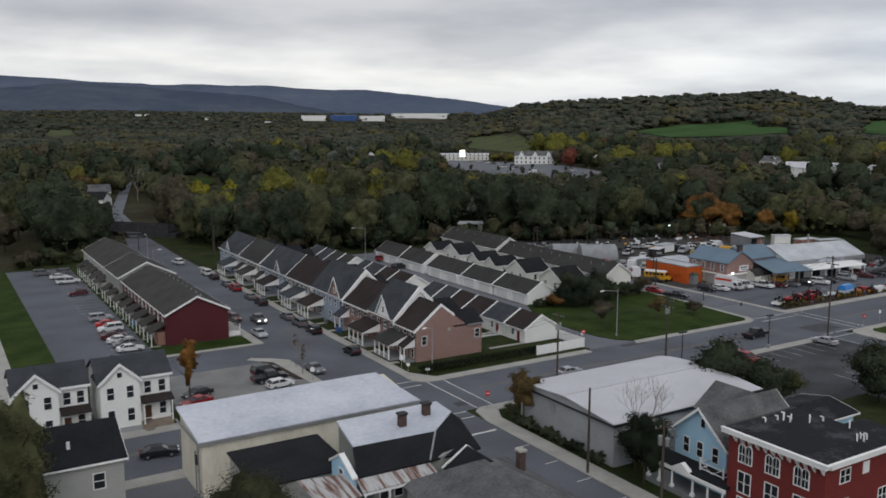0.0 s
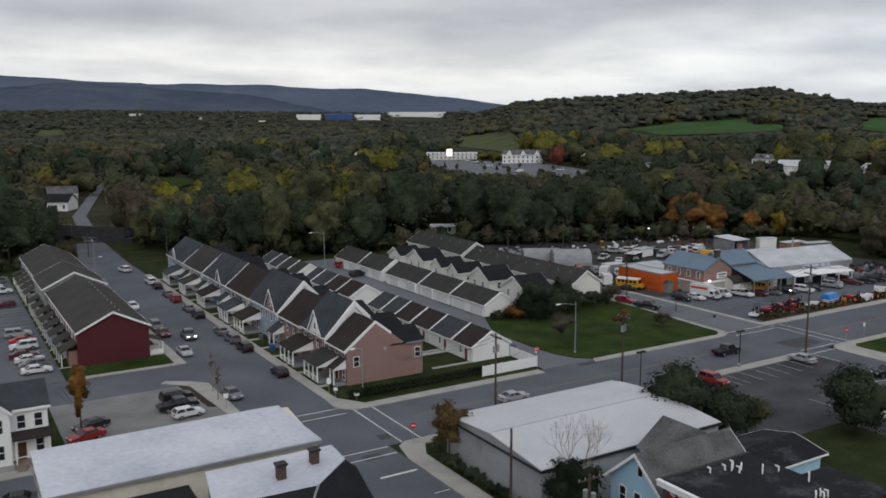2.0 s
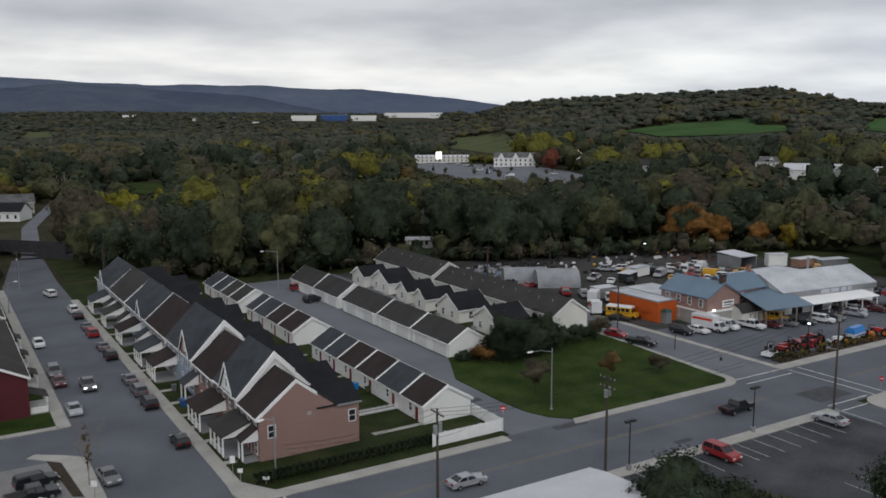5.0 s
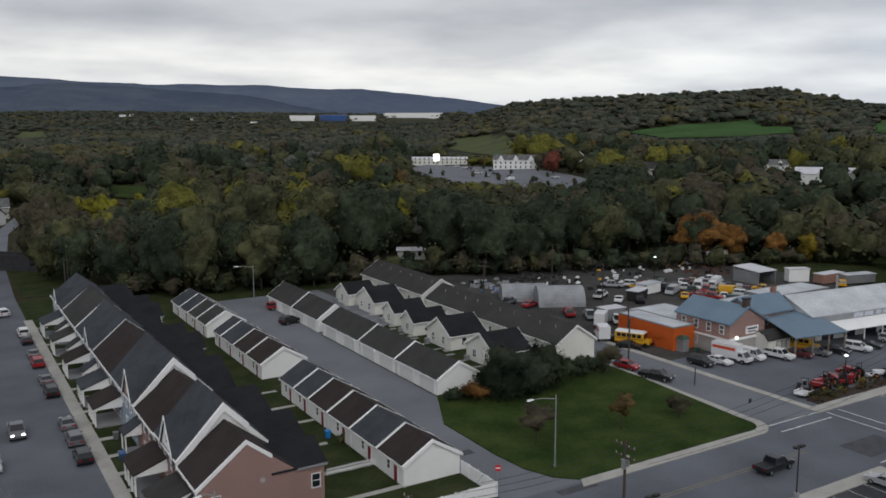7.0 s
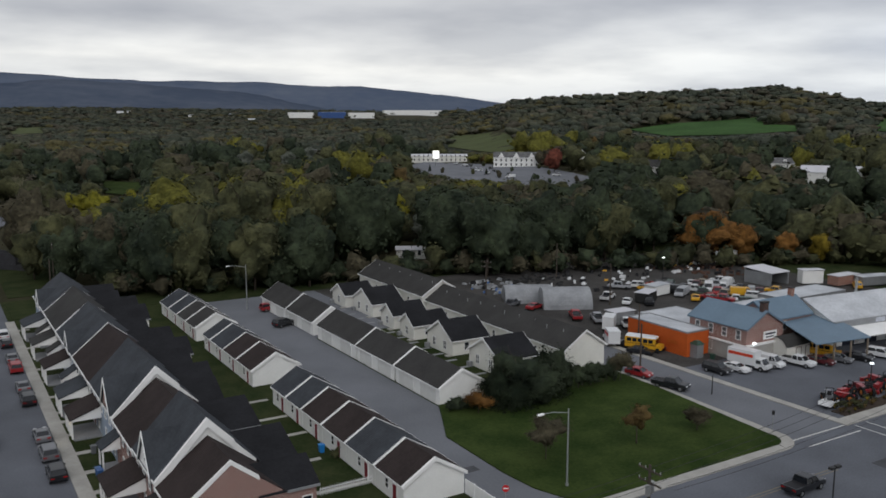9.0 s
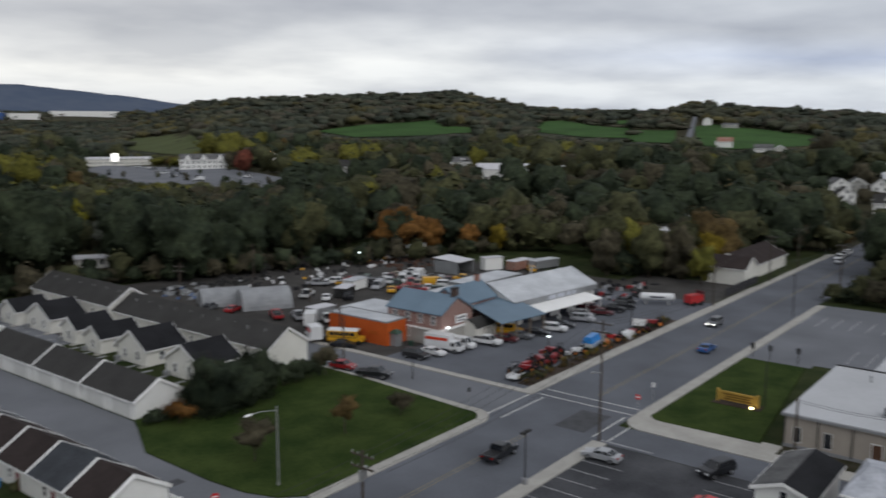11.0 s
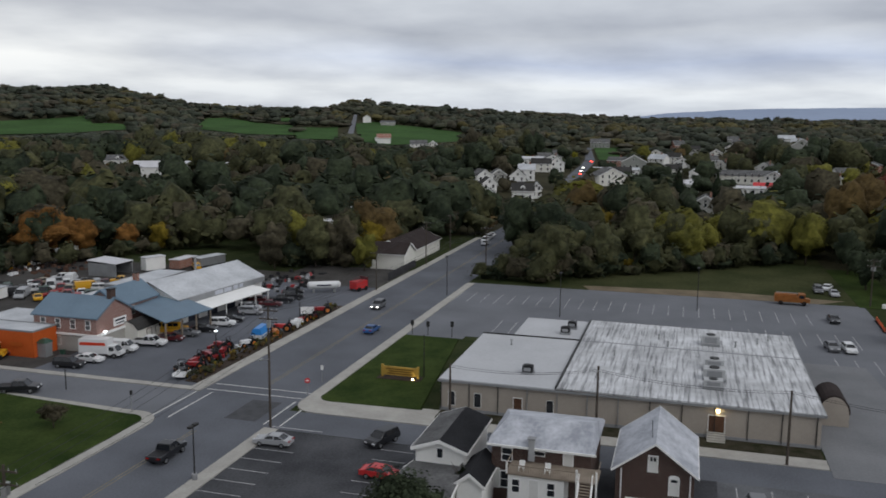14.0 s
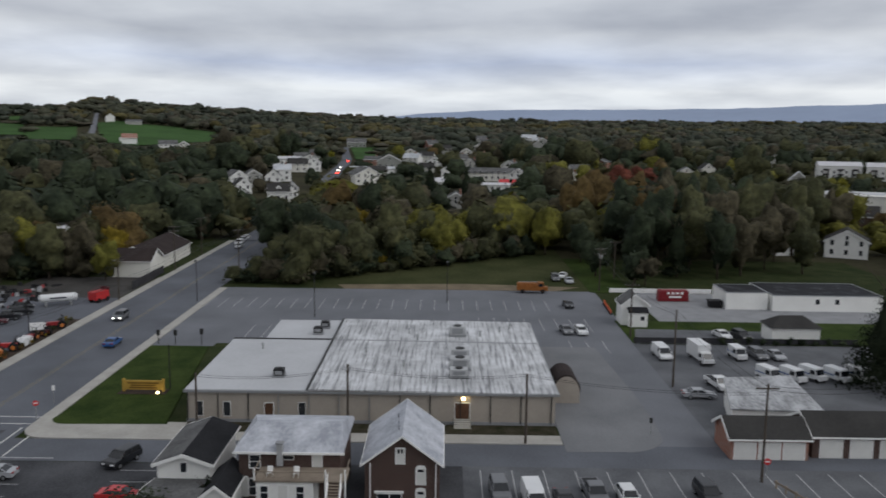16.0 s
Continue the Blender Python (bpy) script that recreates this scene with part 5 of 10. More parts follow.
part("blue_gable_wall", Mesh().prism_x([(-4.6, 0), (0.4, 0), (0.4, 7.3), (-1.8, 8.6), (-4.6, 7.3)], -8.3, -7.9), SIDING_BLUE, H2, "pale blue gable end")
gt = Mesh()
for a, b in (((-1.8, 8.6), (0.7, 7.15)), ((-4.9, 7.15), (-1.8, 8.6))):
    gt.prism_x([a, b, (b[0], b[1] + 0.2), (a[0], a[1] + 0.2)], -8.5, -7.9)
part("gable_trim", gt, TRIM, H2)
window(H2, (-8.3, -1.9, 6.0), "-x", 0.8, 1.2)
LOWB = thing("low_black_building", (30.0, 81.5, 0), "low building with a flat black roof", "building")
part("wall", Mesh().box(-4.4, -4.6, 0, 5.4, 4.4, 5.9), SIDING_GREY, LOWB)
part("roof", Mesh().solid([(-4.7, -4.9, 5.85), (5.7, -4.9, 5.85), (5.7, 4.6, 6.3), (-4.7, 4.6, 6.3)], [(-4.7, -4.9, 6.0), (5.7, -4.9, 6.0), (5.7, 4.6, 6.45), (-4.7, 4.6, 6.45)]), ROOF_BLACK, LOWB)
FH = thing("street_corner_house", (44.4, 63.4, 0), "grey-roofed house at the street corner", "house")
part("wall", Mesh().box(-6.2, -7.0, 0, 5.6, 6.2, 6.2), SIDING_GREY, FH)
part("roof", Mesh().solid([(-6.8, -7.6, 6.1), (6.3, -7.6, 6.1), (6.3, 6.8, 6.1), (-6.8, 6.8, 6.1)], [(-1.4, -2.0, 8.9), (0.9, -2.0, 8.9), (0.9, 2.0, 8.9), (-1.4, 2.0, 8.9)]), ROOF_GREY, FH)
part("cross_gable", Mesh().solid([(-2.2, 1.0, 6.9), (2.8, 1.0, 6.9), (2.8, 6.0, 6.9), (-2.2, 6.0, 6.9)], [(0.2, 1.0, 9.0), (0.4, 1.0, 9.0), (0.4, 5.4, 9.0), (0.2, 5.4, 9.0)]), ROOF_BLACK, FH, "black cross gable")
part("gable_trim", Mesh().tube((-2.3, 6.05, 7.0), (0.3, 5.5, 9.05), 0.12, n=4).tube((0.3, 5.5, 9.05), (2.9, 6.05, 7.0), 0.12, n=4), TRIM, FH)
ch = part("chimney", Mesh().box(3.2, 0.4, 6.4, 3.9, 1.1, 9.4), BRICK_DARK, FH)
part("cap", Mesh().box(3.1, 0.3, 9.4, 4.0, 1.2, 9.6), CONCRETE, ch)
for y in (-4.0, 0.0, 4.0):
    window(FH, (5.6, y, 3.8), "+x", 0.9, 1.6)
    window(FH, (5.6, y, 0.9), "+x", 0.9, 1.7)

# large white-roofed hall on the opposite corner
WHH = thing("white_roof_hall", (81.6, 80.0, 0), "grey block hall with a broad white membrane roof", "building")
part("wall", Mesh().prism_x([(-7.2, 0), (11.4, 0), (11.4, 5.4), (9.0, 5.8), (2.0, 6.3), (-7.2, 5.4)], -13.4, 13.0), BLOCK_GREY, WHH)
pr_ = [(-7.4, 5.4), (2.0, 6.35), (9.0, 5.85), (11.6, 5.4)]
for (a, za), (b, zb) in zip(pr_, pr_[1:]):
    part("roof_slope", Mesh().prism_x([(a, za), (b, zb), (b, zb + 0.15), (a, za + 0.15)], -13.6, 13.2), MEMBRANE, WHH)
part("edge_strip", Mesh().box(-13.75, -7.5, 5.2, -13.6, 11.7, 5.42).box(-13.75, -7.6, 5.2, 13.3, -7.45, 5.5), DARK_METAL, WHH)
part("roof_seam", Mesh().box(-13.5, 1.97, 6.48, 13.1, 2.03, 6.53), METAL_GREY, WHH)
part("vent_panel", Mesh().box(-13.46, 3.8, 3.6, -13.4, 5.0, 4.8), METAL_GREY, WHH)

# pale blue house with a columned porch
BL = gabled("blue_house", 72.4, 59.6, 84.4, 67.0, 6.4, 9.6, "x", SIDING_BLUE, ROOF_GREY, "pale blue frame house with weathered grey shingles", "house", over=0.6)
window(BL, (-6.0, -0.3, 7.4), "-x", 0.6, 1.0, "bare")
for y in (-2.2, 0.0, 2.0):
    window(BL, (-6.0, y, 3.9), "-x", 0.8, 1.7)
    window(BL, (-6.0, y, 0.9), "-x", 0.9, 1.8)
part("rear_roof", Mesh().solid([(1.0, 0.5, 6.2), (9.0, 0.5, 6.2), (9.0, 7.6, 6.2), (1.0, 7.6, 6.2)], [(4.9, 0.6, 9.0), (5.1, 0.6, 9.0), (5.1, 7.6, 9.0), (4.9, 7.6, 9.0)]), ROOF_GREY, BL)
part("rear_wall", Mesh().box(1.4, 3.6, 0, 8.6, 7.3, 6.2), SIDING_BLUE, BL)
BLR = gabled("rear_house", 84.8, 59.9, 95.6, 67.2, 5.9, 6.7, "x", SIDING_BLUE, TAR, "low blue rear wing with a dark roof", "house", over=0.5)
part("roof_vent", Mesh().box(-3.5, 1.8, 6.0, -3.0, 2.3, 6.6), TRIM, BLR)
bp_ = thing("columned_porch", (70.9, 63.0, 0), "white columned porch with a dark flat roof and balcony rail", "porch")
part("roof", Mesh().box(-1.7, -6.0, 3.0, 1.5, 5.4, 3.25), ROOF_BLACK, bp_)
part("cornice", Mesh().box(-1.85, -6.1, 2.7, -1.6, 5.5, 3.1), TRIM, bp_)
part("pediment", Mesh().prism_x([(-1.4, 3.1), (1.4, 3.1), (0, 4.0)], -1.85, -1.2), TRIM, bp_)
part("deck", Mesh().box(-1.7, -6.0, 0, 1.5, 5.4, 0.6), METAL_GREY, bp_)
for y in (-5.6, -3.6, -1.5, 1.5, 3.4, 5.1):
    part("column", Mesh().tube((-1.5, y, 0.6), (-1.5, y, 2.8), 0.14, 0.11, 8), TRIM, bp_)
    part("plinth", Mesh().box(-1.7, y - 0.2, 0.55, -1.3, y + 0.2, 0.95), TRIM, bp_)
for z in (3.4, 4.1):
    part("rail", Mesh().box(-0.1, -4.4, z, 0.0, -1.2, z + 0.08).box(0.0, -1.25, z, 1.5, -1.15, z + 0.08).box(0.0, -4.45, z, 1.5, -4.35, z + 0.08), TRIM, bp_)
for y in (-4.4, -1.2):
    part("rail_post", Mesh().box(-0.12, y - 0.07, 3.2, 0.04, y + 0.07, 4.6), TRIM, bp_)
    part("rail_brace", Mesh().tube((-0.05, -2.8, 3.3), (-0.05, y, 4.3), 0.04, n=5), TRIM, bp_)
part("dormer_roof", Mesh().solid([(1.6, -4.6, 6.0), (3.4, -4.6, 6.0), (3.4, -1.6, 6.0), (1.6, -1.6, 6.0)], [(1.6, -3.2, 7.4), (3.4, -3.2, 7.4), (3.4, -3.0, 7.4), (1.6, -3.0, 7.4)]), ROOF_GREY, bp_)

# three-storey red brick block with bracketed cornice and arched windows
BB = thing("brick_block", (77.1, 51.3, 0), "dark red brick block with white bracketed cornice", "building")
part("wall", Mesh().box(-7.0, -5.1, 0, 4.0, 6.2, 9.4), BRICK_PAINTED, BB)
part("roof", Mesh().box(-7.3, -5.3, 9.62, 4.1, 6.4, 9.72), TAR, BB)
part("cornice", Mesh().box(-7.7, -5.5, 9.2, -7.0, 6.7, 9.6).box(-7.75, -5.75, 9.6, -7.35, 6.75, 9.75), TRIM, BB, "white bracketed front cornice")
part("side_cornice", Mesh().box(-7.0, -5.7, 9.2, 4.2, -5.1, 9.6).box(-7.35, -5.75, 9.6, 4.2, -5.4, 9.75), TRIM, BB)
part("rear_parapet", Mesh().box(-7.0, 6.2, 9.2, 4.2, 6.7, 9.6).box(-7.35, 6.4, 9.6, 4.2, 6.75, 9.75), DARK_METAL, BB)
part("rear_wing", Mesh().box(4.0, -4.6, 0, 9.2, 1.6, 8.8), BRICK_PAINTED, BB)
part("rear_wing_roof", Mesh().box(4.1, -4.8, 8.8, 9.4, 1.8, 8.95), TAR, BB)
for y in np.arange(-4.9, 6.1, 0.92):
    part("bracket", Mesh().prism_y([(-7.6, 9.2), (-7.0, 9.2), (-7.0, 8.4), (-7.3, 8.7)], y - 0.1, y + 0.1), TRIM, BB)


def arched(parent, x, y, z):
    """A pair of round-topped sashes under a white hood."""
    fr, pn = Mesh(), Mesh()
    for s in (-1, 1):
        cy = y + s * 0.42
        ring = [(cy - 0.36, z), (cy + 0.36, z), *[(cy + 0.36 * math.cos(radians(a)), z + 1.5 + 0.36 * math.sin(radians(a))) for a in range(0, 181, 30)]]
        pn.prism_x(ring, x - 0.04, x + 0.02)
        big = [(cy - 0.46, z - 0.12), (cy + 0.46, z - 0.12), *[(cy + 0.46 * math.cos(radians(a)), z + 1.5 + 0.46 * math.sin(radians(a))) for a in range(0, 181, 30)]]
        n = len(ring)
        for k in range(n):
            a, b, c, d = ring[k], ring[(k + 1) % n], big[(k + 1) % n], big[k]
            fr.prism_x([a, b, c, d], x - 0.1, x + 0.02)
        fr.box(x - 0.08, cy - 0.36, z + 0.8, x + 0.02, cy + 0.36, z + 0.87)
        fr.box(x - 0.07, cy - 0.02, z, x + 0.02, cy + 0.02, z + 1.8)
    w = part("arched_window", fr, TRIM, parent, "paired arched window with white hood")
    part("pane", pn, GLASS, w)


for y in (-2.6, 0.7, 4.0):
    arched(BB, -7.0, y, 6.5)
    window(BB, (-7.0, y, 3.2), "-x", 1.5, 2.2, "pair")
    window(BB, (-7.0, y, 0.6), "-x", 1.5, 2.0, "pair")
window(BB, (-4.0, -5.1, 7.2), "-y", 1.5, 1.3, "pair")
window(BB, (-4.0, -5.1, 3.6), "-y", 1.3, 1.8, "pair")
window(BB, (2.4, -5.1, 3.6), "-y", 1.3, 1.6, "pair")
part("sign_panel", Mesh().box(-1.2, -5.18, 7.4, -0.2, -5.1, 8.6), TRIM, BB)
for k, (x, y) in enumerate(((-1.0, 4.9), (-0.6, 4.5), (-0.1, 4.8), (0.3, 4.2), (-0.4, 3.8), (1.2, 2.6), (2.9, 2.2), (0.6, -3.2), (1.1, -3.6), (1.5, -3.0), (1.9, -3.4), (3.3, -0.6), (-2.6, 5.2))):
    vp = Mesh().tube((x, y, 9.7), (x, y, 10.15 + 0.12 * (k % 3)), 0.08, n=6)
    vp.tube((x, y, 10.15 + 0.12 * (k % 3)), (x + 0.45 * (k % 2), y + 0.35, 10.15 + 0.12 * (k % 3)), 0.08, n=6)
    part("vent_pipe", vp, TRIM, BB)


# ---- the mill: a long tan metal building with streaked roof ----
MILL = thing("mill_building", (179.8, 55.7, 0), "long tan metal-clad mill with streaked silver roof", "building")
part("wall", Mesh().box(-19.8, -24.0, 0, 19.8, 8.2, 4.4).box(-19.8, 8.2, 0, 6.0, 24.0, 4.3).box(6.0, 8.2, 0, 19.8, 19, 4.2), TAN_PANEL, MILL)
part("metal_roof", Mesh().prism_x([(-24.3, 4.3), (8.2, 4.55), (8.2, 4.75), (-24.3, 4.5)], -20.1, 20.0), METAL_STREAKED, MILL)
part("membrane_roof", Mesh().box(-20.0, 8.2, 4.3, 6.2, 24.2, 4.52).box(6.2, 8.2, 4.2, 20.0, 19.3, 4.42), MEMBRANE_GREY, MILL)
part("roof_edge", Mesh().box(-20.2, -24.4, 4.12, -20.05, 24.3, 4.42).box(-20.2, -24.5, 4.1, 20.1, -24.3, 4.45), METAL_GREY, MILL)
part("roof_joint", Mesh().box(-20.0, 8.05, 4.5, 20.0, 8.4, 4.82), DARK_METAL, MILL)
part("roof_joint", Mesh().box(6.0, 8.4, 4.5, 6.25, 24.2, 4.7), DARK_METAL, MILL)
part("roof_joint", Mesh().prism_x([(-24.3, 4.50), (8.0, 4.75), (8.0, 4.80), (-24.3, 4.55)], 5.2, 5.5), METAL_DULL, MILL)
part("base_course", Mesh().box(-19.9, -24.05, 0, -19.8, 24.05, 0.5), CONCRETE_GREY, MILL)
for y in (22.4, 18.8, 9.0):
    window(MILL, (-19.8, y, 0.9), "-x", 0.9, 1.9, "bare")
for y in (13.3,):
    door(MILL, (-19.8, y, 0.3), "-x", 1.1, 2.4, DOOR_BROWN)
door(MILL, (-19.8, -11.9, 0.9), "-x", 1.9, 2.1, DOOR_BROWN, panels=2, label="brown double entrance door")
for k in range(5):
    part("step", Mesh().box(-19.8 - 0.35 * (k + 1), -13.0, 0, -19.8 - 0.35 * k, -10.8, 0.9 - 0.18 * k), CONCRETE, MILL)
part("door_lamp", Mesh().box(-20.25, -12.2, 3.55, -19.9, -11.8, 3.8), GLOW_WARM, MILL, "lit warm wall lamp above the door")
for y in np.arange(-23.5, 24.5, 3.95):
    part("downpipe", Mesh().box(-19.95, y - 0.05, 0.3, -19.8, y + 0.05, 4.2), DARK_METAL if int(y) % 2 else METAL_GREY, MILL)
part("ramp_rail", Mesh().tube((-20.6, -10.6, 0.3), (-21.6, -10.6, 1.1), 0.04).tube((-20.6, -13.2, 0.3), (-21.6, -13.2, 1.1), 0.04), STEEL, MILL)


def rooftop_unit(x, y, z, w, d, h, label, mount=True):
    t = thing("rooftop_unit", (x, y, z), label, "air conditioner", "rooftop units")
    part("housing", Mesh().box(-w / 2, -d / 2, 0.25, w / 2, d / 2, h), UNIT_GREY if mount else BLACK, t)
    part("curb", Mesh().box(-w / 2 - 0.15, -d / 2 - 0.15, -0.05, w / 2 + 0.15, d / 2 + 0.15, 0.25), METAL_GREY, t)
    part("fan_grille", Mesh().tube((0, 0, h), (0, 0, h + 0.12), min(w, d) * 0.35, n=10), DARK_METAL, t)
    part("louvre", Mesh().box(-w / 2 - 0.03, -d * 0.35, 0.4, -w / 2, d * 0.35, h - 0.2), METAL_GREY, t)
    return t


for x, y, w, d, h in ((166.5, 44.2, 1.6, 2.4, 1.1), (170.6, 44.0, 2.0, 2.8, 1.5), (175.4, 43.9, 1.9, 2.6, 1.5), (189.5, 44.1, 2.0, 2.6, 1.5)):
    rooftop_unit(x, y, 4.7, w, d, h, "grey rooftop air handler on a curb")
for x, y in ((166.0, 68.8), (190.0, 67.0), (194.0, 66.4)):
    rooftop_unit(x, y, 4.5, 1.3, 1.4, 1.1, "small dark rooftop fan unit", False)
for x, y, z in ((190, 52, 4.6), (186, 50.5, 4.6), (192, 37, 4.6), (194.5, 35.2, 4.6), (178, 58, 4.6), (171, 52, 4.6), (189, 40.4, 4.6), (180, 74, 4.5)):
    v = thing("roof_vent", (x, y, z), "small pale roof vent pipe", "vent", "roof vents")
    part("pipe", Mesh().tube((0, 0, 0), (0, 0, 0.8), 0.14), STEEL, v)
    part("cap", Mesh().tube((0, 0, 0.8), (0, 0, 1.0), 0.28, 0.12), METAL_GREY, v)
bk = thing("barrel_shed", (172.5, 28.9, 0), "small tan shed with a brown barrel roof", "shed")
ringp = [(1.9 * math.cos(radians(a)), 1.6 + 2.4 * math.sin(radians(a))) for a in range(0, 181, 15)]
part("wall", Mesh().prism_x([(-1.85, 0), (1.85, 0), *[(p[0] * 0.97, p[1] - 0.06) for p in ringp]], -3.2, 3.2), TAN_PANEL, bk)
part("barrel_roof", Mesh().prism_x([(a * 1.06, za * 1.03 + 0.05) for a, za in ringp], -3.1, 3.1), ROOF_BROWN, bk)

# lawn sign of the mill
sg = thing("lawn_sign", (171.6, 89.5, 0.17), "low gold board sign on a bed of mulch", "sign")
part("bed", Mesh().box(-1.2, -3.4, 0, 1.2, 3.4, 0.08), MULCH, sg)
part("board", Mesh().box(-0.12, -2.7, 0.35, 0.12, 2.7, 1.7), SIGN_GOLD, sg)
for y in (-2.85, 2.85):
    part("post", Mesh().box(-0.16, y - 0.16, 0, 0.16, y + 0.16, 1.95), SIGN_GOLD, sg)
bars = Mesh()
for z, a, b in ((1.35, -2.2, 2.2), (1.0, -1.8, 1.8), (0.65, -2.0, 2.0)):
    bars.box(-0.16, a, z - 0.09, -0.12, b, z + 0.09)
part("lettering", bars, mat("sign_letters", (0.16, 0.09, 0.02), 0.6, 0.1, 1, 0.1, 0.0), sg)
part("spot_lamp", Mesh().box(-1.0, -2.4, 0.1, -0.75, -2.15, 0.3), GLOW_WARM, sg)

# three old houses before the mill
GH = gabled("grey_cottage", 134.8, 69.7, 145.2, 75.1, 4.85, 5.8, "x", SIDING_WHITE, ROOF_GREY, "white cottage, half its roof reshingled black", "house", over=0.4)
part("new_shingles", Mesh().solid([(-5.62, -0.02, 5.97), (-5.62, -3.12, 4.89), (5.6, -3.12, 4.89), (5.6, -0.02, 5.97)], [(-5.62, -0.02, 5.99), (-5.62, -3.12, 4.91), (5.6, -3.12, 4.91), (5.6, -0.02, 5.99)]), ROOF_BLACK, GH)
window(GH, (-5.2, 0.0, 3.9), "-x", 0.6, 1.0, "bare")
GL = gabled("cottage_wing", 127.0, 69.4, 134.6, 75.0, 3.1, 3.7, "y", SIDING_WHITE, ROOF_GREY, "low white wing with a weathered flat roof", "house", over=0.35)
for x in (-2.4, 1.0):
    window(GL, (x, -2.8, 1.6), "-y", 0.9, 0.8, "bare")
window(GL, (-3.8, 0.6, 1.7), "-x", 0.9, 0.8, "bare")
gabled("cottage_wing", 129.8, 66.6, 136.4, 69.2, 3.7, 4.7, "x", SIDING_WHITE, ROOF_BLACK, "small dark-roofed side wing", "house", over=0.3)
BH = thing("brown_brick_house", (139.6, 61.7, 0), "brown brick house with a white metal mansard roof", "house")
part("wall", Mesh().box(-4.8, -5.1, 0, 4.8, 5.1, 6.3), BRICK_DARK, BH)
part("roof_skirt", Mesh().solid([(-5.2, -5.5, 6.25), (5.2, -5.5, 6.25), (5.2, 5.5, 6.25), (-5.2, 5.5, 6.25)], [(-4.5, -5.35, 6.75), (4.5, -5.35, 6.75), (4.5, 5.35, 6.75), (-4.5, 5.35, 6.75)]), METAL_SILVER, BH)
part("roof", Mesh().solid([(-4.5, -5.35, 6.76), (4.5, -5.35, 6.76), (4.5, 5.35, 6.76), (-4.5, 5.35, 6.76)], [(-1.7, -5.0, 8.3), (-1.5, -5.0, 8.3), (-1.5, 3.9, 8.3), (-1.7, 3.9, 8.3)]), METAL_SILVER, BH)
part("gutter", Mesh().box(-5.32, -5.6, 6.1, -5.2, 5.6, 6.32), TRIM, BH)
ch = part("chimney", Mesh().box(-5.35, 0.6, 4.9, -4.75, 1.2, 7.2), BLOCK_GREY, BH)
part("cap", Mesh().box(-5.45, 0.5, 7.2, -4.65, 1.3, 7.32), CONCRETE_GREY, ch)
window(BH, (-4.8, 3.5, 4.5), "-x", 1.0, 1.3)
window(BH, (-4.8, 0.2, 5.4), "-x", 1.2, 0.4, "bare")
window(BH, (-4.8, 3.6, 1.6), "-x", 1.0, 1.7)
door(BH, (-4.8, -2.8, 4.3), "-x", 0.9, 1.9, DOOR_WHITE)
door(BH, (-4.8, 4.7, 1.4), "-x", 0.8, 2.1, DOOR_WHITE)
pw = thing("rear_addition", (133.1, 61.0, 0), "white ground-floor addition with a railed roof deck", "house")
part("wall", Mesh().box(-1.6, -2.2, 0, 1.6, 3.4, 4.5), SIDING_WHITE, pw)
part("deck", Mesh().box(-1.8, -5.4, 4.5, 1.6, 3.6, 4.65), WOOD, pw)
for y in (-0.9, 2.6):
    window(pw, (-1.6, y, 2.7), "-x", 0.7, 1.3)
door(pw, (-1.6, 0.8, 2.1), "-x", 0.9, 2.0, DOOR_WHITE)
rl = Mesh().box(-1.82, -3.4, 5.5, -1.74, 3.6, 5.6).box(-1.8, 3.52, 5.5, 1.6, 3.6, 5.6).box(-1.8, -5.42, 5.5, 1.6, -5.34, 5.6)
for y in np.arange(-3.3, 3.6, 0.22):
    rl.box(-1.80, y - 0.02, 4.65, -1.76, y + 0.02, 5.5)
part("railing", rl, WOOD, pw)
for y in (-5.3, -3.4, 3.5):
    part("rail_post", Mesh().box(-1.85, y - 0.08, 0 if y < 0 else 4.65, -1.7, y + 0.08, 5.8), TRIM, pw)
for k in range(22):
    part("tread", Mesh().box(-1.9 - 0.24 * (k + 1), -4.9, 4.55 - 0.2 * (k + 1), -1.9 - 0.24 * k, -3.7, 4.6 - 0.2 * (k + 1)), WOOD, pw)
for y in (-4.95, -3.65):
    part("stringer", Mesh().solid([(-1.9, y - 0.05, 4.2), (-7.1, y - 0.05, 0), (-7.1, y + 0.05, 0), (-1.9, y + 0.05, 4.2)], [(-1.9, y - 0.05, 4.6), (-7.1, y - 0.05, 0.3), (-7.1, y + 0.05, 0.3), (-1.9, y + 0.05, 4.6)]), TRIM, pw)
    part("stair_rail", Mesh().tube((-1.9, y, 5.5), (-7.0, y, 1.2), 0.05), TRIM, pw)
for y in (0.6, 3.2):
    chx = thing("garden_chair", (132.4, 60.0 + y, 4.65), "white plastic garden chair on a roof deck", "chair", "deck chairs")
    part("seat", Mesh().box(-0.28, -0.28, 0.4, 0.28, 0.28, 0.46), TRIM, chx)
    part("backrest", Mesh().box(0.22, -0.28, 0.46, 0.3, 0.28, 0.95), TRIM, chx)
    for sx in (-0.24, 0.24):
        for sy in (-0.24, 0.24):
            part("leg", Mesh().box(sx - 0.03, sy - 0.03, 0, sx + 0.03, sy + 0.03, 0.4), TRIM, chx)
BG = gabled("brick_gable_house", 135.6, 46.6, 146.6, 54.2, 4.9, 7.7, "x", BRICK_DARK, METAL_SILVER, "brown brick gabled house with a silver metal roof", "house", over=0.4, fascia=0.05)
door(BG, (-5.5, 0.2, 4.7), "-x", 0.85, 1.7, DOOR_WHITE, "loft_door", 0, "white loft door under the gable")
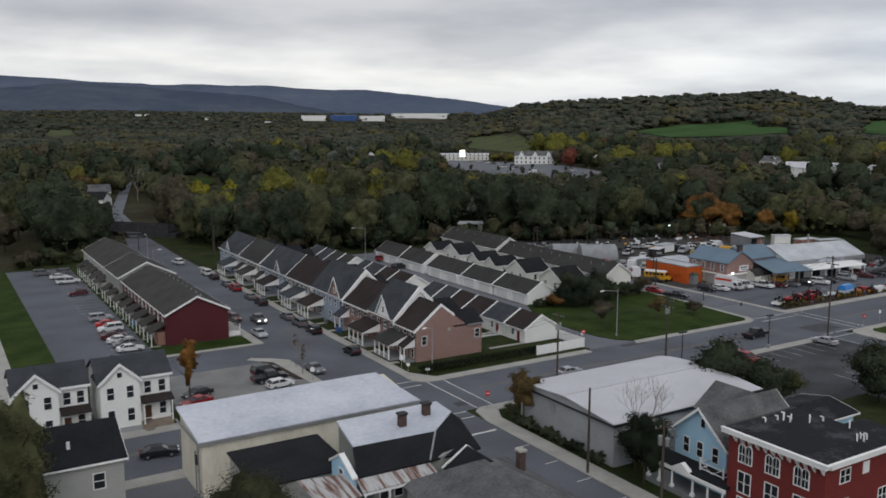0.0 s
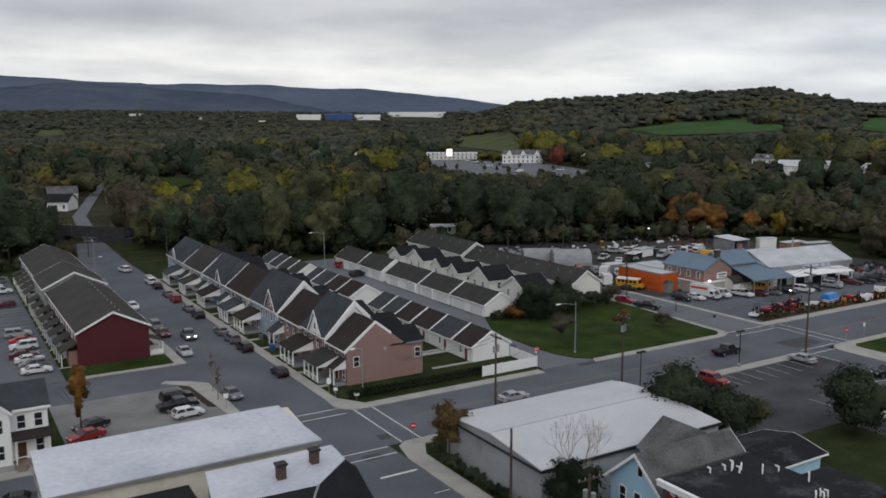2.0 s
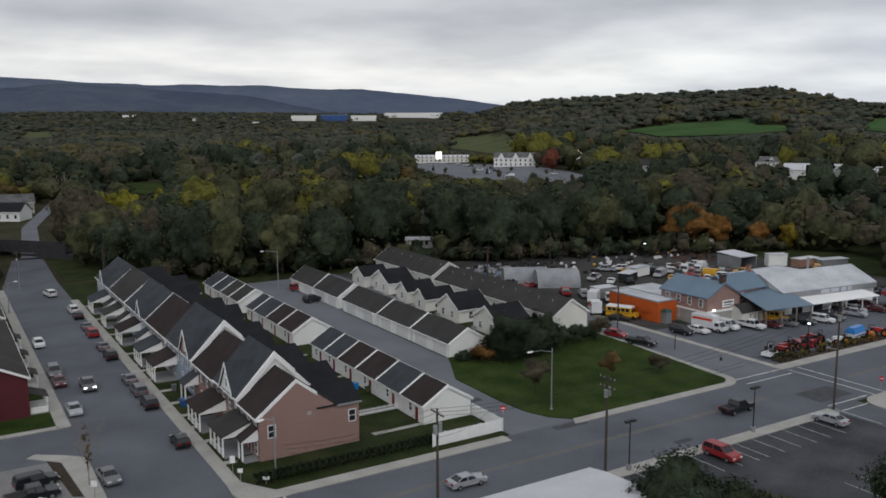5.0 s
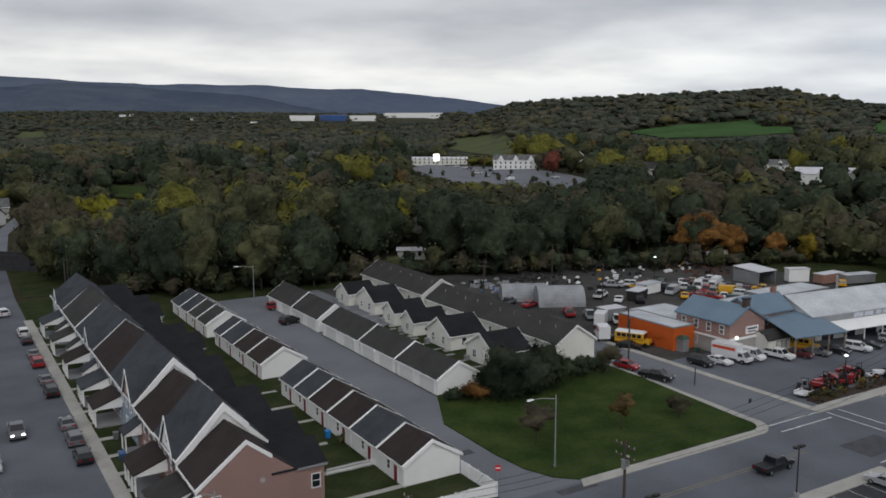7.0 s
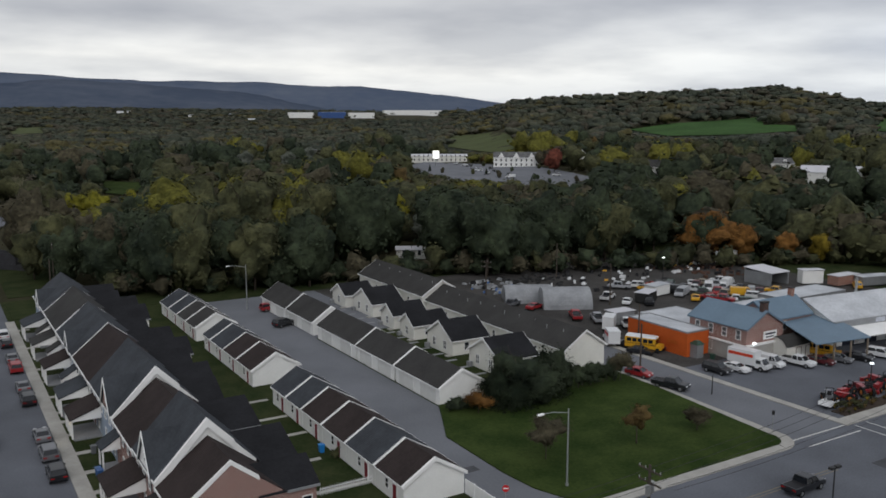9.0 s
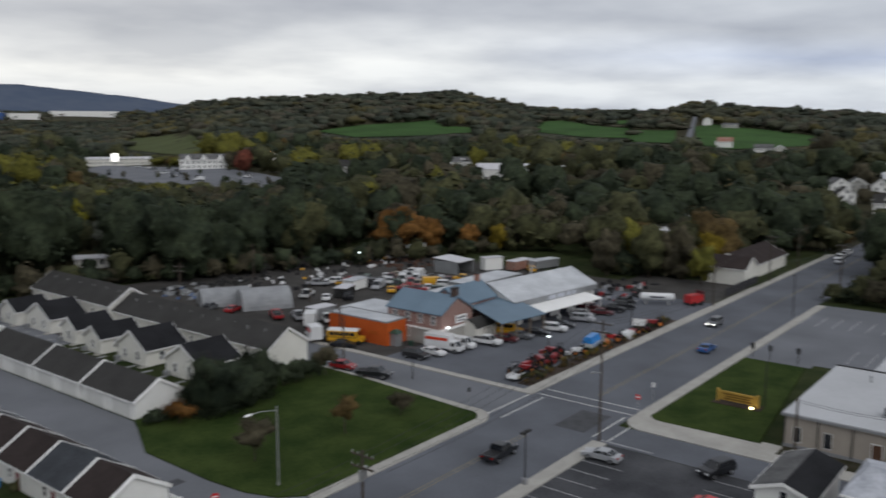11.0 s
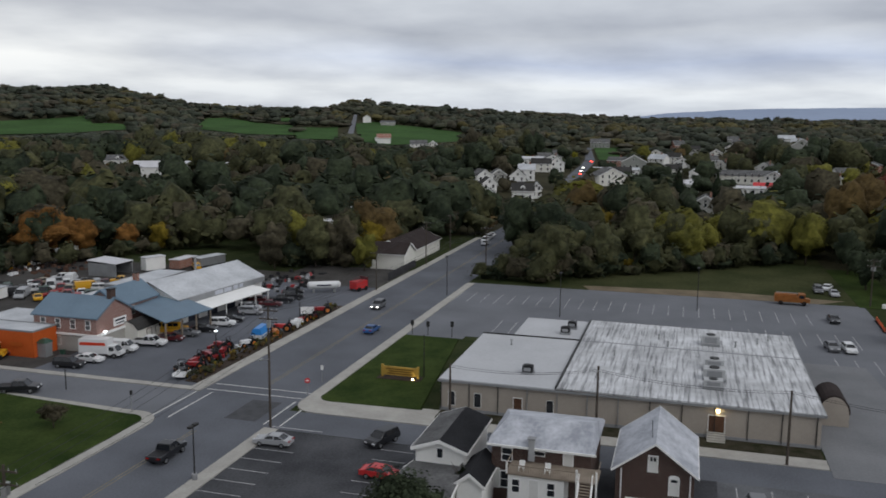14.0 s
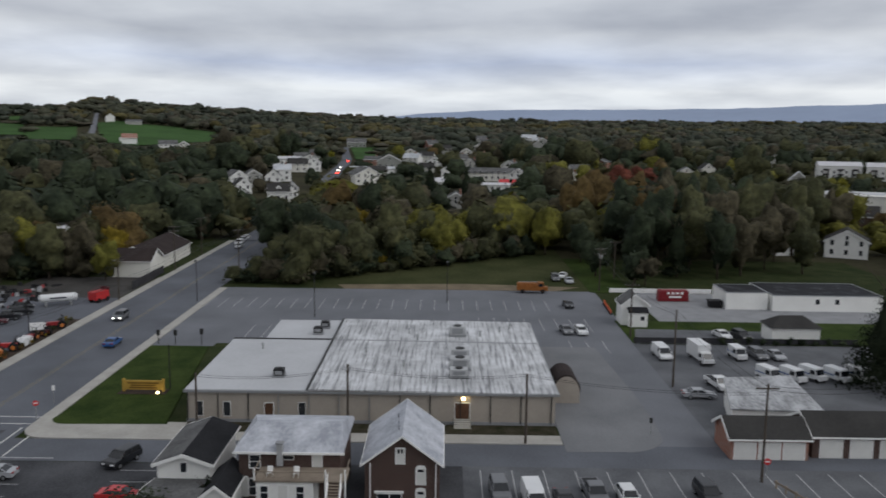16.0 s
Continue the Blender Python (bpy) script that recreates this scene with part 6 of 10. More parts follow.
part("loft_light", Mesh().box(-5.6, -0.08, 5.9, -5.53, 0.14, 6.3).box(-5.6, 0.26, 5.9, -5.53, 0.48, 6.3), GLASS, BG)
for z in (2.5, 0.1):
    door(BG, (-5.5, -1.9, z), "-x", 0.9, 1.75, DOOR_WHITE, "side_door", 0, "white door under a low arch")
    part("arched_head", Mesh().prism_x([(-1.9 - 0.54, z + 1.84), (-1.9 + 0.54, z + 1.84), (-1.9 + 0.4, z + 2.06), (-1.9, z + 2.14), (-1.9 - 0.4, z + 2.06)], -5.58, -5.48), TRIM, BG)
    part("fanlight", Mesh().box(-5.56, -2.2, z + 1.42, -5.53, -1.6, z + 1.68), GLASS, BG)
window(BG, (-5.5, 1.3, 0.2), "-x", 2.4, 1.3, "pair")
part("window_hood", Mesh().box(-5.75, -0.2, 1.66, -5.5, 2.8, 1.85), TRIM, BG)
part("downpipe", Mesh().box(-5.62, 3.2, 0, -5.5, 3.32, 4.8).box(-5.62, -3.5, 0, -5.5, -3.38, 4.8), TRIM, BG)
part("antenna", Mesh().tube((-3.5, 0.4, 7.4), (-3.5, 0.5, 9.4), 0.03, n=5), DARK_METAL, BG)

# garages and yard buildings south of the cross lane
G1 = gabled("brick_garage", 149.6, 3.0, 155.6, 12.2, 2.7, 4.3, "y", BRICK, ROOF_CHAR, "brick garage with three white doors", "garage", over=0.35)
for y in (-2.9, 0.0, 2.9):
    door(G1, (-3.0, y, 0.02), "-x", 2.5, 2.1, DOOR_WHITE, "garage_door", 4)
G2 = gabled("brick_garage", 150.4, -13.5, 157.4, 2.2, 2.8, 4.6, "y", BRICK_DARK, ROOF_CHAR, "long dark garage with white doors", "garage", over=0.35)
for y in (5.6, 2.0, -1.6, -5.2):
    door(G2, (-3.5, y, 0.02), "-x", 2.6, 2.2, DOOR_WHITE, "garage_door", 4)
WM = thing("white_block_shed", (164.6, 3.2, 0), "white block shed with a weathered sloping roof", "shed")
part("wall", Mesh().slab([(-6.6, -5.4), (-6.0, 5.9), (6.0, 3.0), (7.2, -6.5)], 0, 3.2), SIDING_WHITE, WM)
part("roof", Mesh().solid([(-6.9, -5.6, 3.1), (-6.2, 6.2, 3.1), (6.2, 3.2, 3.5), (7.5, -6.8, 3.5)][::-1], [(-6.9, -5.6, 3.3), (-6.2, 6.2, 3.3), (6.2, 3.2, 3.7), (7.5, -6.8, 3.7)][::-1]), ROOF_STAINED, WM)
SH = gabled("white_shed", 217.4, 6.2, 222.6, 11.4, 4.2, 6.2, "x", SIDING_WHITE, ROOF_GREY, "tall white shed with a small black lean-to roof", "shed", over=0.3)
part("lean_roof", Mesh().solid([(-4.4, -2.4, 2.9), (-2.6, -2.4, 3.6), (-2.6, 1.6, 3.6), (-4.4, 1.6, 2.9)], [(-4.4, -2.4, 3.05), (-2.6, -2.4, 3.75), (-2.6, 1.6, 3.75), (-4.4, 1.6, 3.05)]), ROOF_BLACK, SH)
part("lean_wall", Mesh().box(-4.2, -2.2, 0, -2.6, 1.4, 2.95), SIDING_WHITE, SH)
window(SH, (-4.2, -1.2, 1.4), "-x", 0.7, 0.8, "bare")
RC = thing("shipping_container", (242.0, -5.0, 0), "red steel shipping container", "container")
part("body", Mesh().box(-1.2, -3.4, 0.1, 1.2, 3.2, 2.4), DOOR_RED, RC)
part("lettering", Mesh().box(-1.24, -2.2, 1.7, -1.2, -1.6, 2.2).box(-1.24, -1.2, 1.7, -1.2, -0.6, 2.2).box(-1.24, -0.2, 1.7, -1.2, 0.4, 2.2).box(-1.24, 0.8, 1.7, -1.2, 1.4, 2.2).box(-1.24, -1.8, 0.9, -1.2, 1.0, 1.3), SIGN_WHITE, RC)
cr_ = Mesh()
for y in np.arange(-3.4, 3.6, 0.4):
    cr_.box(-1.23, y - 0.08, 0.15, -1.2, y + 0.08, 0.8)
part("ribs", cr_, DOOR_RED, RC)
flat_block("white_flat_building", 233.4, -23.4, 243, -14.4, 3.7, SIDING_WHITE, TAR, "white flat-roofed building with dark roof", "building", parapet=0.12, cap=METAL_GREY)
L2 = flat_block("white_flat_building", 232.2, -47.5, 247, -24.0, 3.4, SIDING_WHITE, TAR, "long white flat-roofed building with small windows", "building", parapet=0.12, cap=METAL_GREY)
for y in (-2.0, 2.2):
    window(L2, (-7.4, y, 1.6), "-x", 0.9, 1.1, "bare")
HT = thing("hipped_hut", (207.2, -17.8, 0.1), "low white hut with a dark hipped roof", "shed")
part("wall", Mesh().box(-2.6, -4.4, -0.1, 2.6, 4.4, 2.9), SIDING_WHITE, HT)
part("roof", Mesh().solid([(-3.0, -4.8, 2.8), (3.0, -4.8, 2.8), (3.0, 4.8, 2.8), (-3.0, 4.8, 2.8)], [(-0.3, -2.2, 4.6), (0.3, -2.2, 4.6), (0.3, 2.2, 4.6), (-0.3, 2.2, 4.6)]), ROOF_CHAR, HT)

# ---- the brick shop, the orange garage and the yard buildings ----
OG = flat_block("orange_garage", 164.0, 150.2, 169.4, 164.8, 4.3, ORANGE, METAL_GALV, "orange-painted garage with a pale flat roof", "building", parapet=0.2, cap=METAL_GREY)
for y in (-4, 0, 4):
    part("wall_mark", Mesh().box(-2.94, y - 1.2, 1.8, -2.9, y + 1.2, 2.5), mat("dark_orange_panel", (0.45, 0.10, 0.02), 0.6, 0.1, 1, 0.1, 0.0), OG)
OX = flat_block("grey_flat_annex", 169.6, 155.1, 180, 168, 3.8, METAL_GREY, METAL_GALV, "low annex with a pale corrugated roof", "building", parapet=0.1, cap=METAL_GREY)
BS = gabled("brick_shop", 169.6, 142.3, 179.0, 154.9, 6.0, 8.6, "y", BRICK_ROSE, METAL_BLUE, "old brick shop with a slate-blue metal roof", "shop", over=0.3, trim=METAL_BLUE)
for y in (-4.6, -1.6, 1.4, 4.4):
    window(BS, (-4.7, y, 3.9), "-x", 0.9, 1.5, "curtain")
for y in (-4.6, 1.4, 4.4):
    window(BS, (-4.7, y, 1.0), "-x", 0.9, 1.4, "curtain")
part("render_band", Mesh().box(-4.76, -6.36, 0, -4.7, 6.3, 2.9), CONCRETE, BS, "pale rendered ground floor")
part("render_band", Mesh().box(-4.7, -6.36, 0, 4.7, -6.3, 2.7), CONCRETE, BS)
part("cornice", Mesh().box(-5.0, -6.6, 2.8, 4.9, -6.3, 3.2).box(-5.0, -6.3, 2.8, -4.7, 6.3, 3.1), TRIM, BS)
part("sign", Mesh().box(-0.4, -6.42, 3.6, 3.0, -6.32, 5.0), SIGN_WHITE, BS, "white sign with dark bars")
part("sign_bars", Mesh().box(0.0, -6.45, 4.4, 2.6, -6.42, 4.7).box(0.2, -6.45, 3.9, 2.3, -6.42, 4.1), SHUTTER, BS)
ch = part("chimney", Mesh().box(-0.6, -6.2, 7.6, 0.7, -5.4, 10.0), BRICK_DARK, BS)
part("cap", Mesh().box(-0.7, -6.3, 10.0, 0.8, -5.3, 10.2), DARK_METAL, ch)
B2 = gabled("brick_shop_wing", 179.0, 144.7, 190.2, 152.3, 6.0, 8.6, "x", BRICK_ROSE, METAL_BLUE, "rear wing of the brick shop, blue roofed", "shop", over=0.3, trim=METAL_BLUE)
ch = part("chimney", Mesh().box(4.2, -0.4, 8.0, 5.0, 0.5, 10.0), BRICK, B2)
part("cap", Mesh().box(4.1, -0.5, 10.0, 5.1, 0.6, 10.15), DARK_METAL, ch)
window(B2, (-2, -3.8, 3.8), "-y", 0.9, 1.4, "curtain")
SL = thing("shop_lamp", (171.0, 141.9, 3.4), "bright white wall lamp on the brick shop", "lamp")
part("bulb", Mesh().box(-0.25, -0.35, -0.1, 0.25, 0.0, 0.2), GLOW_WHITE, SL)
SD = thing("barn_shed", (180.4, 141.6, 0), "cream barn-shaped shed with dark timber braces", "shed")
pr_ = [(-2.0, 0), (2.0, 0), (2.0, 2.4), (1.2, 3.4), (0, 3.9), (-1.2, 3.4), (-2.0, 2.4)]
part("wall", Mesh().prism_x(pr_, -3.6, 3.6), SIDING_CREAM, SD)
rr = Mesh()
for (a, za), (b, zb) in zip(pr_[2:], pr_[3:]):
    rr.prism_x([(a * 1.08, za), (b * 1.08, zb), (b * 1.08, zb + 0.12), (a * 1.08, za + 0.12)], -3.8, 3.8)
part("roof", rr, ROOF_CHAR, SD)
for x in (-0.4, 2.2):
    door(SD, (x, -2.0, 0.05), "-y", 1.3, 2.0, SIDING_CREAM, trim=DOOR_BROWN)
BLW = thing("blue_lean_to", (187.6, 140.8, 0), "open lean-to under a slate-blue metal roof", "building")
part("roof", Mesh().solid([(-9.0, -5.6, 3.6), (3.5, -7.4, 3.6), (7.0, 4.6, 5.4), (-5.0, 6.0, 5.4)], [(-9.0, -5.6, 3.75), (3.5, -7.4, 3.75), (7.0, 4.6, 5.55), (-5.0, 6.0, 5.55)]), METAL_BLUE, BLW)
part("back_wall", Mesh().slab([(-4.6, 5.4), (6.6, 4.2), (6.6, 4.6), (-4.6, 5.8)], 0, 5.2), DARK_METAL, BLW)
for x, y in ((-8.6, -5.3), (-4.6, -5.9), (-0.8, -6.5), (3.2, -7.0), (6.4, 3.8)):
    part("post", Mesh().box(x - 0.12, y - 0.12, 0, x + 0.12, y + 0.12, 3.7 if y < 0 else 5.3), WOOD, BLW)
MB_ = thing("metal_workshop", (205.0, 145.5, 0), "white metal workshop with a pale galvanised roof", "workshop", turn=-6)
part("wall", Mesh().prism_x([(-6.0, 0), (8.5, 0), (8.5, 5.0), (0.5, 7.8), (-6.0, 5.0)], -13.5, 14.5), SIDING_WHITE, MB_)
rr = Mesh()
for k, (y, z) in ((-1, (-6.5, 4.85)), (1, (9.0, 4.85))):
    prof = [(0.5, 7.85), (y, z), (y, z + 0.14), (0.5, 8.0)]
    rr.prism_x(prof if k > 0 else prof[::-1], -13.9, 14.9)
part("roof", rr, METAL_GALV, MB_)
part("fascia", Mesh().box(-13.5, -6.8, 3.8, 14.5, -6.1, 4.9), METAL_GREY, MB_)
part("canopy", Mesh().solid([(-10.5, -11.2, 3.0), (10.0, -11.2, 3.0), (10.0, -6.1, 3.7), (-10.5, -6.1, 3.7)], [(-10.5, -11.2, 3.16), (10.0, -11.2, 3.16), (10.0, -6.1, 3.86), (-10.5, -6.1, 3.86)]), TRIM, MB_)
for x in (-10, -5, 0, 5, 9.6):
    part("canopy_post", Mesh().box(x - 0.08, -11.0, 0, x + 0.08, -10.84, 3.05), TRIM, MB_)
for x0, x1 in ((-3.0, -0.5), (0.0, 2.4), (3.2, 4.6), (5.2, 6.4)):
    part("sign_bar", Mesh().box(x0, -6.88, 4.0, x1, -6.8, 4.8), METAL_WHITE, MB_)
for x in (-9, -3, 3, 8):
    door(MB_, (x, -6.02, 0.02), "-y", 3.2, 2.8, SHUTTER, "bay_door", 3)
window(MB_, (14.5, 3, 1.6), "+x", 1.2, 1.2, "bare")
part("flue", Mesh().tube((6, 5, 6.5), (6, 5, 9.6), 0.25, n=8), STEEL, MB_)
flat_block("rear_workshop", 186.5, 154.5, 198.5, 162, 4.6, METAL_GREY, METAL_GALV, "low rear workshop with a pale roof", "workshop", parapet=0.1, cap=METAL_GREY)
flat_block("rear_workshop", 206, 161.5, 226, 169, 3.4, METAL_GREY, METAL_GALV, "long low yard shed with a rusty wall", "shed", parapet=0.1, cap=METAL_GREY)


def quonset(name, cx, cy, r, length, label, turn=0.0):
    t = thing(name, (cx, cy, 0), label, "hut", turn=turn)
    n = 14
    ring = [(r * math.cos(math.pi * k / n), r * 0.95 * math.sin(math.pi * k / n)) for k in range(n + 1)]
    part("shell", Mesh().prism_y([(a * 1.02, za * 1.02 + 0.02) for a, za in ring], -length / 2 + 0.16, length / 2 - 0.16), METAL_DULL, t)
    part("end_wall", Mesh().prism_y([(a * 0.98, z * 0.98) for a, z in ring], -length / 2 + 0.1, length / 2 - 0.1), METAL_GREY, t)
    for k in range(1, int(length / 1.2)):
        y = -length / 2 + k * 1.2
        part("rib", Mesh().prism_y([(a * 1.035, za * 1.035 + 0.02) for a, za in ring], y - 0.1, y + 0.1), METAL_DULL, t)
    part("big_door", Mesh().box(-1.6, -length / 2 - 0.02, 0, 1.6, -length / 2 + 0.14, 3.0), STEEL, t)
    return t


quonset("quonset_hut", 172.3, 193.6, 4.3, 11.0, "silver half-round corrugated hut", turn=62)
quonset("quonset_hut", 168.4, 202.3, 3.7, 11.0, "smaller half-round corrugated hut", turn=62)
OS = thing("open_shed", (232.5, 187.5, 0), "open-fronted white shed with a pale roof", "shed")
part("roof", Mesh().solid([(-3.6, -4.2, 3.2), (3.6, -4.2, 3.2), (3.6, 4.2, 3.8), (-3.6, 4.2, 3.8)], [(-3.6, -4.2, 3.35), (3.6, -4.2, 3.35), (3.6, 4.2, 3.95), (-3.6, 4.2, 3.95)]), MEMBRANE, OS)
part("wall", Mesh().box(-3.4, 3.6, 0, 3.4, 4, 3.75).box(-3.4, -4, 0, -3.1, 3.6, 3.2).box(3.1, -4, 0, 3.4, 3.6, 3.2), METAL_GREY, OS)
for k, (x, y, w, d, h, c_, lab) in enumerate(((241, 181, 5.5, 2.5, 3.6, SIDING_WHITE, "white box trailer body in the yard"), (248, 213, 9, 2.6, 3.4, SIDING_CREAM, "pale semi trailer body at the wood's edge"), (247, 176, 8, 3, 2.6, BRICK, "rusty low shed with boards"), (253, 172, 9, 3.2, 2.4, METAL_GREY, "long grey low trailer in the yard"), (190.5, 187, 5.4, 3.0, 2.4, DARK_METAL, "dark open-sided yard shelter"), (198, 191, 6.0, 3.0, 2.6, SIDING_WHITE, "white yard shelter with a flat roof"), (171, 174.5, 5.0, 3.0, 2.8, METAL_GREY, "small grey metal shed"))):
    tb = thing("yard_box", (x, y, 0), lab, "shed", turn=(k * 37) % 50 - 25)
    part("body", Mesh().box(-w / 2, -d / 2, 0.3, w / 2, d / 2, h), c_, tb)
    part("roof", Mesh().box(-w / 2 - 0.2, -d / 2 - 0.2, h, w / 2 + 0.2, d / 2 + 0.2, h + 0.12), METAL_GALV if k % 2 else MEMBRANE, tb)
    part("base", Mesh().box(-w / 2 + 0.3, -d / 2 + 0.1, 0, w / 2 - 0.3, d / 2 - 0.1, 0.3), BLACK, tb)

# buildings beside the road past the yard
gabled("road_house", 262, 119.5, 271, 129, 4.2, 6.6, "y", SIDING_CREAM, ROOF_BROWN, "cream house with a brown roof beside the road", "house", over=0.4)
gabled("road_house", 271, 121, 300, 133, 3.6, 6.4, "x", SIDING_CREAM, ROOF_BROWN, "long low brown-roofed building by the road", "building", over=0.5)
gabled("mill_shed", 330, 160, 352, 176, 5.5, 7.4, "x", SIDING_WHITE, MEMBRANE, "pale-roofed building half hidden by trees", "building")
fn = thing("dark_fence", (258, 118.6, 0), "dark board fence beside the pavement", "fence")
for k in range(22):
    part("board", Mesh().box(-11 + k, -0.05, 0, -10.05 + k, 0.05, 1.9), FENCE_DARK, fn)


# ---- vehicles: each points along its own x ----
PAINT = {k: mat(k + "_car_paint", c, 0.28, 0.05, 2, 0.3, 0.0, spec=0.5) for k, c in (("white", (0.66, 0.67, 0.68)), ("silver", (0.34, 0.35, 0.37)), ("grey", (0.13, 0.135, 0.145)), ("black", (0.014, 0.015, 0.018)), ("red", (0.27, 0.018, 0.022)), ("bright red", (0.48, 0.028, 0.03)), ("maroon", (0.09, 0.018, 0.022)), ("blue", (0.03, 0.10, 0.28)), ("bright blue", (0.02, 0.20, 0.55)), ("green", (0.03, 0.07, 0.05)), ("tan", (0.30, 0.26, 0.20)), ("yellow", (0.62, 0.33, 0.02)), ("orange", (0.5, 0.16, 0.03)))}
KIND = {  # length, width, lower-body outline (x, z), glasshouse bottom x0 x1, roof x0 x1, belt height, roof height, wheel radius, axles
    "sedan": (4.7, 1.82, ((-2.35, 0.38), (-2.35, 0.78), (-2.2, 0.98), (-1.5, 1.02), (0.95, 0.98), (2.1, 0.80), (2.35, 0.62), (2.35, 0.35)), -1.75, 1.05, -0.95, 0.30, 0.98, 1.43, 0.32, (-1.42, 1.42)),
    "hatch": (4.3, 1.8, ((-2.1, 0.40), (-2.15, 0.80), (-2.1, 1.02), (-1.4, 1.04), (0.95, 1.02), (1.95, 0.85), (2.15, 0.62), (2.15, 0.36)), -2.05, 1.05, -1.6, 0.25, 1.02, 1.52, 0.32, (-1.28, 1.32)),
    "suv": (4.75, 1.92, ((-2.35, 0.45), (-2.38, 0.85), (-2.35, 1.12), (-1.4, 1.14), (1.0, 1.12), (2.15, 1.02), (2.36, 0.75), (2.36, 0.42)), -2.3, 1.15, -2.05, 0.40, 1.10, 1.76, 0.37, (-1.42, 1.45)),
    "pickup": (5.7, 2.0, ((-2.85, 0.55), (-2.88, 0.95), (-2.85, 1.15), (-0.6, 1.15), (1.4, 1.15), (2.6, 1.08), (2.85, 0.85), (2.85, 0.48)), -0.75, 1.5, -0.55, 0.85, 1.14, 1.86, 0.40, (-1.75, 1.85)),
    "van": (5.6, 2.05, ((-2.8, 0.45), (-2.8, 1.25), (-2.8, 1.30), (-1.0, 1.32), (1.6, 1.28), (2.5, 1.0), (2.78, 0.75), (2.78, 0.42)), 0.6, 2.0, 0.7, 1.35, 1.28, 2.1, 0.36, (-1.65, 1.75)),
}
CAR = {}


def car_meshes(kind):
    if kind in CAR:
        return CAR[kind]
    L, W, prof, g0, g1, r0, r1, belt, top, wr, ax = KIND[kind]
    h = W / 2
    gl = Mesh().solid([(g0, -h + 0.06, belt), (g1, -h + 0.06, belt), (g1, h - 0.06, belt), (g0, h - 0.06, belt)], [(r0, -h + 0.22, top - 0.05), (r1, -h + 0.22, top - 0.05), (r1, h - 0.22, top - 0.05), (r0, h - 0.22, top - 0.05)])
    ty, ri = Mesh(), Mesh()
    ty.tube((0, -0.12, 0), (0, 0.12, 0), wr, n=14)
    ri.tube((0, -0.13, 0), (0, 0.13, 0), wr * 0.62, n=8)
    hl = Mesh().box(-0.06, -0.22, -0.08, 0.06, 0.22, 0.08)
    CAR[kind] = (gl.data("cabin_glass", CAR_GLASS), ty.data("wheel", RUBBER), ri.data("rim", RIM), hl.data("headlight", LAMP_LENS), hl.data("headlight", GLOW_HEAD), hl.data("tail_light", TAIL_LENS))
    return CAR[kind]


BODY = {}


def body_mesh(kind, paint):
    if (kind, paint) in BODY:
        return BODY[kind, paint]
    L, W, prof, g0, g1, r0, r1, belt, top, wr, ax = KIND[kind]
    h = W / 2
    m = Mesh()
    n = len(prof)
    # rounded sides: the outline is drawn in three widths
    for (ya, sa), (yb, sb) in (((-h, 0.95), (-h + 0.12, 1.0)), ((-h + 0.12, 1.0), (h - 0.12, 1.0)), ((h - 0.12, 1.0), (h, 0.95))):
        zc = 0.7
        lo = [(x * (0.985 if sa < 1 else 1), ya, zc + (z - zc) * sa) for x, z in prof]
        hi = [(x * (0.985 if sb < 1 else 1), yb, zc + (z - zc) * sb) for x, z in prof]
        m.solid(hi, lo)
    m.solid([(r0 - 0.08, -h + 0.19, top - 0.06), (r1 + 0.1, -h + 0.19, top - 0.06), (r1 + 0.1, h - 0.19, top - 0.06), (r0 - 0.08, h - 0.19, top - 0.06)], [(r0 + 0.05, -h + 0.28, top), (r1 - 0.1, -h + 0.28, top), (r1 - 0.1, h - 0.28, top), (r0 + 0.05, h - 0.28, top)])
    for s in (-1, 1):
        m.tube((g0, s * (h - 0.07), belt), (r0, s * (h - 0.23), top - 0.04), 0.05, n=5)
        m.tube((g1, s * (h - 0.07), belt), (r1, s * (h - 0.23), top - 0.04), 0.045, n=5)
        m.tube(((g0 + g1) / 2, s * (h - 0.05), belt), ((r0 + r1) / 2, s * (h - 0.22), top - 0.04), 0.05, n=5)
        m.box(g1 - 0.35, s * (h + 0.08) - 0.08, belt, g1 - 0.2, s * (h + 0.08) + 0.08, belt + 0.14)
    if kind == "van":
        m.solid([(-2.8, -h, 1.2), (0.65, -h, 1.2), (0.65, h, 1.2), (-2.8, h, 1.2)], [(-2.75, -h + 0.12, 2.1), (0.72, -h + 0.12, 2.1), (0.72, h - 0.12, 2.1), (-2.75, h - 0.12, 2.1)])
    BODY[kind, paint] = m.data("body", PAINT[paint])
    return BODY[kind, paint]


WORD = {"sedan": "four-door sedan", "hatch": "small hatchback", "suv": "sport utility vehicle", "pickup": "pickup truck", "van": "delivery van"}


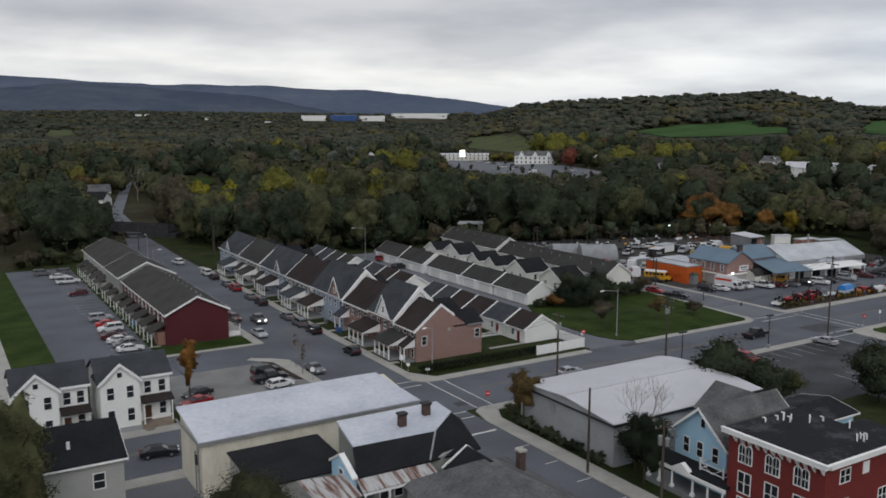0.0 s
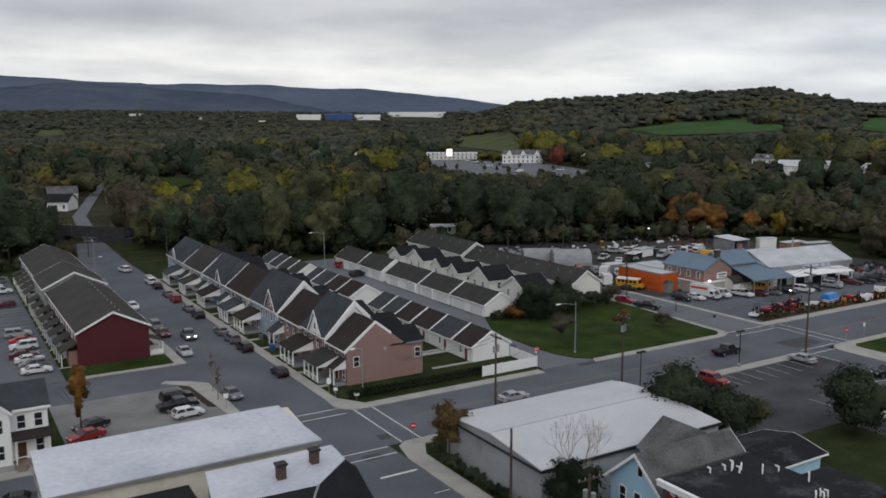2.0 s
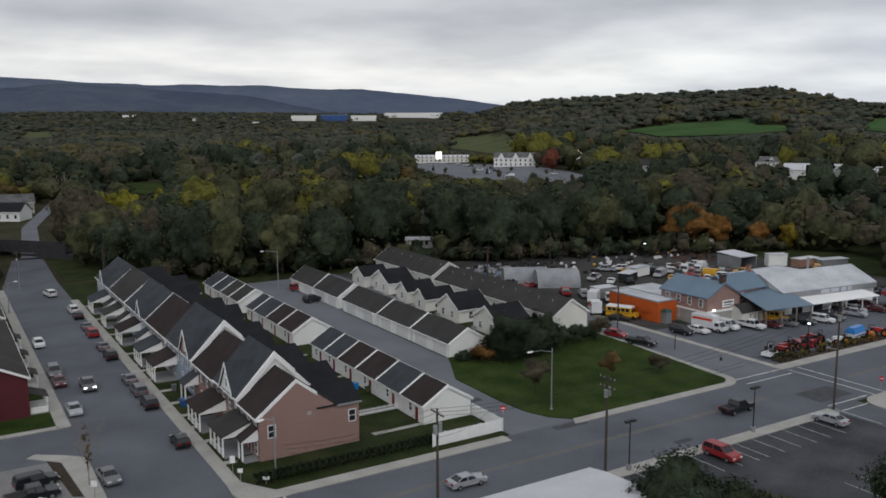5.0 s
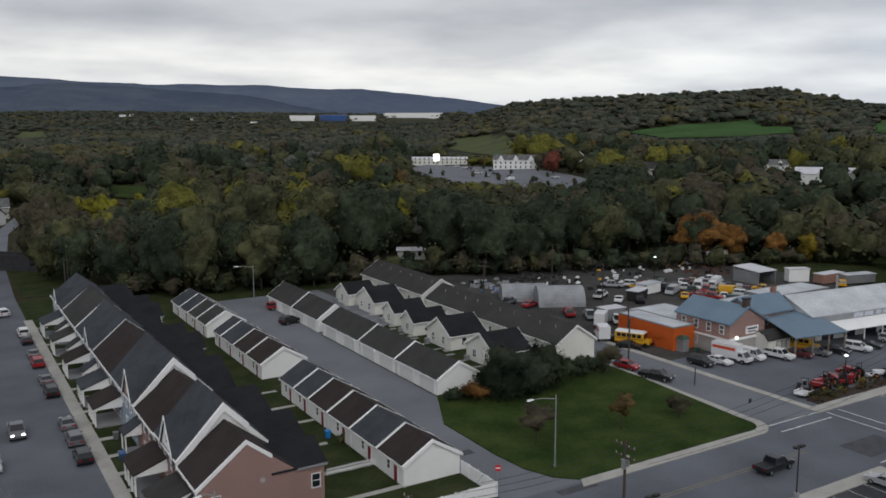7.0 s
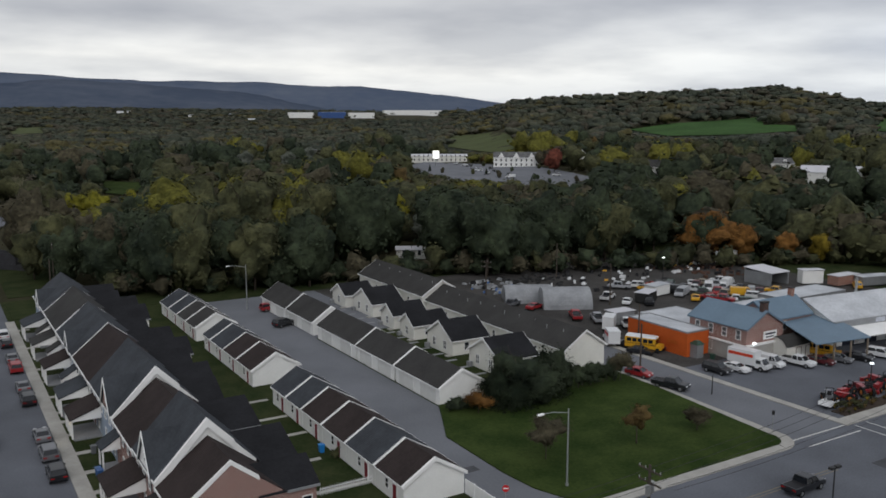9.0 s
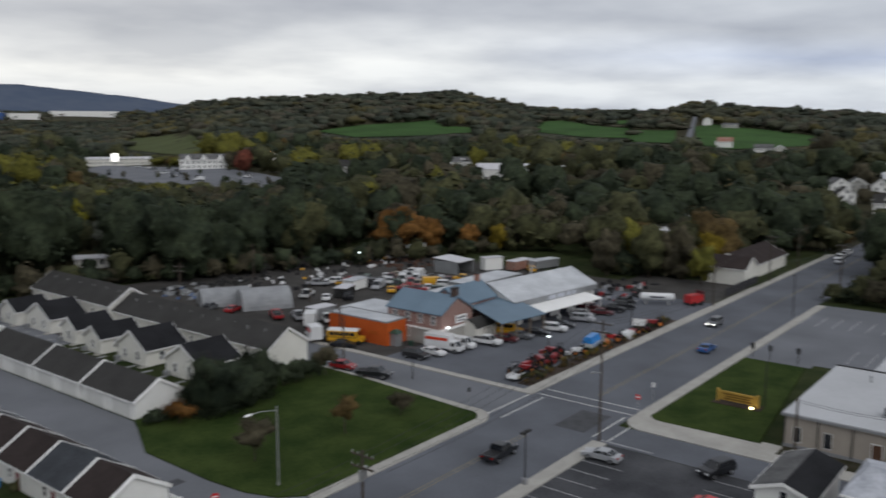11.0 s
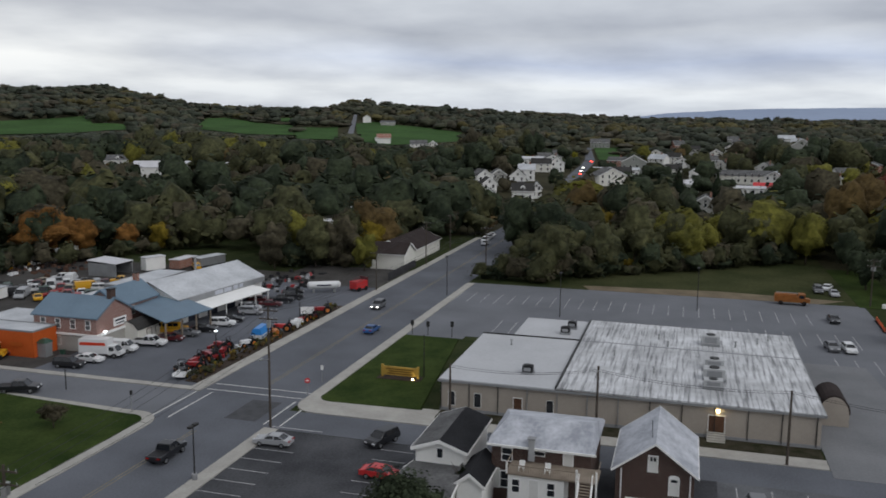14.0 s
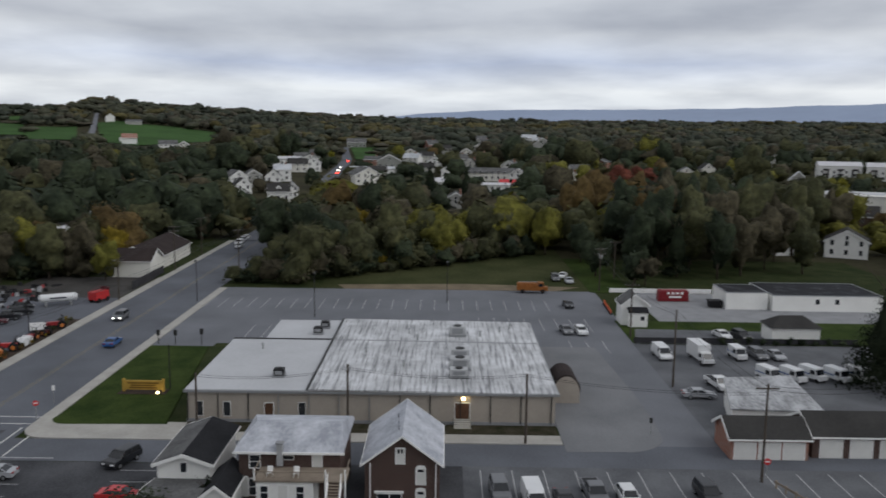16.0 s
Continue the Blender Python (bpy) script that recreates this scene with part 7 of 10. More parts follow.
def car(kind, paint, x, y, turn, where, lit=False, z=0.03, rich=True, group="", look_=""):
    L, W, prof, g0, g1, r0, r1, belt, top, wr, ax = KIND[kind]
    gl, ty, ri, hl, hg, tl = car_meshes(kind)
    t = thing("pickup_truck" if kind == "pickup" else "van" if kind == "van" else "car", (x, y, z), (look_ or paint + " " + WORD[kind]) + " " + where, "truck" if kind == "pickup" else "van" if kind == "van" else "car", group, turn=turn)
    part("body", body_mesh(kind, paint), None, t)
    part("cabin_glass", gl, None, t)
    if kind == "pickup":
        if "bed" not in CAR:
            CAR["bed"] = Mesh().box(-2.7, -0.82, 1.156, -0.8, 0.82, 1.165).data("bed", BLACK)
        part("bed", CAR["bed"], None, t)
    for a in ax:
        for s in (-1, 1):
            w = new("wheel", ty)
            w.parent = t
            w.matrix_basis = pose(a, s * (W / 2 - 0.1), wr)
            if rich:
                part("rim", ri, None, w)
    if rich:
        for s in (-1, 1):
            o = new("headlight", hg if lit else hl)
            o.parent = t
            o.matrix_basis = pose(L / 2 - 0.03, s * (W / 2 - 0.34), 0.74 if kind != "pickup" else 0.9)
            o = new("tail_light", tl)
            o.parent = t
            o.matrix_basis = pose(-L / 2 + 0.01, s * (W / 2 - 0.3), 0.85 if kind != "pickup" else 0.95)
    return t


# car park west of the red terrace
for k, (kind, c, x, y) in enumerate((("suv", "grey", 29.6, 247), ("sedan", "white", 28.4, 241), ("pickup", "white", 29.4, 232.4), ("hatch", "maroon", 29.3, 215.4), ("suv", "silver", 29.2, 185.2), ("sedan", "bright red", 29.5, 179.2), ("suv", "white", 29.2, 174.6), ("sedan", "maroon", 28.6, 168.6), ("sedan", "white", 29.2, 164.8), ("hatch", "grey", 29.4, 161.2), ("sedan", "white", 29.5, 157.4), ("suv", "grey", 25.2, 248.4))):
    car(kind, c, x, y, 0 if k % 3 else 180, "parked nose-in beside lawns", group="cars west of the terrace")
# kerbside of the terrace street
for k, (kind, c, y) in enumerate((("suv", "white", 226.4), ("hatch", "black", 219.6), ("sedan", "grey", 208.5), ("suv", "red", 201.8), ("sedan", "grey", 190.4), ("suv", "black", 183.2), ("sedan", "grey", 166.8), ("suv", "grey", 159.8), ("suv", "black", 152.8), ("hatch", "black", 135.2))):
    car(kind, c, 63.1, y, 90, "parked at the terrace kerb", group="cars along the terrace")
for kind, c, y in (("sedan", "silver", 155.8), ("hatch", "white", 198.8), ("sedan", "maroon", 171.4), ("suv", "grey", 177.4)):
    car(kind, c, 53.2, y, 270, "parked at the far kerb", group="cars on the far kerb")
car("pickup", "grey", 56.8, 167.0, -91, "driving with its headlights on", True)
car("suv", "white", 61.0, 248, 100, "parked at the street's end")
# gravel car park
for kind, c, x, y, a in (("suv", "black", 45.6, 131.2, 8), ("pickup", "black", 44.8, 127.2, 5), ("hatch", "white", 45.2, 123.4, 8), ("sedan", "black", 32.8, 125.4, 200), ("sedan", "red", 31.6, 121.6, 195)):
    car(kind, c, x, y, a, "parked on pale gravel", group="cars on the gravel")
car("sedan", "grey", 51.5 + 1.6, 128.4, 275, "parked beside a planting bed")
car("sedan", "black", 22.4, 105.0, -8, "driving along the main road")
car("sedan", "silver", 88.0, 105.0, 0, "driving along the main road", look_="silver convertible with a black roof")
# alley, side street and black car park
car("suv", "black", 112.0, 208.0, 20, "standing in the alley")
car("suv", "red", 114.6, 222.5, 0, "backed into an open garage")
car("pickup", "black", 148.9, 139.4, -68, "parked at the lawn's kerb")
car("hatch", "red", 149.0, 146.4, -72, "parked beneath a dark tree")
car("suv", "red", 119.3, 95.0, -88, "parked in the black car park")
car("sedan", "silver", 141.6, 95.4, 92, "parked in the black car park")
car("sedan", "bright red", 136.4, 79.6, -94, "parked before a white cottage", look_="bright red sporty sedan")
car("suv", "black", 146.0, 83.0, 160, "pulling out of the car park")
car("pickup", "black", 134.4, 105.4, 3, "driving along the main road")
car("sedan", "blue", 197.4, 104.0, 1, "driving along the main road", look_="blue-grey coupe with a dark roof")
car("suv", "grey", 217.0, 110.0, 181, "driving with its headlights on", True)
car("sedan", "silver", 314, 110.0, 180, "driving towards the town")
car("suv", "white", 320.5, 111.6, 180, "parked beside the far road")
car("suv", "silver", 327, 112, 180, "parked beside the far road")
car("sedan", "white", 334, 112.4, 180, "parked beside the far road")
# the sales lot
for k, (kind, c, x, y, a) in enumerate((("suv", "black", 161.4, 141.2, -84), ("sedan", "white", 164.8, 140.2, -84), ("van", "white", 171.6, 139.4, -78), ("pickup", "white", 176.4, 137.0, -80), ("sedan", "maroon", 180.4, 135.6, -76), ("sedan", "grey", 184.2, 134.8, -74), ("sedan", "black", 188.2, 133.6, -74), ("suv", "white", 192.8, 132.4, -72), ("sedan", "black", 196.6, 132.8, -72), ("suv", "silver", 203.4, 132.2, -74), ("suv", "silver", 206.4, 134.2, -74), ("sedan", "maroon", 211.4, 132.0, -70), ("pickup", "black", 215.4, 131.8, -70), ("suv", "black", 219.6, 131.0, -66), ("sedan", "maroon", 214.6, 136.4, -70), ("sedan", "black", 224.4, 133.2, -66))):
    car(kind, c, x, y, a, "parked before the workshops", group="vehicles for sale")


def box_truck(name, x, y, turn, label, length=6.4, stripe=None, body=None, box_h=3.1, z=0.03):
    t = thing(name, (x, y, z), label, "truck", turn=turn)
    part("box", Mesh().box(-length / 2, -1.1, 0.75, length / 2 - 1.9, 1.1, box_h), body or PAINT["white"], t)
    part("cab", Mesh().solid([(length / 2 - 1.9, -0.95, 0.5), (length / 2, -0.95, 0.5), (length / 2, 0.95, 0.5), (length / 2 - 1.9, 0.95, 0.5)], [(length / 2 - 1.9, -0.85, 2.05), (length / 2 - 0.95, -0.85, 2.05), (length / 2 - 0.95, 0.85, 2.05), (length / 2 - 1.9, 0.85, 2.05)]).box(length / 2 - 1.0, -0.92, 0.5, length / 2 + 0.3, 0.92, 1.15), body or PAINT["white"], t)
    part("windscreen", Mesh().solid([(length / 2 - 0.25, -0.8, 1.2), (length / 2 - 0.21, -0.8, 1.2), (length / 2 - 0.21, 0.8, 1.2), (length / 2 - 0.25, 0.8, 1.2)], [(length / 2 - 0.84, -0.72, 1.95), (length / 2 - 0.80, -0.72, 1.95), (length / 2 - 0.80, 0.72, 1.95), (length / 2 - 0.84, 0.72, 1.95)]), CAR_GLASS, t)
    for s in (-1, 1):
        part("side_window", Mesh().box(length / 2 - 1.7, s * 0.93 - 0.02, 1.25, length / 2 - 0.85, s * 0.93 + 0.02, 1.85), CAR_GLASS, t)
        if stripe:
            part("stripe", Mesh().box(-length / 2 + 0.2, s * 1.11 - 0.015, 2.1, length / 2 - 2.2, s * 1.11 + 0.015, 2.6), stripe, t)
        for a in (-length / 2 + 1.3, length / 2 - 0.8):
            w = part("wheel", Mesh().tube((a, s * 0.85, 0.42), (a, s * 1.08, 0.42), 0.42, n=14), RUBBER, t)
            part("rim", Mesh().tube((a, s * 0.84, 0.42), (a, s * 1.09, 0.42), 0.22, n=8), RIM, w)
        part("headlight", Mesh().box(length / 2 + 0.28, s * 0.65 - 0.15, 0.75, length / 2 + 0.34, s * 0.65 + 0.15, 0.95), LAMP_LENS, t)
    part("bumper", Mesh().box(length / 2 + 0.2, -0.95, 0.4, length / 2 + 0.4, 0.95, 0.6), BLACK, t)
    return t


box_truck("rental_truck", 168.2, 140.4, -80, "white rental box truck with a red-orange stripe", 6.8, mat("red_orange_stripe", (0.55, 0.06, 0.03), 0.4, 0.05, 1, 0.1, 0.0))
box_truck("box_truck", 192.3, 3.2, 186, "plain white box delivery truck", 6.8)
box_truck("box_truck", 158.6, 163.5, 60, "small white van-body truck with red marks", 5.2, SIGN_RED)
box_truck("box_truck", 166.0, 172.0, 40, "white utility truck in the yard", 6.0)


def mail_truck(x, y, turn):
    t = thing("mail_truck", (x, y, 0.03), "boxy white mail delivery truck", "truck", "mail delivery trucks", turn=turn)
    part("body", Mesh().solid([(-2.1, -0.9, 0.5), (1.5, -0.9, 0.5), (1.5, 0.9, 0.5), (-2.1, 0.9, 0.5)], [(-2.1, -0.85, 2.15), (1.1, -0.85, 2.15), (1.1, 0.85, 2.15), (-2.1, 0.85, 2.15)]).box(1.4, -0.85, 0.45, 2.15, 0.85, 1.15), PAINT["white"], t)
    part("windscreen", Mesh().solid([(1.46, -0.78, 1.2), (1.5, -0.78, 1.2), (1.5, 0.78, 1.2), (1.46, 0.78, 1.2)], [(1.2, -0.74, 1.95), (1.24, -0.74, 1.95), (1.24, 0.74, 1.95), (1.2, 0.74, 1.95)]), CAR_GLASS, t)
    for s in (-1, 1):
        part("side_window", Mesh().box(0.2, s * 0.89 - 0.02, 1.2, 1.1, s * 0.89 + 0.02, 1.85), CAR_GLASS, t)
        part("stripe", Mesh().box(-2.0, s * 0.9 - 0.012, 1.05, 0.1, s * 0.9 + 0.012, 1.2), PAINT["blue"], t)
        for a in (-1.4, 1.5):
            part("wheel", Mesh().tube((a, s * 0.7, 0.34), (a, s * 0.9, 0.34), 0.34, n=12), RUBBER, t)
    return t


MT = mail_truck(181.8, -4.4, 200)
for x, y, a in ((181.4, -8.0, 202), (182.2, -11.4, 205), (181.6, -15.0, 203), (182.2, -18.6, 202), (194.0, -3.6, 185)):
    copy_thing(MT, pose(x, y, 0.03, 0, 0, a))
car("van", "white", 194.2, 9.2, 184, "parked beside a fence")
car("suv", "grey", 194.4, -7.2, 186, "parked beside a fence")
car("sedan", "silver", 194.4, -10.2, 188, "parked beside a fence")
car("sedan", "silver", 172.6, 9.2, 268, "standing at the yard's entrance", look_="pale silver sedan")
car("pickup", "white", 177.6, 4.8, 190, "behind a block shed")
car("sedan", "white", 208.4, -5.6, 190, "parked by a hut")
car("suv", "black", 207.2, -8.8, 190, "parked by a hut")
for kind, c, x, y, a in (("sedan", "grey", 210.6, 23.2, 186), ("hatch", "white", 210.0, 20.5, 186), ("sedan", "black", 233.6, 19.6, 182), ("suv", "grey", 265, 18.4, 180), ("sedan", "silver", 262, 15.4, 180), ("sedan", "white", 269, 16.0, 160)):
    car(kind, c, x, y, a, "parked at the far car park", group="cars behind the mill")
for kind, c, x, y in (("suv", "grey", 138.6, 40.2), ("van", "white", 136.4, 36.8), ("sedan", "black", 136.6, 33.6), ("pickup", "grey", 138.4, 30.2), ("hatch", "white", 137.6, 26.8), ("suv", "black", 138.4, 18.2)):
    car(kind, c, x, y, 184, "parked in the back car park", group="cars in the back car park")


def school_bus(x, y, turn, length=6.6):
    t = thing("school_bus", (x, y, 0.03), "short yellow bus with a white roof", "bus", turn=turn)
    part("body", Mesh().box(-length / 2, -1.1, 0.6, length / 2 - 1.0, 1.1, 2.5).box(length / 2 - 1.0, -0.95, 0.55, length / 2, 0.95, 1.35), PAINT["yellow"], t)
    part("roof", Mesh().solid([(-length / 2, -1.1, 2.5), (length / 2 - 1.0, -1.1, 2.5), (length / 2 - 1.0, 1.1, 2.5), (-length / 2, 1.1, 2.5)], [(-length / 2 + 0.1, -0.8, 2.75), (length / 2 - 1.1, -0.8, 2.75), (length / 2 - 1.1, 0.8, 2.75), (-length / 2 + 0.1, 0.8, 2.75)]), PAINT["white"], t)
    for s in (-1, 1):
        for k in range(5):
            x0 = -length / 2 + 0.4 + k * 0.98
            part("side_window", Mesh().box(x0, s * 1.11 - 0.02, 1.65, x0 + 0.8, s * 1.11 + 0.02, 2.3), CAR_GLASS, t)
        part("side_stripe", Mesh().box(-length / 2, s * 1.11 - 0.01, 1.3, length / 2 - 1.0, s * 1.11 + 0.01, 1.4), BLACK, t)
        for a in (-length / 2 + 1.3, length / 2 - 0.7):
            part("wheel", Mesh().tube((a, s * 0.85, 0.44), (a, s * 1.08, 0.44), 0.44, n=12), RUBBER, t)
    part("windscreen", Mesh().box(length / 2 - 1.0, -0.9, 1.45, length / 2 - 0.96, 0.9, 2.35), CAR_GLASS, t)
    return t


SB = school_bus(161.0, 157.4, -62)
copy_thing(SB, pose(184.6, 138.6, 0.03, 0, 0, -70))

# the yard: rows of worn vehicles
yr = random.Random(21)
cols = ("white", "white", "silver", "white", "grey", "tan", "red", "black", "yellow", "maroon", "silver", "green")
for row in range(7):
    for k in range(11):
        x, y = 187 + k * 4.4 + row * 3.6 + yr.uniform(-0.7, 0.7), 203 - row * 5.0 + yr.uniform(-0.7, 0.7) - k * 1.2
        if (row < 2 and k < 2) or x > 247 or y < 171 or (224 < x < 242 and y < 194) or (x < 200 and y < 193 and y > 183) or (186 < x < 208 and y < 176):
            continue
        car(yr.choice(("sedan", "pickup", "van", "suv", "pickup", "sedan")), yr.choice(cols), x, y, yr.choice((35, 125, 215, 305)) + yr.uniform(-12, 12), "standing in a crowded yard", rich=False, z=0.02, group="worn vehicles in the yard")
for kind, c, x, y, a in (("sedan", "red", 164.4, 194.2, 20), ("pickup", "grey", 161.4, 198.6, 30), ("pickup", "red", 166.2, 182.6, 60), ("pickup", "silver", 168.4, 178.4, 60), ("pickup", "white", 170.6, 172.2, 55), ("pickup", "white", 184.6, 193.2, 30), ("sedan", "white", 185.4, 187.6, 40), ("pickup", "black", 189.0, 184.6, 50), ("sedan", "black", 160.6, 160.4, -55), ("sedan", "maroon", 163.2, 157.2, -60), ("pickup", "white", 232.6, 220.4, 30), ("sedan", "black", 158.6, 156.0, -58)):
    car(kind, c, x, y, a, "parked in the dirt yard", rich=False, z=0.02, group="worn vehicles in the yard")


def tractor(x, y, turn, paint, label, s=1.0):
    t = thing("tractor", (x, y, 0.05), label, "tractor", "machines along the kerb", turn=turn)
    part("body", Mesh().box(-0.7 * s, -0.35 * s, 0.6 * s, 1.5 * s, 0.35 * s, 1.25 * s).box(-1.0 * s, -0.55 * s, 0.9 * s, -0.3 * s, 0.55 * s, 1.15 * s), PAINT[paint], t)
    part("seat", Mesh().box(-0.8 * s, -0.25 * s, 1.15 * s, -0.35 * s, 0.25 * s, 1.35 * s).box(-0.85 * s, -0.25 * s, 1.3 * s, -0.75 * s, 0.25 * s, 1.75 * s), BLACK, t)
    part("roll_bar", Mesh().tube((-0.95 * s, -0.45 * s, 1.1 * s), (-0.95 * s, -0.45 * s, 2.2 * s), 0.05).tube((-0.95 * s, 0.45 * s, 1.1 * s), (-0.95 * s, 0.45 * s, 2.2 * s), 0.05).tube((-0.95 * s, -0.45 * s, 2.2 * s), (-0.95 * s, 0.45 * s, 2.2 * s), 0.05), BLACK, t)
    part("loader", Mesh().tube((0.2 * s, -0.5 * s, 1.0 * s), (2.1 * s, -0.5 * s, 0.45 * s), 0.07).tube((0.2 * s, 0.5 * s, 1.0 * s), (2.1 * s, 0.5 * s, 0.45 * s), 0.07).box(2.0 * s, -0.75 * s, 0.05, 2.4 * s, 0.75 * s, 0.55 * s), PAINT[paint], t)
    for a, r in ((-0.7 * s, 0.68 * s), (1.2 * s, 0.42 * s)):
        for e in (-1, 1):
            w = part("wheel", Mesh().tube((a, e * 0.5 * s, r), (a, e * 0.8 * s, r), r, n=14), RUBBER, t)
            part("rim", Mesh().tube((a, e * 0.49 * s, r), (a, e * 0.81 * s, r), r * 0.5, n=8), PAINT["orange"], w)
    return t


for k, (x, y, c, lab) in enumerate(((163.8, 122.6, "grey", "grey compact tractor beside a planted kerb"), (166.4, 121.4, "red", "red compact tractor beside a planted kerb"), (168.6, 123.0, "red", "red compact tractor with a loader"), (171.0, 121.6, "red", "red tractor with a raised loader"), (173.2, 123.2, "maroon", "dark red tractor beside a lamp"), (175.4, 122.0, "red", "red tractor with rollover bar"), (177.6, 123.4, "red", "red compact tractor on display"), (181.2, 120.6, "white", "white skid loader beside the lamp"), (189.6, 119.8, "orange", "orange machine beside a blue trailer"), (192.6, 119.6, "bright red", "red machine on display by the road"), (199.5, 119.2, "red", "red tractor by the flower bed"), (203.4, 118.8, "maroon", "dark red machine by the road"), (208.5, 118.8, "red", "red machine near a small sign"))):
    tractor(x, y, 40 + 67 * k % 180, c, lab, 1.0 if k % 3 else 1.15)
ut = thing("utility_trailer", (161.8, 121.2, 0.05), "small white flatbed trailer with low sides", "trailer", turn=10)
part("bed", Mesh().box(-1.4, -0.9, 0.5, 1.4, 0.9, 0.62).box(-1.4, -0.9, 0.62, 1.4, -0.84, 1.0).box(-1.4, 0.84, 0.62, 1.4, 0.9, 1.0), PAINT["white"], ut)
for s in (-1, 1):
    part("wheel", Mesh().tube((0, s * 0.75, 0.32), (0, s * 0.95, 0.32), 0.32, n=12), RUBBER, ut)
bt_ = thing("covered_trailer", (185.6, 120.6, 0.05), "trailer with a bright blue tarpaulin cover", "trailer", turn=8)
part("body", Mesh().box(-2.1, -1.0, 0.6, 2.1, 1.0, 1.5), PAINT["white"], bt_)
part("stripe", Mesh().box(-2.1, -1.02, 0.95, 2.1, -1.0, 1.2), PAINT["blue"], bt_)
part("cover", Mesh().solid([(-2.15, -1.05, 1.5), (2.15, -1.05, 1.5), (2.15, 1.05, 1.5), (-2.15, 1.05, 1.5)], [(-2.0, -0.6, 2.6), (2.0, -0.6, 2.6), (2.0, 0.6, 2.6), (-2.0, 0.6, 2.6)]), PAINT["bright blue"], bt_)
for s in (-1, 1):
    part("wheel", Mesh().tube((-0.4, s * 0.85, 0.36), (-0.4, s * 1.05, 0.36), 0.36, n=12), RUBBER, bt_)
for x in (195.8, 197.4):
    bl_ = thing("wrapped_bale", (x, 118.9, 0.1), "white wrapped round bale by the road", "bale", "wrapped bales")
    part("bale", Mesh().tube((0, -0.7, 0.75), (0, 0.7, 0.75), 0.75, n=14), PAINT["white"], bl_)
tk = thing("tank_trailer", (228.8, 127.6, 0.02), "long white horizontal gas tank on legs", "tank", turn=-62)
tm = Mesh().tube((-3.4, 0, 1.7), (3.4, 0, 1.7), 0.85, n=16)
tm.tube((3.4, 0, 1.7), (3.8, 0, 1.7), 0.85, 0.4, 16).tube((-3.8, 0, 1.7), (-3.4, 0, 1.7), 0.4, 0.85, 16)
part("tank", tm, PAINT["white"], tk, smooth=False)
part("lettering", Mesh().box(-1.6, -0.88, 1.6, 1.6, -0.82, 1.9), SHUTTER, tk)
for a in (-2.4, 2.4):
    part("saddle", Mesh().box(a - 0.2, -0.7, 0, a + 0.2, 0.7, 1.0), STEEL, tk)
rt_ = thing("red_machine", (233.6, 120.8, 0.02), "red open-framed farm machine beside the road", "machine", turn=-20)
part("body", Mesh().box(-2.2, -1.1, 0.6, 1.6, 1.1, 2.3), PAINT["bright red"], rt_)
part("frame", Mesh().tube((-2.2, -1.1, 2.3), (1.6, -1.1, 3.0), 0.06).tube((-2.2, 1.1, 2.3), (1.6, 1.1, 3.0), 0.06).box(1.6, -1.1, 0.5, 1.75, 1.1, 3.0), PAINT["maroon"], rt_)
for a in (-1.4, 1.0):
    for s in (-1, 1):
        part("wheel", Mesh().tube((a, s * 0.95, 0.5), (a, s * 1.25, 0.5), 0.5, n=12), RUBBER, rt_)
RUSTY = mat("faded_orange_paint", (0.26, 0.10, 0.03), 0.5, 0.2, 1, 0.2, 0.0)
ft = thing("fire_engine", (249.0, 25.8, 0.05), "old orange fire engine beside a rough field", "truck", turn=268)
part("body", Mesh().box(-3.6, -1.1, 0.7, 1.2, 1.1, 2.0).box(-3.5, -0.9, 2.0, 0.9, 0.9, 2.3), RUSTY, ft)
part("cab", Mesh().box(1.2, -1.1, 0.7, 2.6, 1.1, 2.5).box(2.6, -0.9, 0.7, 3.6, 0.9, 1.5), RUSTY, ft)
part("cabin_glass", Mesh().box(1.4, -1.13, 1.6, 2.4, 1.13, 2.3).box(2.58, -0.9, 1.6, 2.64, 0.9, 2.3), CAR_GLASS, ft)
part("ladder", Mesh().box(-3.2, 0.3, 2.4, 1.4, 0.38, 2.5).box(-3.2, 0.7, 2.4, 1.4, 0.78, 2.5), STEEL, ft)
for a in (-2.3, 2.4):
    for s in (-1, 1):
        part("wheel", Mesh().tube((a, s * 0.8, 0.5), (a, s * 1.1, 0.5), 0.5, n=12), RUBBER, ft)


# ---- trees ----
rng = np.random.default_rng(11)


def ico(sub):
    b = bmesh.new()
    bmesh.ops.create_icosphere(b, subdivisions=sub, radius=1.0)
    v = np.array([p.co[:] for p in b.verts])
    f = np.array([[p.index for p in q.verts] for q in b.faces])
    b.free()
    return v, f


ICO = {1: ico(1), 2: ico(2), 3: ico(3)}


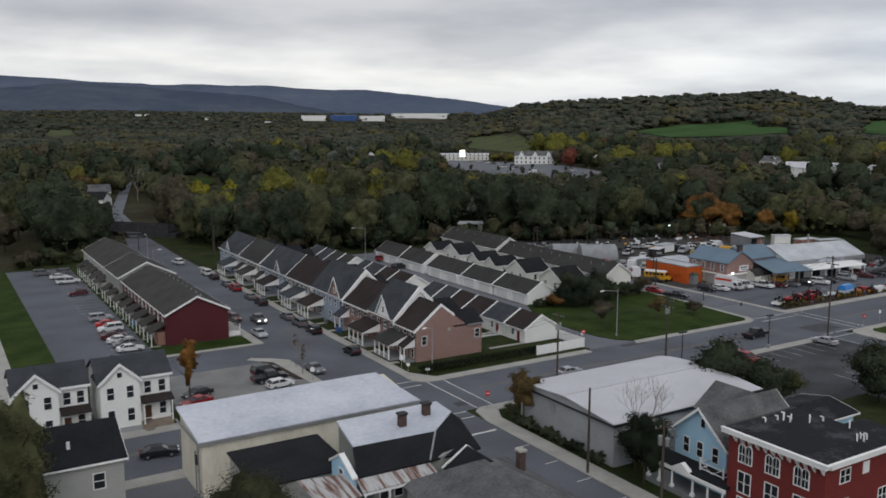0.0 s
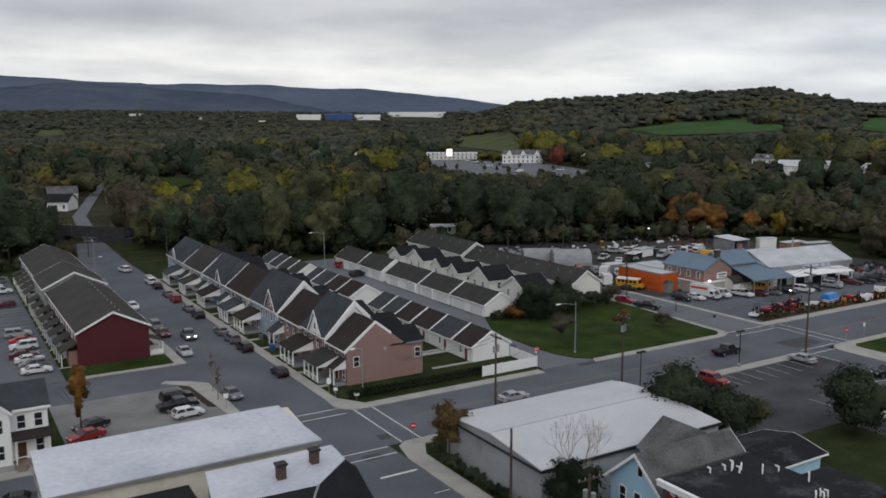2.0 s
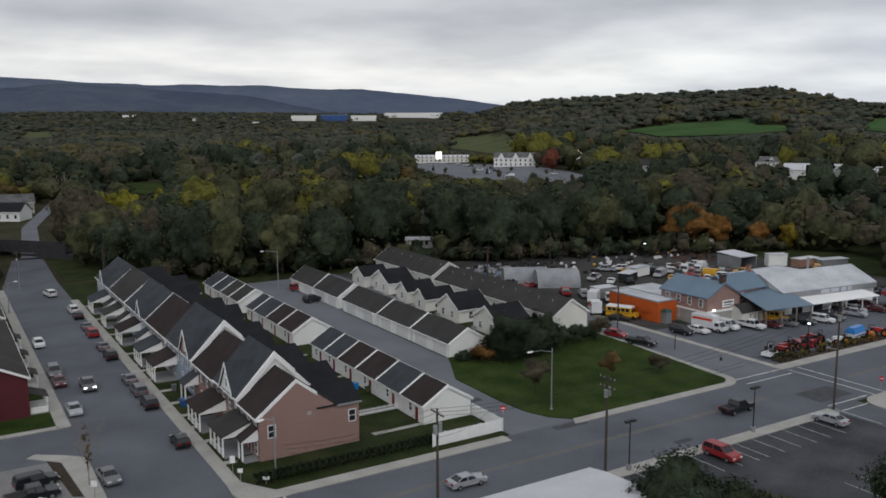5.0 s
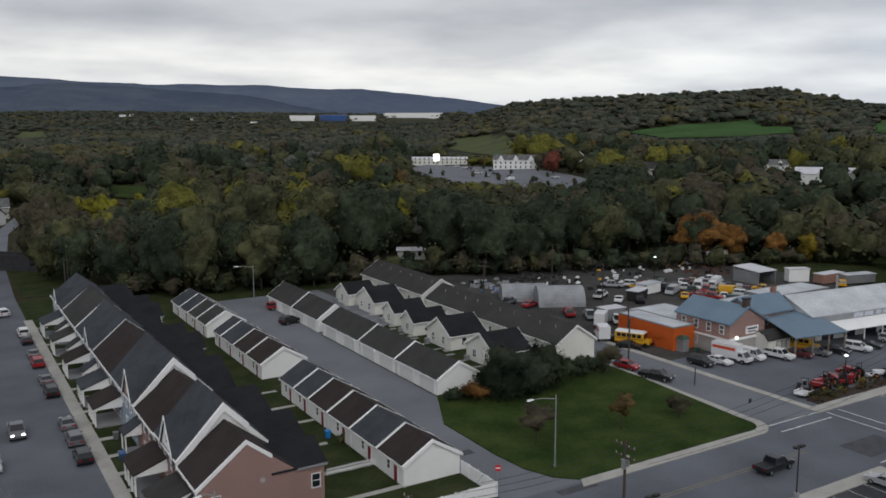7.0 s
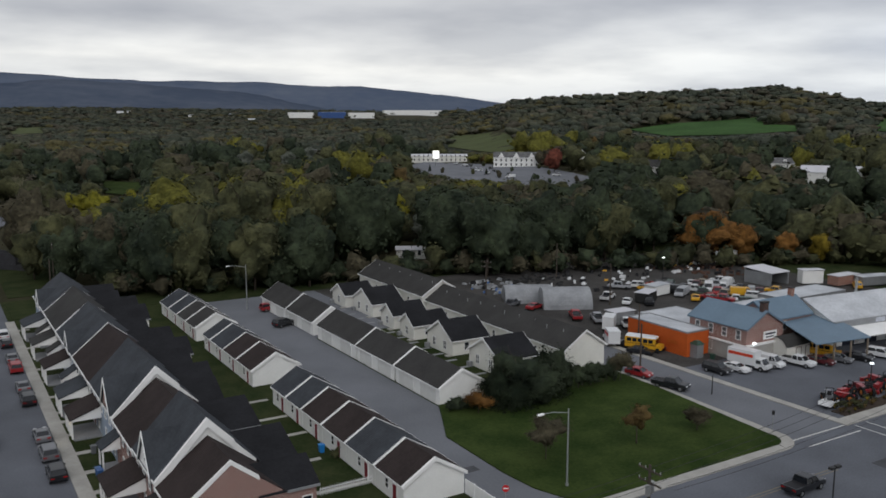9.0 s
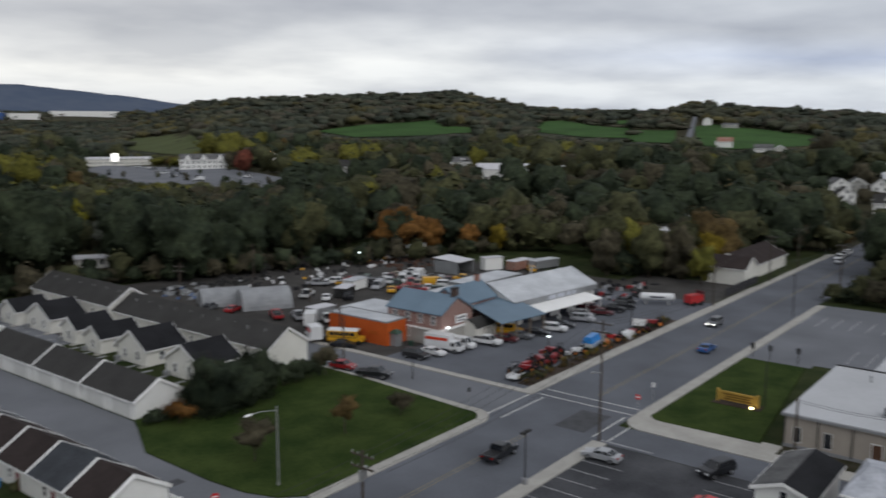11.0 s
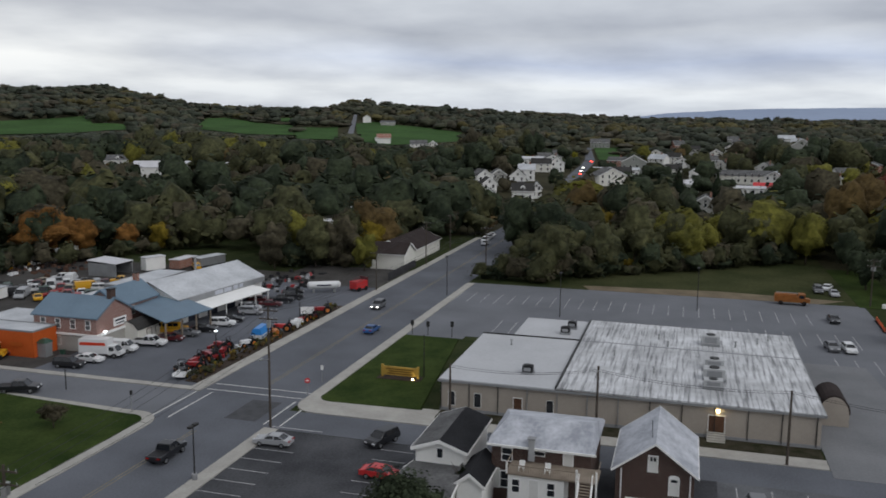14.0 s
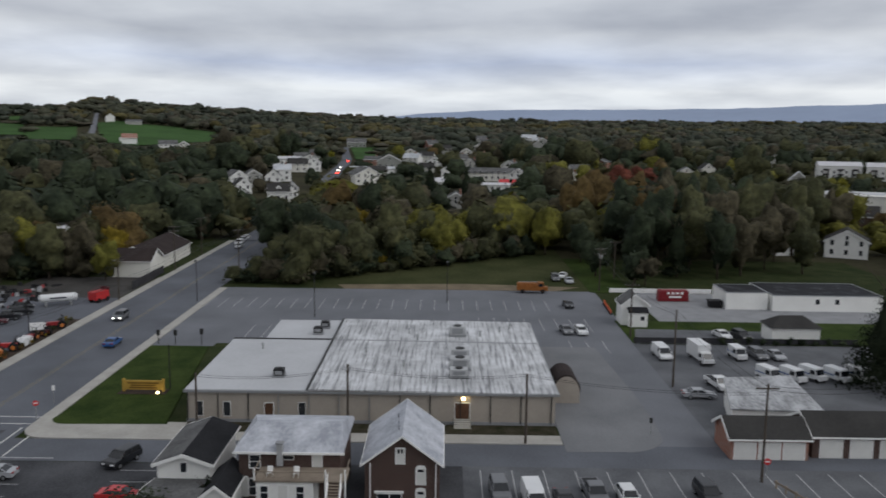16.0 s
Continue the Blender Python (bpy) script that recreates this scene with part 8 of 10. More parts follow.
def crown_shape(seed, radius, height, base, lobes, cards, size, sub, cone=False, full=0.40):
    """A ragged crown: a small dark inner mass under many leaf sprays gathered in clumps."""
    g = np.random.default_rng(seed)
    half = height / 2
    iv, jf = ICO[sub]
    clumps = max(8, int(lobes * 2.6))
    d = g.normal(size=(clumps, 3))
    d /= np.linalg.norm(d, axis=1)[:, None]
    if cone:
        wob = (full + 0.22 * g.random(len(iv)))[:, None]
        core = iv * wob * np.array([radius, radius, half * 1.3])
        core[:, :2] *= np.clip((1 - iv[:, 2:3]) * 0.6 + 0.08, 0.08, 1)
        u = g.random(clumps) ** 1.4
        a = g.uniform(0, 2 * math.pi, clumps)
        q = (1 - u) * 0.75
        cen = np.stack([q * radius * np.cos(a), q * radius * np.sin(a), base + u * height * 0.94], 1)
        rad = radius * (0.16 + 0.30 * (1 - u))
    else:
        q = g.uniform(0.38, 0.86, clumps)[:, None]
        cen = d * q * np.array([radius, radius, half]) + np.array([0, 0, base + half])
        rad = radius * g.uniform(0.24, 0.44, clumps)
        # the inner mass swells under each clump
        swell = (q[:, 0] + full * rad / radius) * np.exp(-5.0 * (1 - iv @ d.T))
        wob = np.maximum(full * 0.8, swell.max(axis=1)) * (0.9 + 0.16 * g.random(len(iv)))
        core = iv * wob[:, None] * np.array([radius, radius, half])
    core[:, 2] += base + half
    pick = g.choice(clumps, cards, p=rad ** 2 / np.sum(rad ** 2))
    e = g.normal(size=(cards, 3))
    e[:, 2] = np.where(e[:, 2] < -0.6, -e[:, 2], e[:, 2])
    e /= np.linalg.norm(e, axis=1)[:, None]
    flat = np.array([1, 1, 0.75 if not cone else 0.6])
    pos = cen[pick] + e * flat * rad[pick][:, None] * g.uniform(0.35, 1.12, cards)[:, None]
    out = (pos - np.array([0, 0, base + half * 0.8])) / np.array([radius, radius, half])
    out /= np.linalg.norm(out, axis=1)[:, None] + 1e-6
    nrm = 0.85 * out + 0.45 * e + g.normal(size=(cards, 3)) * (0.30 if sub > 1 else 0.16) + np.array([0, 0, 0.25])
    nrm /= np.linalg.norm(nrm, axis=1)[:, None]
    a = np.cross(nrm, g.normal(size=(cards, 3)))
    a /= np.linalg.norm(a, axis=1)[:, None]
    b = np.cross(nrm, a)
    s = size * g.uniform(0.5, 1.3, cards)[:, None]
    q = np.stack([pos - a * s, pos - b * s * 0.75 + nrm * s * 0.15, pos + a * s, pos + b * s * 0.75 - nrm * s * 0.1], 1).reshape(-1, 3)
    f4 = (np.arange(cards * 4) + len(core)).reshape(-1, 4)
    return np.concatenate([core, q]), jf.copy(), f4


def fast_mesh(name, v, f3, f4, material):
    me = bpy.data.meshes.new(name)
    me.vertices.add(len(v))
    me.vertices.foreach_set("co", np.asarray(v, np.float32).ravel())
    me.loops.add(f3.size + f4.size)
    me.loops.foreach_set("vertex_index", np.concatenate([f3.ravel(), f4.ravel()]).astype(np.int32))
    me.polygons.add(len(f3) + len(f4))
    me.polygons.foreach_set("loop_start", np.concatenate([np.arange(len(f3)) * 3, f3.size + np.arange(len(f4)) * 4]).astype(np.int32))
    me.polygons.foreach_set("use_smooth", [True] * len(f3) + [False] * len(f4))
    me.materials.append(material)
    me.update(calc_edges=True)
    return me


def trunk_mesh(name, height, r, limbs, bark=None, seed=0, spread=0.35):
    g = random.Random(seed)
    m = Mesh()
    m.tube((0, 0, -0.3), (0.1, 0.05, height * 0.55), r, r * 0.7, 8)
    m.tube((0.1, 0.05, height * 0.55), (0.0, 0.15, height * 0.9), r * 0.7, r * 0.25, 7)
    for k in range(limbs):
        z = height * g.uniform(0.3, 0.75)
        a = 2 * math.pi * k / limbs + g.uniform(-0.4, 0.4)
        q = height * spread * g.uniform(0.6, 1.0)
        mid_ = (0.5 * q * math.cos(a), 0.5 * q * math.sin(a), z + q * 0.5)
        end = (q * math.cos(a), q * math.sin(a), z + q * 1.1)
        m.tube((0.05, 0.05, z), mid_, r * 0.4, r * 0.25, 5)
        m.tube(mid_, end, r * 0.25, r * 0.08, 5)
    return m.data(name, bark or BARK, True)


def tree_thing(at, colour, height, radius, label, base=0.25, lobes=9, cards=850, size=0.42, seed=1, trunk_r=0.22, cone=False, name="tree", category="tree", group="", limbs=5):
    t = thing(name, at, label, category, group)
    part("trunk", trunk_mesh("trunk", height * 0.85, trunk_r, limbs, None, seed), None, t)
    reach = math.hypot(at[0] - 35, at[1] - 35)
    many, fine = (5.0, 0.42) if reach < 62 else (2.6, 0.58) if reach < 165 else (1.3, 0.84)
    v, f3, f4 = crown_shape(seed, radius, height * (1 - base), height * base, lobes, int(cards * many), size * fine, 3, cone, 0.45)
    part("crown", fast_mesh("crown", v, f3, f4, LEAF[colour]), None, t)
    return t


def bare_tree(at, height, label, seed=3, name="bare_tree", top=4, r=0.12):
    """A leafless tree: limbs that fork twice."""
    g = random.Random(seed)
    t = thing(name, at, label, "tree")
    m = Mesh()
    m.tube((0, 0, -0.2), (0, 0, height * 0.45), r, r * 0.7, 7)
    part("trunk", m, BARK_PALE, t)
    tw = Mesh()

    def grow(p, d, length, rad, level):
        q = p + d * length
        tw.tube(p, q, rad, rad * 0.6, 5 if level < 2 else 3)
        if level < top:
            for _ in range(3):
                nd = (d + Vector((g.uniform(-1, 1), g.uniform(-1, 1), g.uniform(-0.2, 0.8))) * 0.6).normalized()
                grow(q, nd, length * g.uniform(0.6, 0.8), rad * 0.55, level + 1)

    for k in range(4):
        a = k * 1.6 + g.uniform(-0.3, 0.3)
        grow(Vector((0, 0, height * (0.3 + 0.04 * k))), Vector((math.cos(a) * 0.5, math.sin(a) * 0.5, 0.9)).normalized(), height * 0.24, r * 0.6, 1)
    part("twig_crown", tw, BARK_PALE, t)
    return t


# prototypes of the nearer wood, copied along its edge
WOOD_KINDS = [("green", 1), ("green", 2), ("olive", 3), ("olive", 4), ("brown", 5), ("yellow", 6), ("rust", 7), ("pine", 8), ("brown", 9), ("green", 10)]
WOOD_LABEL = {"green": "broad dark green tree at the wood's edge", "olive": "olive-green broadleaf tree in the wood", "brown": "thinning brown autumn tree in the wood", "yellow": "yellow-green autumn tree in the wood", "rust": "rust-brown autumn tree in the wood", "pine": "dark conifer among broadleaf trees", "orange": "orange autumn tree in the wood", "gold": "gold autumn tree in the wood", "lime": "bright yellow-green tree in the wood", "red": "dull red autumn tree in the wood", "silver": "pale grey-green tree in the wood"}
PROTO = {}


def wood_tree(x, y, colour, seed, height, turn, wide=1.0):
    key = (colour, seed)
    z = float(terrain(x, y))
    if key not in PROTO:
        cone = colour == "pine"
        t = tree_thing((x, y, z), colour, 10.0, 2.6 if cone else 3.8, WOOD_LABEL[colour], 0.03, 11 if cone else 15, 1000, 0.215, 100 + seed, 0.16, cone, group="trees of the near wood")
        PROTO[key] = t
    s = height / 10.0
    w = s * wide
    return copy_thing(PROTO[key], pose(x, y, z, 0, 0, turn) @ Matrix.Diagonal((w, w, s, 1)))


TOWN = [(-150, 258), (20, 258), (48, 268), (58, 284), (65, 318), (75, 318), (76, 284), (86, 263), (100, 246), (130, 241), (150, 242), (165, 246), (178, 230), (231, 224), (253, 212), (277, 190), (254, 152), (258, 134), (262, 131), (302, 134), (302, 118.5), (480, 114.5), (480, 99), (330, 98.5), (253, 97.5), (253, 78), (268, 73), (273, 60), (285, 51), (300, 44), (306, 16), (285, 9), (262, 3), (262, -30), (270, -50), (262, -75), (150, -160), (-200, -200), (-200, 258)]


def inside(poly, x, y):
    hit = False
    n = len(poly)
    for i in range(n):
        (x0, y0), (x1, y1) = poly[i], poly[(i + 1) % n]
        if (y0 > y) != (y1 > y) and x < (x1 - x0) * (y - y0) / (y1 - y0) + x0:
            hit = not hit
    return hit


CLEAR = [FIELDS[k][0] for k in FIELDS] + [
    SHOP_LOT,
    [(300, 98.5), (300, 117), (450, 113), (706, 128), (828, 142), (828, 131), (706, 114), (450, 99)],
    [(65, 318), (76, 318), (115, 570), (104, 570)],
    [(46, 268), (80, 268), (72, 330), (82, 440), (62, 462), (40, 425), (44, 330)],
    [(758, 350), (775, 336), (1036, 436), (1028, 450)],
    [(255, -30), (255, 3), (285, 9), (310, -20), (318, -80), (262, -90)],
]
SPARSE = [[(400, 30), (400, 170), (560, 190), (800, 190), (870, 150), (860, 60), (700, 10), (540, -10)], [(300, -20), (400, -10), (640, -60), (640, -230), (430, -230), (290, -110)]]
HOUSES = []  # filled below: kept clear of trees


def jitter_grid(r0, r1, gap, az0=-15.0, az1=124.0):
    n = int(r1 / gap) + 2
    ax = np.arange(-n, n + 1) * gap
    gx, gy = np.meshgrid(ax, ax)
    p = np.stack([gx.ravel(), gy.ravel()], 1) + rng.uniform(-0.42, 0.42, (gx.size, 2)) * gap
    r = np.hypot(p[:, 0], p[:, 1])
    az = np.degrees(np.arctan2(p[:, 0], p[:, 1]))
    p = p[(r >= r0) & (r < r1) & (az > az0) & (az < az1)]
    return p + np.array(C0)


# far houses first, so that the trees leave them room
# camera positions that the growth is kept low for
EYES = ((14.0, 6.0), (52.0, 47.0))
SIGHT_LINES = []  # eye, bearing range, distance, height: growth kept below these camera sight lines


def keep_in_view(x, y, half, z, span, early):
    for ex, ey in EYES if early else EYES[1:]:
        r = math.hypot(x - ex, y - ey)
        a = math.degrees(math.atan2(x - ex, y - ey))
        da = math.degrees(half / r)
        SIGHT_LINES.append((ex, ey, a - da, a + da, r, z, span))


def small_house(x, y, w, d, eave, ridge, axis, wall, roof, label, turn=None, windows=True, name="house", show=3.2, span=150, chimney=False, dormers=0, porch_=False, trim=True):
    """A house whose front is turned to the camera; axis x shows its eaves, axis y its gable."""
    z = float(terrain(x, y)) + 0.1
    az = math.degrees(math.atan2(x - C0[0], y - C0[1]))
    t = thing(name, (x, y, z), label, "house" if name == "house" else "building", "houses beyond the wood", turn=-az + (turn or 0.0))
    hx, hy = w / 2, d / 2
    r, tr = Mesh(), Mesh()
    if axis == "y":
        part("wall", Mesh().prism_y([(-hx, -2), (hx, -2), (hx, eave), (0, ridge), (-hx, eave)], -hy, hy), wall, t)
        for k in (-1, 1):
            pf = [(0, ridge), (k * (hx + 0.4), eave - 0.3), (k * (hx + 0.4), eave - 0.1), (0, ridge + 0.2)]
            r.prism_y(pf if k > 0 else pf[::-1], -hy - 0.4, hy + 0.4)
            pt = [(0, ridge - 0.3), (k * (hx + 0.45), eave - 0.6), (k * (hx + 0.45), eave - 0.12), (0, ridge + 0.18)]
            tr.prism_y(pt if k > 0 else pt[::-1], -hy - 0.46, -hy - 0.4)
    else:
        part("wall", Mesh().prism_x([(-hy, -2), (hy, -2), (hy, eave), (0, ridge), (-hy, eave)], -hx, hx), wall, t)
        for k in (-1, 1):
            pf = [(0, ridge), (k * (hy + 0.4), eave - 0.3), (k * (hy + 0.4), eave - 0.1), (0, ridge + 0.2)]
            r.prism_x(pf if k > 0 else pf[::-1], -hx - 0.4, hx + 0.4)
        tr.box(-hx - 0.4, -hy - 0.5, eave - 0.35, hx + 0.4, -hy - 0.42, eave - 0.1)
    part("roof", r, roof, t)
    if trim:
        part("trim", tr, TRIM, t)
    if chimney:
        part("chimney", Mesh().box(hx * 0.3, -0.4, eave, hx * 0.3 + 0.8, 0.4, ridge + 1.1), BRICK, t)
    for k in range(dormers):
        q = -hx + w * (k + 0.5) / dormers
        part("dormer", Mesh().prism_y([(q - 1.1, eave + 0.2), (q + 1.1, eave + 0.2), (q + 1.1, eave + 1.6), (q, eave + 2.5), (q - 1.1, eave + 1.6)], -hy * 0.75, 0), wall, t)
        window(t, (q, -hy * 0.75, eave + 0.5), "-y", 0.8, 1.0, "bare")
    if porch_:
        part("porch_roof", Mesh().prism_x([(-hy - 2.2, 2.5), (-hy, 3.1), (-hy, 3.3), (-hy - 2.2, 2.65)], -hx, hx), roof, t)
        for k in (-1, 0, 1):
            part("porch_post", Mesh().box(k * (hx - 0.3) - 0.1, -hy - 2.1, -1, k * (hx - 0.3) + 0.1, -hy - 1.9, 2.5), TRIM, t)
    if windows:
        n = max(2, int(w / 3.2))
        for zz in (1.0, 3.8) if eave > 4.5 else (1.0,):
            for k in range(n):
                window(t, (-hx + w * (k + 0.5) / n, -hy, zz), "-y", 0.95, 1.5, "bare")
            window(t, (-hx, 0, zz), "-x", 0.95, 1.5, "bare")
        if axis == "y" and ridge - eave > 2.4:
            window(t, (0, -hy, eave + 0.4), "-y", 0.8, 1.1, "bare")
    HOUSES.append((x, y, max(w, d) * 0.55 + 2.5))
    keep_in_view(x, y, w * 0.46, z + show, span, az < 62)
    return t


WHT, CRM, GRY = SIDING_WHITE, SIDING_CREAM, SIDING_GREY
# the next town, along its climbing street
for x, y, w, d, e, rg, ax, wl2, rf, lab, kw in (
    (478, 151, 9, 10, 6.0, 9.0, "y", WHT, ROOF_GREY, "white gabled house above the street", {"turn": 20}),
    (449, 141, 7, 9, 5.8, 8.6, "y", WHT, ROOF_CHAR, "narrow white gabled house in a row", {"turn": 12}),
    (489, 145, 8, 9, 5.8, 8.4, "y", GRY, ROOF_GREY, "grey gabled house in a row", {"turn": 8}),
    (482, 133, 8, 9, 6.0, 9.4, "y", WHT, ROOF_CHAR, "white house with a steep front gable", {"porch_": True}),
    (517, 135, 9, 9, 6.2, 8.8, "x", WHT, METAL_GALV, "white two-storey house with a tin roof", {"chimney": True}),
    (439, 122, 10, 9, 4.4, 7.6, "x", WHT, ROOF_CHAR, "white house with a charcoal roof beside the street", {"dormers": 1}),
    (449, 117.5, 5, 8, 4.6, 7.4, "y", WHT, ROOF_GREY, "small white gabled house beside the street", {}),
    (594, 147, 16, 10, 7.6, 8.6, "x", WHT, MEMBRANE, "long white flat-roofed block in the next town", {"trim": False}),
    (582, 138, 12, 9, 5.0, 8.2, "x", CRM, ROOF_CHAR, "cream house with a charcoal roof in the next town", {}),
    (588, 129, 9, 10, 5.6, 9.2, "y", WHT, ROOF_GREY, "white house with a broad front gable", {}),
    (394, 127, 6.5, 8, 7.0, 10.4, "y", WHT, ROOF_GREY, "tall white house close to the road", {"show": 0.5}),
    (560, 90, 26, 12, 4.2, 5.0, "x", WHT, METAL_GALV, "long low shop with a pale roof", {"trim": False}),
    (590, 82, 15, 16, 7.4, 11.2, "y", SIDING_GREEN, ROOF_CHAR, "wide gabled hall with a pale green front", {}),
    (509, 90, 15, 11, 5.2, 8.8, "y", CRM, ROOF_GREY, "broad pale house with a grey front gable", {"turn": 25}),
    (522, 84, 10, 10, 5.2, 8.2, "x", GRY, ROOF_CHAR, "grey house behind a gabled one", {}),
    (628, 54, 10, 10, 5.6, 8.4, "y", WHT, ROOF_GREY, "white house among town trees", {}),
    (432, 55, 8, 8, 4.2, 6.8, "x", WHT, METAL_GALV, "small white house with a tin roof", {}),
    (557, 45, 8, 8, 4.0, 6.6, "y", WHT, ROOF_GREY, "small white house behind the shops", {}),
    (570, 58, 9, 9, 4.4, 7.0, "x", CRM, ROOF_CHAR, "cream house behind the shops", {}),
    (492, 48, 8, 8, 3.6, 5.4, "x", WHT, MEMBRANE, "low white building among cars", {}),
    (414, 42, 11, 10, 5.2, 8.4, "y", GRY, ROOF_GREY, "grey house with a front gable behind the wood", {"chimney": True}),
    (456, -2, 12, 9, 5.4, 8.8, "x", CRM, ROOF_GREY, "cream house with two dormers", {"dormers": 2}),
    (462, -51, 7, 8, 5.6, 8.6, "y", WHT, ROOF_GREY, "white house beside a red tree", {}),
    (470, -68, 14, 11, 6.2, 10.2, "y", GRY, ROOF_GREY, "large grey gabled house among trees", {"chimney": True}),
    (462, -78, 7, 9, 5.4, 9.0, "y", WHT, ROOF_CHAR, "white gabled wing among trees", {}),
    (688, -197, 9, 9, 5.6, 8.6, "y", WHT, ROOF_GREY, "white house alone on the wooded slope", {}),
    (318, -61, 13, 10, 5.0, 8.6, "y", WHT, ROOF_GREY, "white house behind a bare tree", {"turn": 30, "span": 20, "show": 3.0}),
    (313, -77, 12, 10, 5.2, 8.4, "y", WHT, ROOF_CHAR, "white house with two front gables", {"span": 30, "show": 3.0}),
    (328, -33, 6, 7, 3.0, 5.2, "x", WHT, BRICK, "small house with a reddish roof", {}),
    (382, -113, 15, 10, 3.8, 7.4, "x", BRICK_DARK, ROOF_CHAR, "dark house with dormers behind trees", {"dormers": 2}),
    (773, 312, 12, 14, 5.2, 8.6, "x", WHT, BRICK, "white barn with a red roof on a green hill", {"windows": False}),
    (786, 322, 6, 8, 3.4, 5.4, "y", WHT, ROOF_GREY, "small white shed beside a barn", {"windows": False}),
    (964, 402, 9, 12, 5.4, 8.6, "y", WHT, ROOF_GREY, "white farmhouse high on the hill", {"windows": False}),
    (950, 372, 16, 8, 3.6, 5.6, "x", GRY, ROOF_GREY, "long grey farm shed on the hill", {"windows": False}),
    (734, 267, 14, 10, 5.4, 8.4, "x", WHT, ROOF_GREY, "white farmhouse below a green hill", {}),
    (745, 258, 8, 8, 4.6, 7.4, "y", CRM, METAL_GALV, "pale farm building below a green hill", {}),
    (790, 18, 10, 10, 5.4, 8.4, "y", WHT, ROOF_GREY, "white house on the slope of the town", {}),
    (770, 47, 10, 10, 5.4, 8.4, "x", GRY, ROOF_CHAR, "grey house on the slope of the town", {}),
    (745, 30, 9, 9, 5.2, 8.0, "y", CRM, ROOF_GREY, "cream house on the slope of the town", {}),
    (905, 24, 9, 10, 5.4, 9.0, "y", WHT, ROOF_GREY, "white gabled house high on the slope", {"windows": False}),
    (890, 12, 10, 10, 5.4, 8.2, "x", GRY, ROOF_GREY, "grey house high on the slope", {"windows": False}),
    (930, -38, 15, 10, 4.6, 7.8, "x", WHT, METAL_GALV, "white house with a tin roof on the slope", {"windows": False}),
    (786, -36, 16, 14, 9.0, 14.0, "y", GRY, ROOF_GREY, "tall grey house with gables on the slope", {"chimney": True}),
    # behind the long wood
    (398, 390, 12.5, 9, 6.6, 10.2, "x", GRY, ROOF_CHAR, "grey two-storey house with a dark roof", {"porch_": True}),
    (442, 390, 7.5, 9, 6.0, 9.6, "y", WHT, ROOF_GREY, "white gable rising above trees", {}),
    (516, 397, 20, 10, 3.6, 6.6, "x", WHT, ROOF_GREY, "long pale bungalow with a small gable", {"dormers": 1}),
    (452, 328, 17, 11, 5.4, 8.4, "x", WHT, MEMBRANE, "long white-roofed hall among trees", {"windows": False, "trim": False}),
    (482, 325, 11, 9, 4.4, 6.6, "x", WHT, MEMBRANE, "white-roofed shed among trees", {"windows": False, "trim": False}),
    (483, 304, 10, 9, 4.0, 6.4, "x", CRM, MEMBRANE, "small white-roofed shed among trees", {"windows": False, "trim": False}),
    (449, 514, 8, 9, 5.4, 8.6, "y", WHT, ROOF_GREY, "white house beside a red tree and lamp", {}),
    (477, 516, 11, 9, 5.0, 8.0, "y", WHT, ROOF_CHAR, "white house with a dark roof beyond the shops", {}),
    (332, 720, 9, 9, 5.0, 7.6, "x", WHT, ROOF_GREY, "white house at the end of the shops", {}),
    (320, 641, 10, 10, 3.4, 8.4, "y", WHT, METAL_GALV, "steep white gabled house near the shops", {}),
    (314, 668, 12, 9, 3.6, 5.6, "x", CRM, ROOF_GREY, "low cream building near the shops", {}),
    (64, 427, 20, 11, 3.8, 7.0, "x", WHT, ROOF_BLACK, "long white house with a black roof beyond the bridge", {"turn": -28}),
    (72, 449, 13, 9, 4.8, 8.2, "x", GRY, ROOF_GREY, "grey-roofed house behind a long white one", {"windows": False}),
    (175, 268, 9, 4, 2.8, 3.3, "x", WHT, MEMBRANE, "low white trailer home at the wood's edge", {"trim": False}),
    (311, 163, 18, 9, 4.4, 6.4, "x", WHT, MEMBRANE, "pale-roofed house half hidden by trees", {"trim": False, "show": 3.6, "span": 40}),
):
    small_house(x, y, w, d, e, rg, ax, wl2, rf, lab, **kw)
small_house(827, 127, 17, 12, 5.0, 8.2, "x", SIDING_GREEN, ROOF_GREY, "large grey house on the hill above the road", dormers=1, span=260)
small_house(537, 20, 30, 14, 4.6, 6.8, "x", CRM, ROOF_GREY, "long store with a grey roof in the next town", trim=False)
small_house(483, 21, 14, 8, 3.6, 4.2, "x", WHT, MEMBRANE, "low white store in the next town")
small_house(492, 12, 13, 9, 3.6, 4.8, "x", CRM, SIGN_RED, "low store with a red roof band", trim=False)
small_house(408, -128, 34, 26, 8.6, 9.2, "x", CRM, MEMBRANE_GREY, "large cream flat-roofed building beyond the trees", windows=False, trim=False, name="warehouse")
small_house(399, -112, 10, 8, 4.2, 4.6, "x", CRM, MEMBRANE, "low cream wing of a flat-roofed building", windows=False, trim=False, name="warehouse")
for x, y, tn in ((569, -190, 12), (556, -214, 2), (536, -226, -10)):
    blk = small_house(x, y, 24, 11, 8.4, 10.4, "x", WHT, MEMBRANE, "white three-storey flats with dark balconies", turn=tn, span=180)
    for k in (-1, 0, 1):
        for zz in (2.6, 5.4):
            part("balcony", Mesh().box(k * 8 - 1.6, -7.0, zz, k * 8 + 1.6, -5.5, zz + 1.0), DARK_METAL, blk)
ch = small_house(652, -13, 8, 16, 6.0, 10.0, "y", WHT, ROOF_CHAR, "white church with a pointed steeple", name="church")
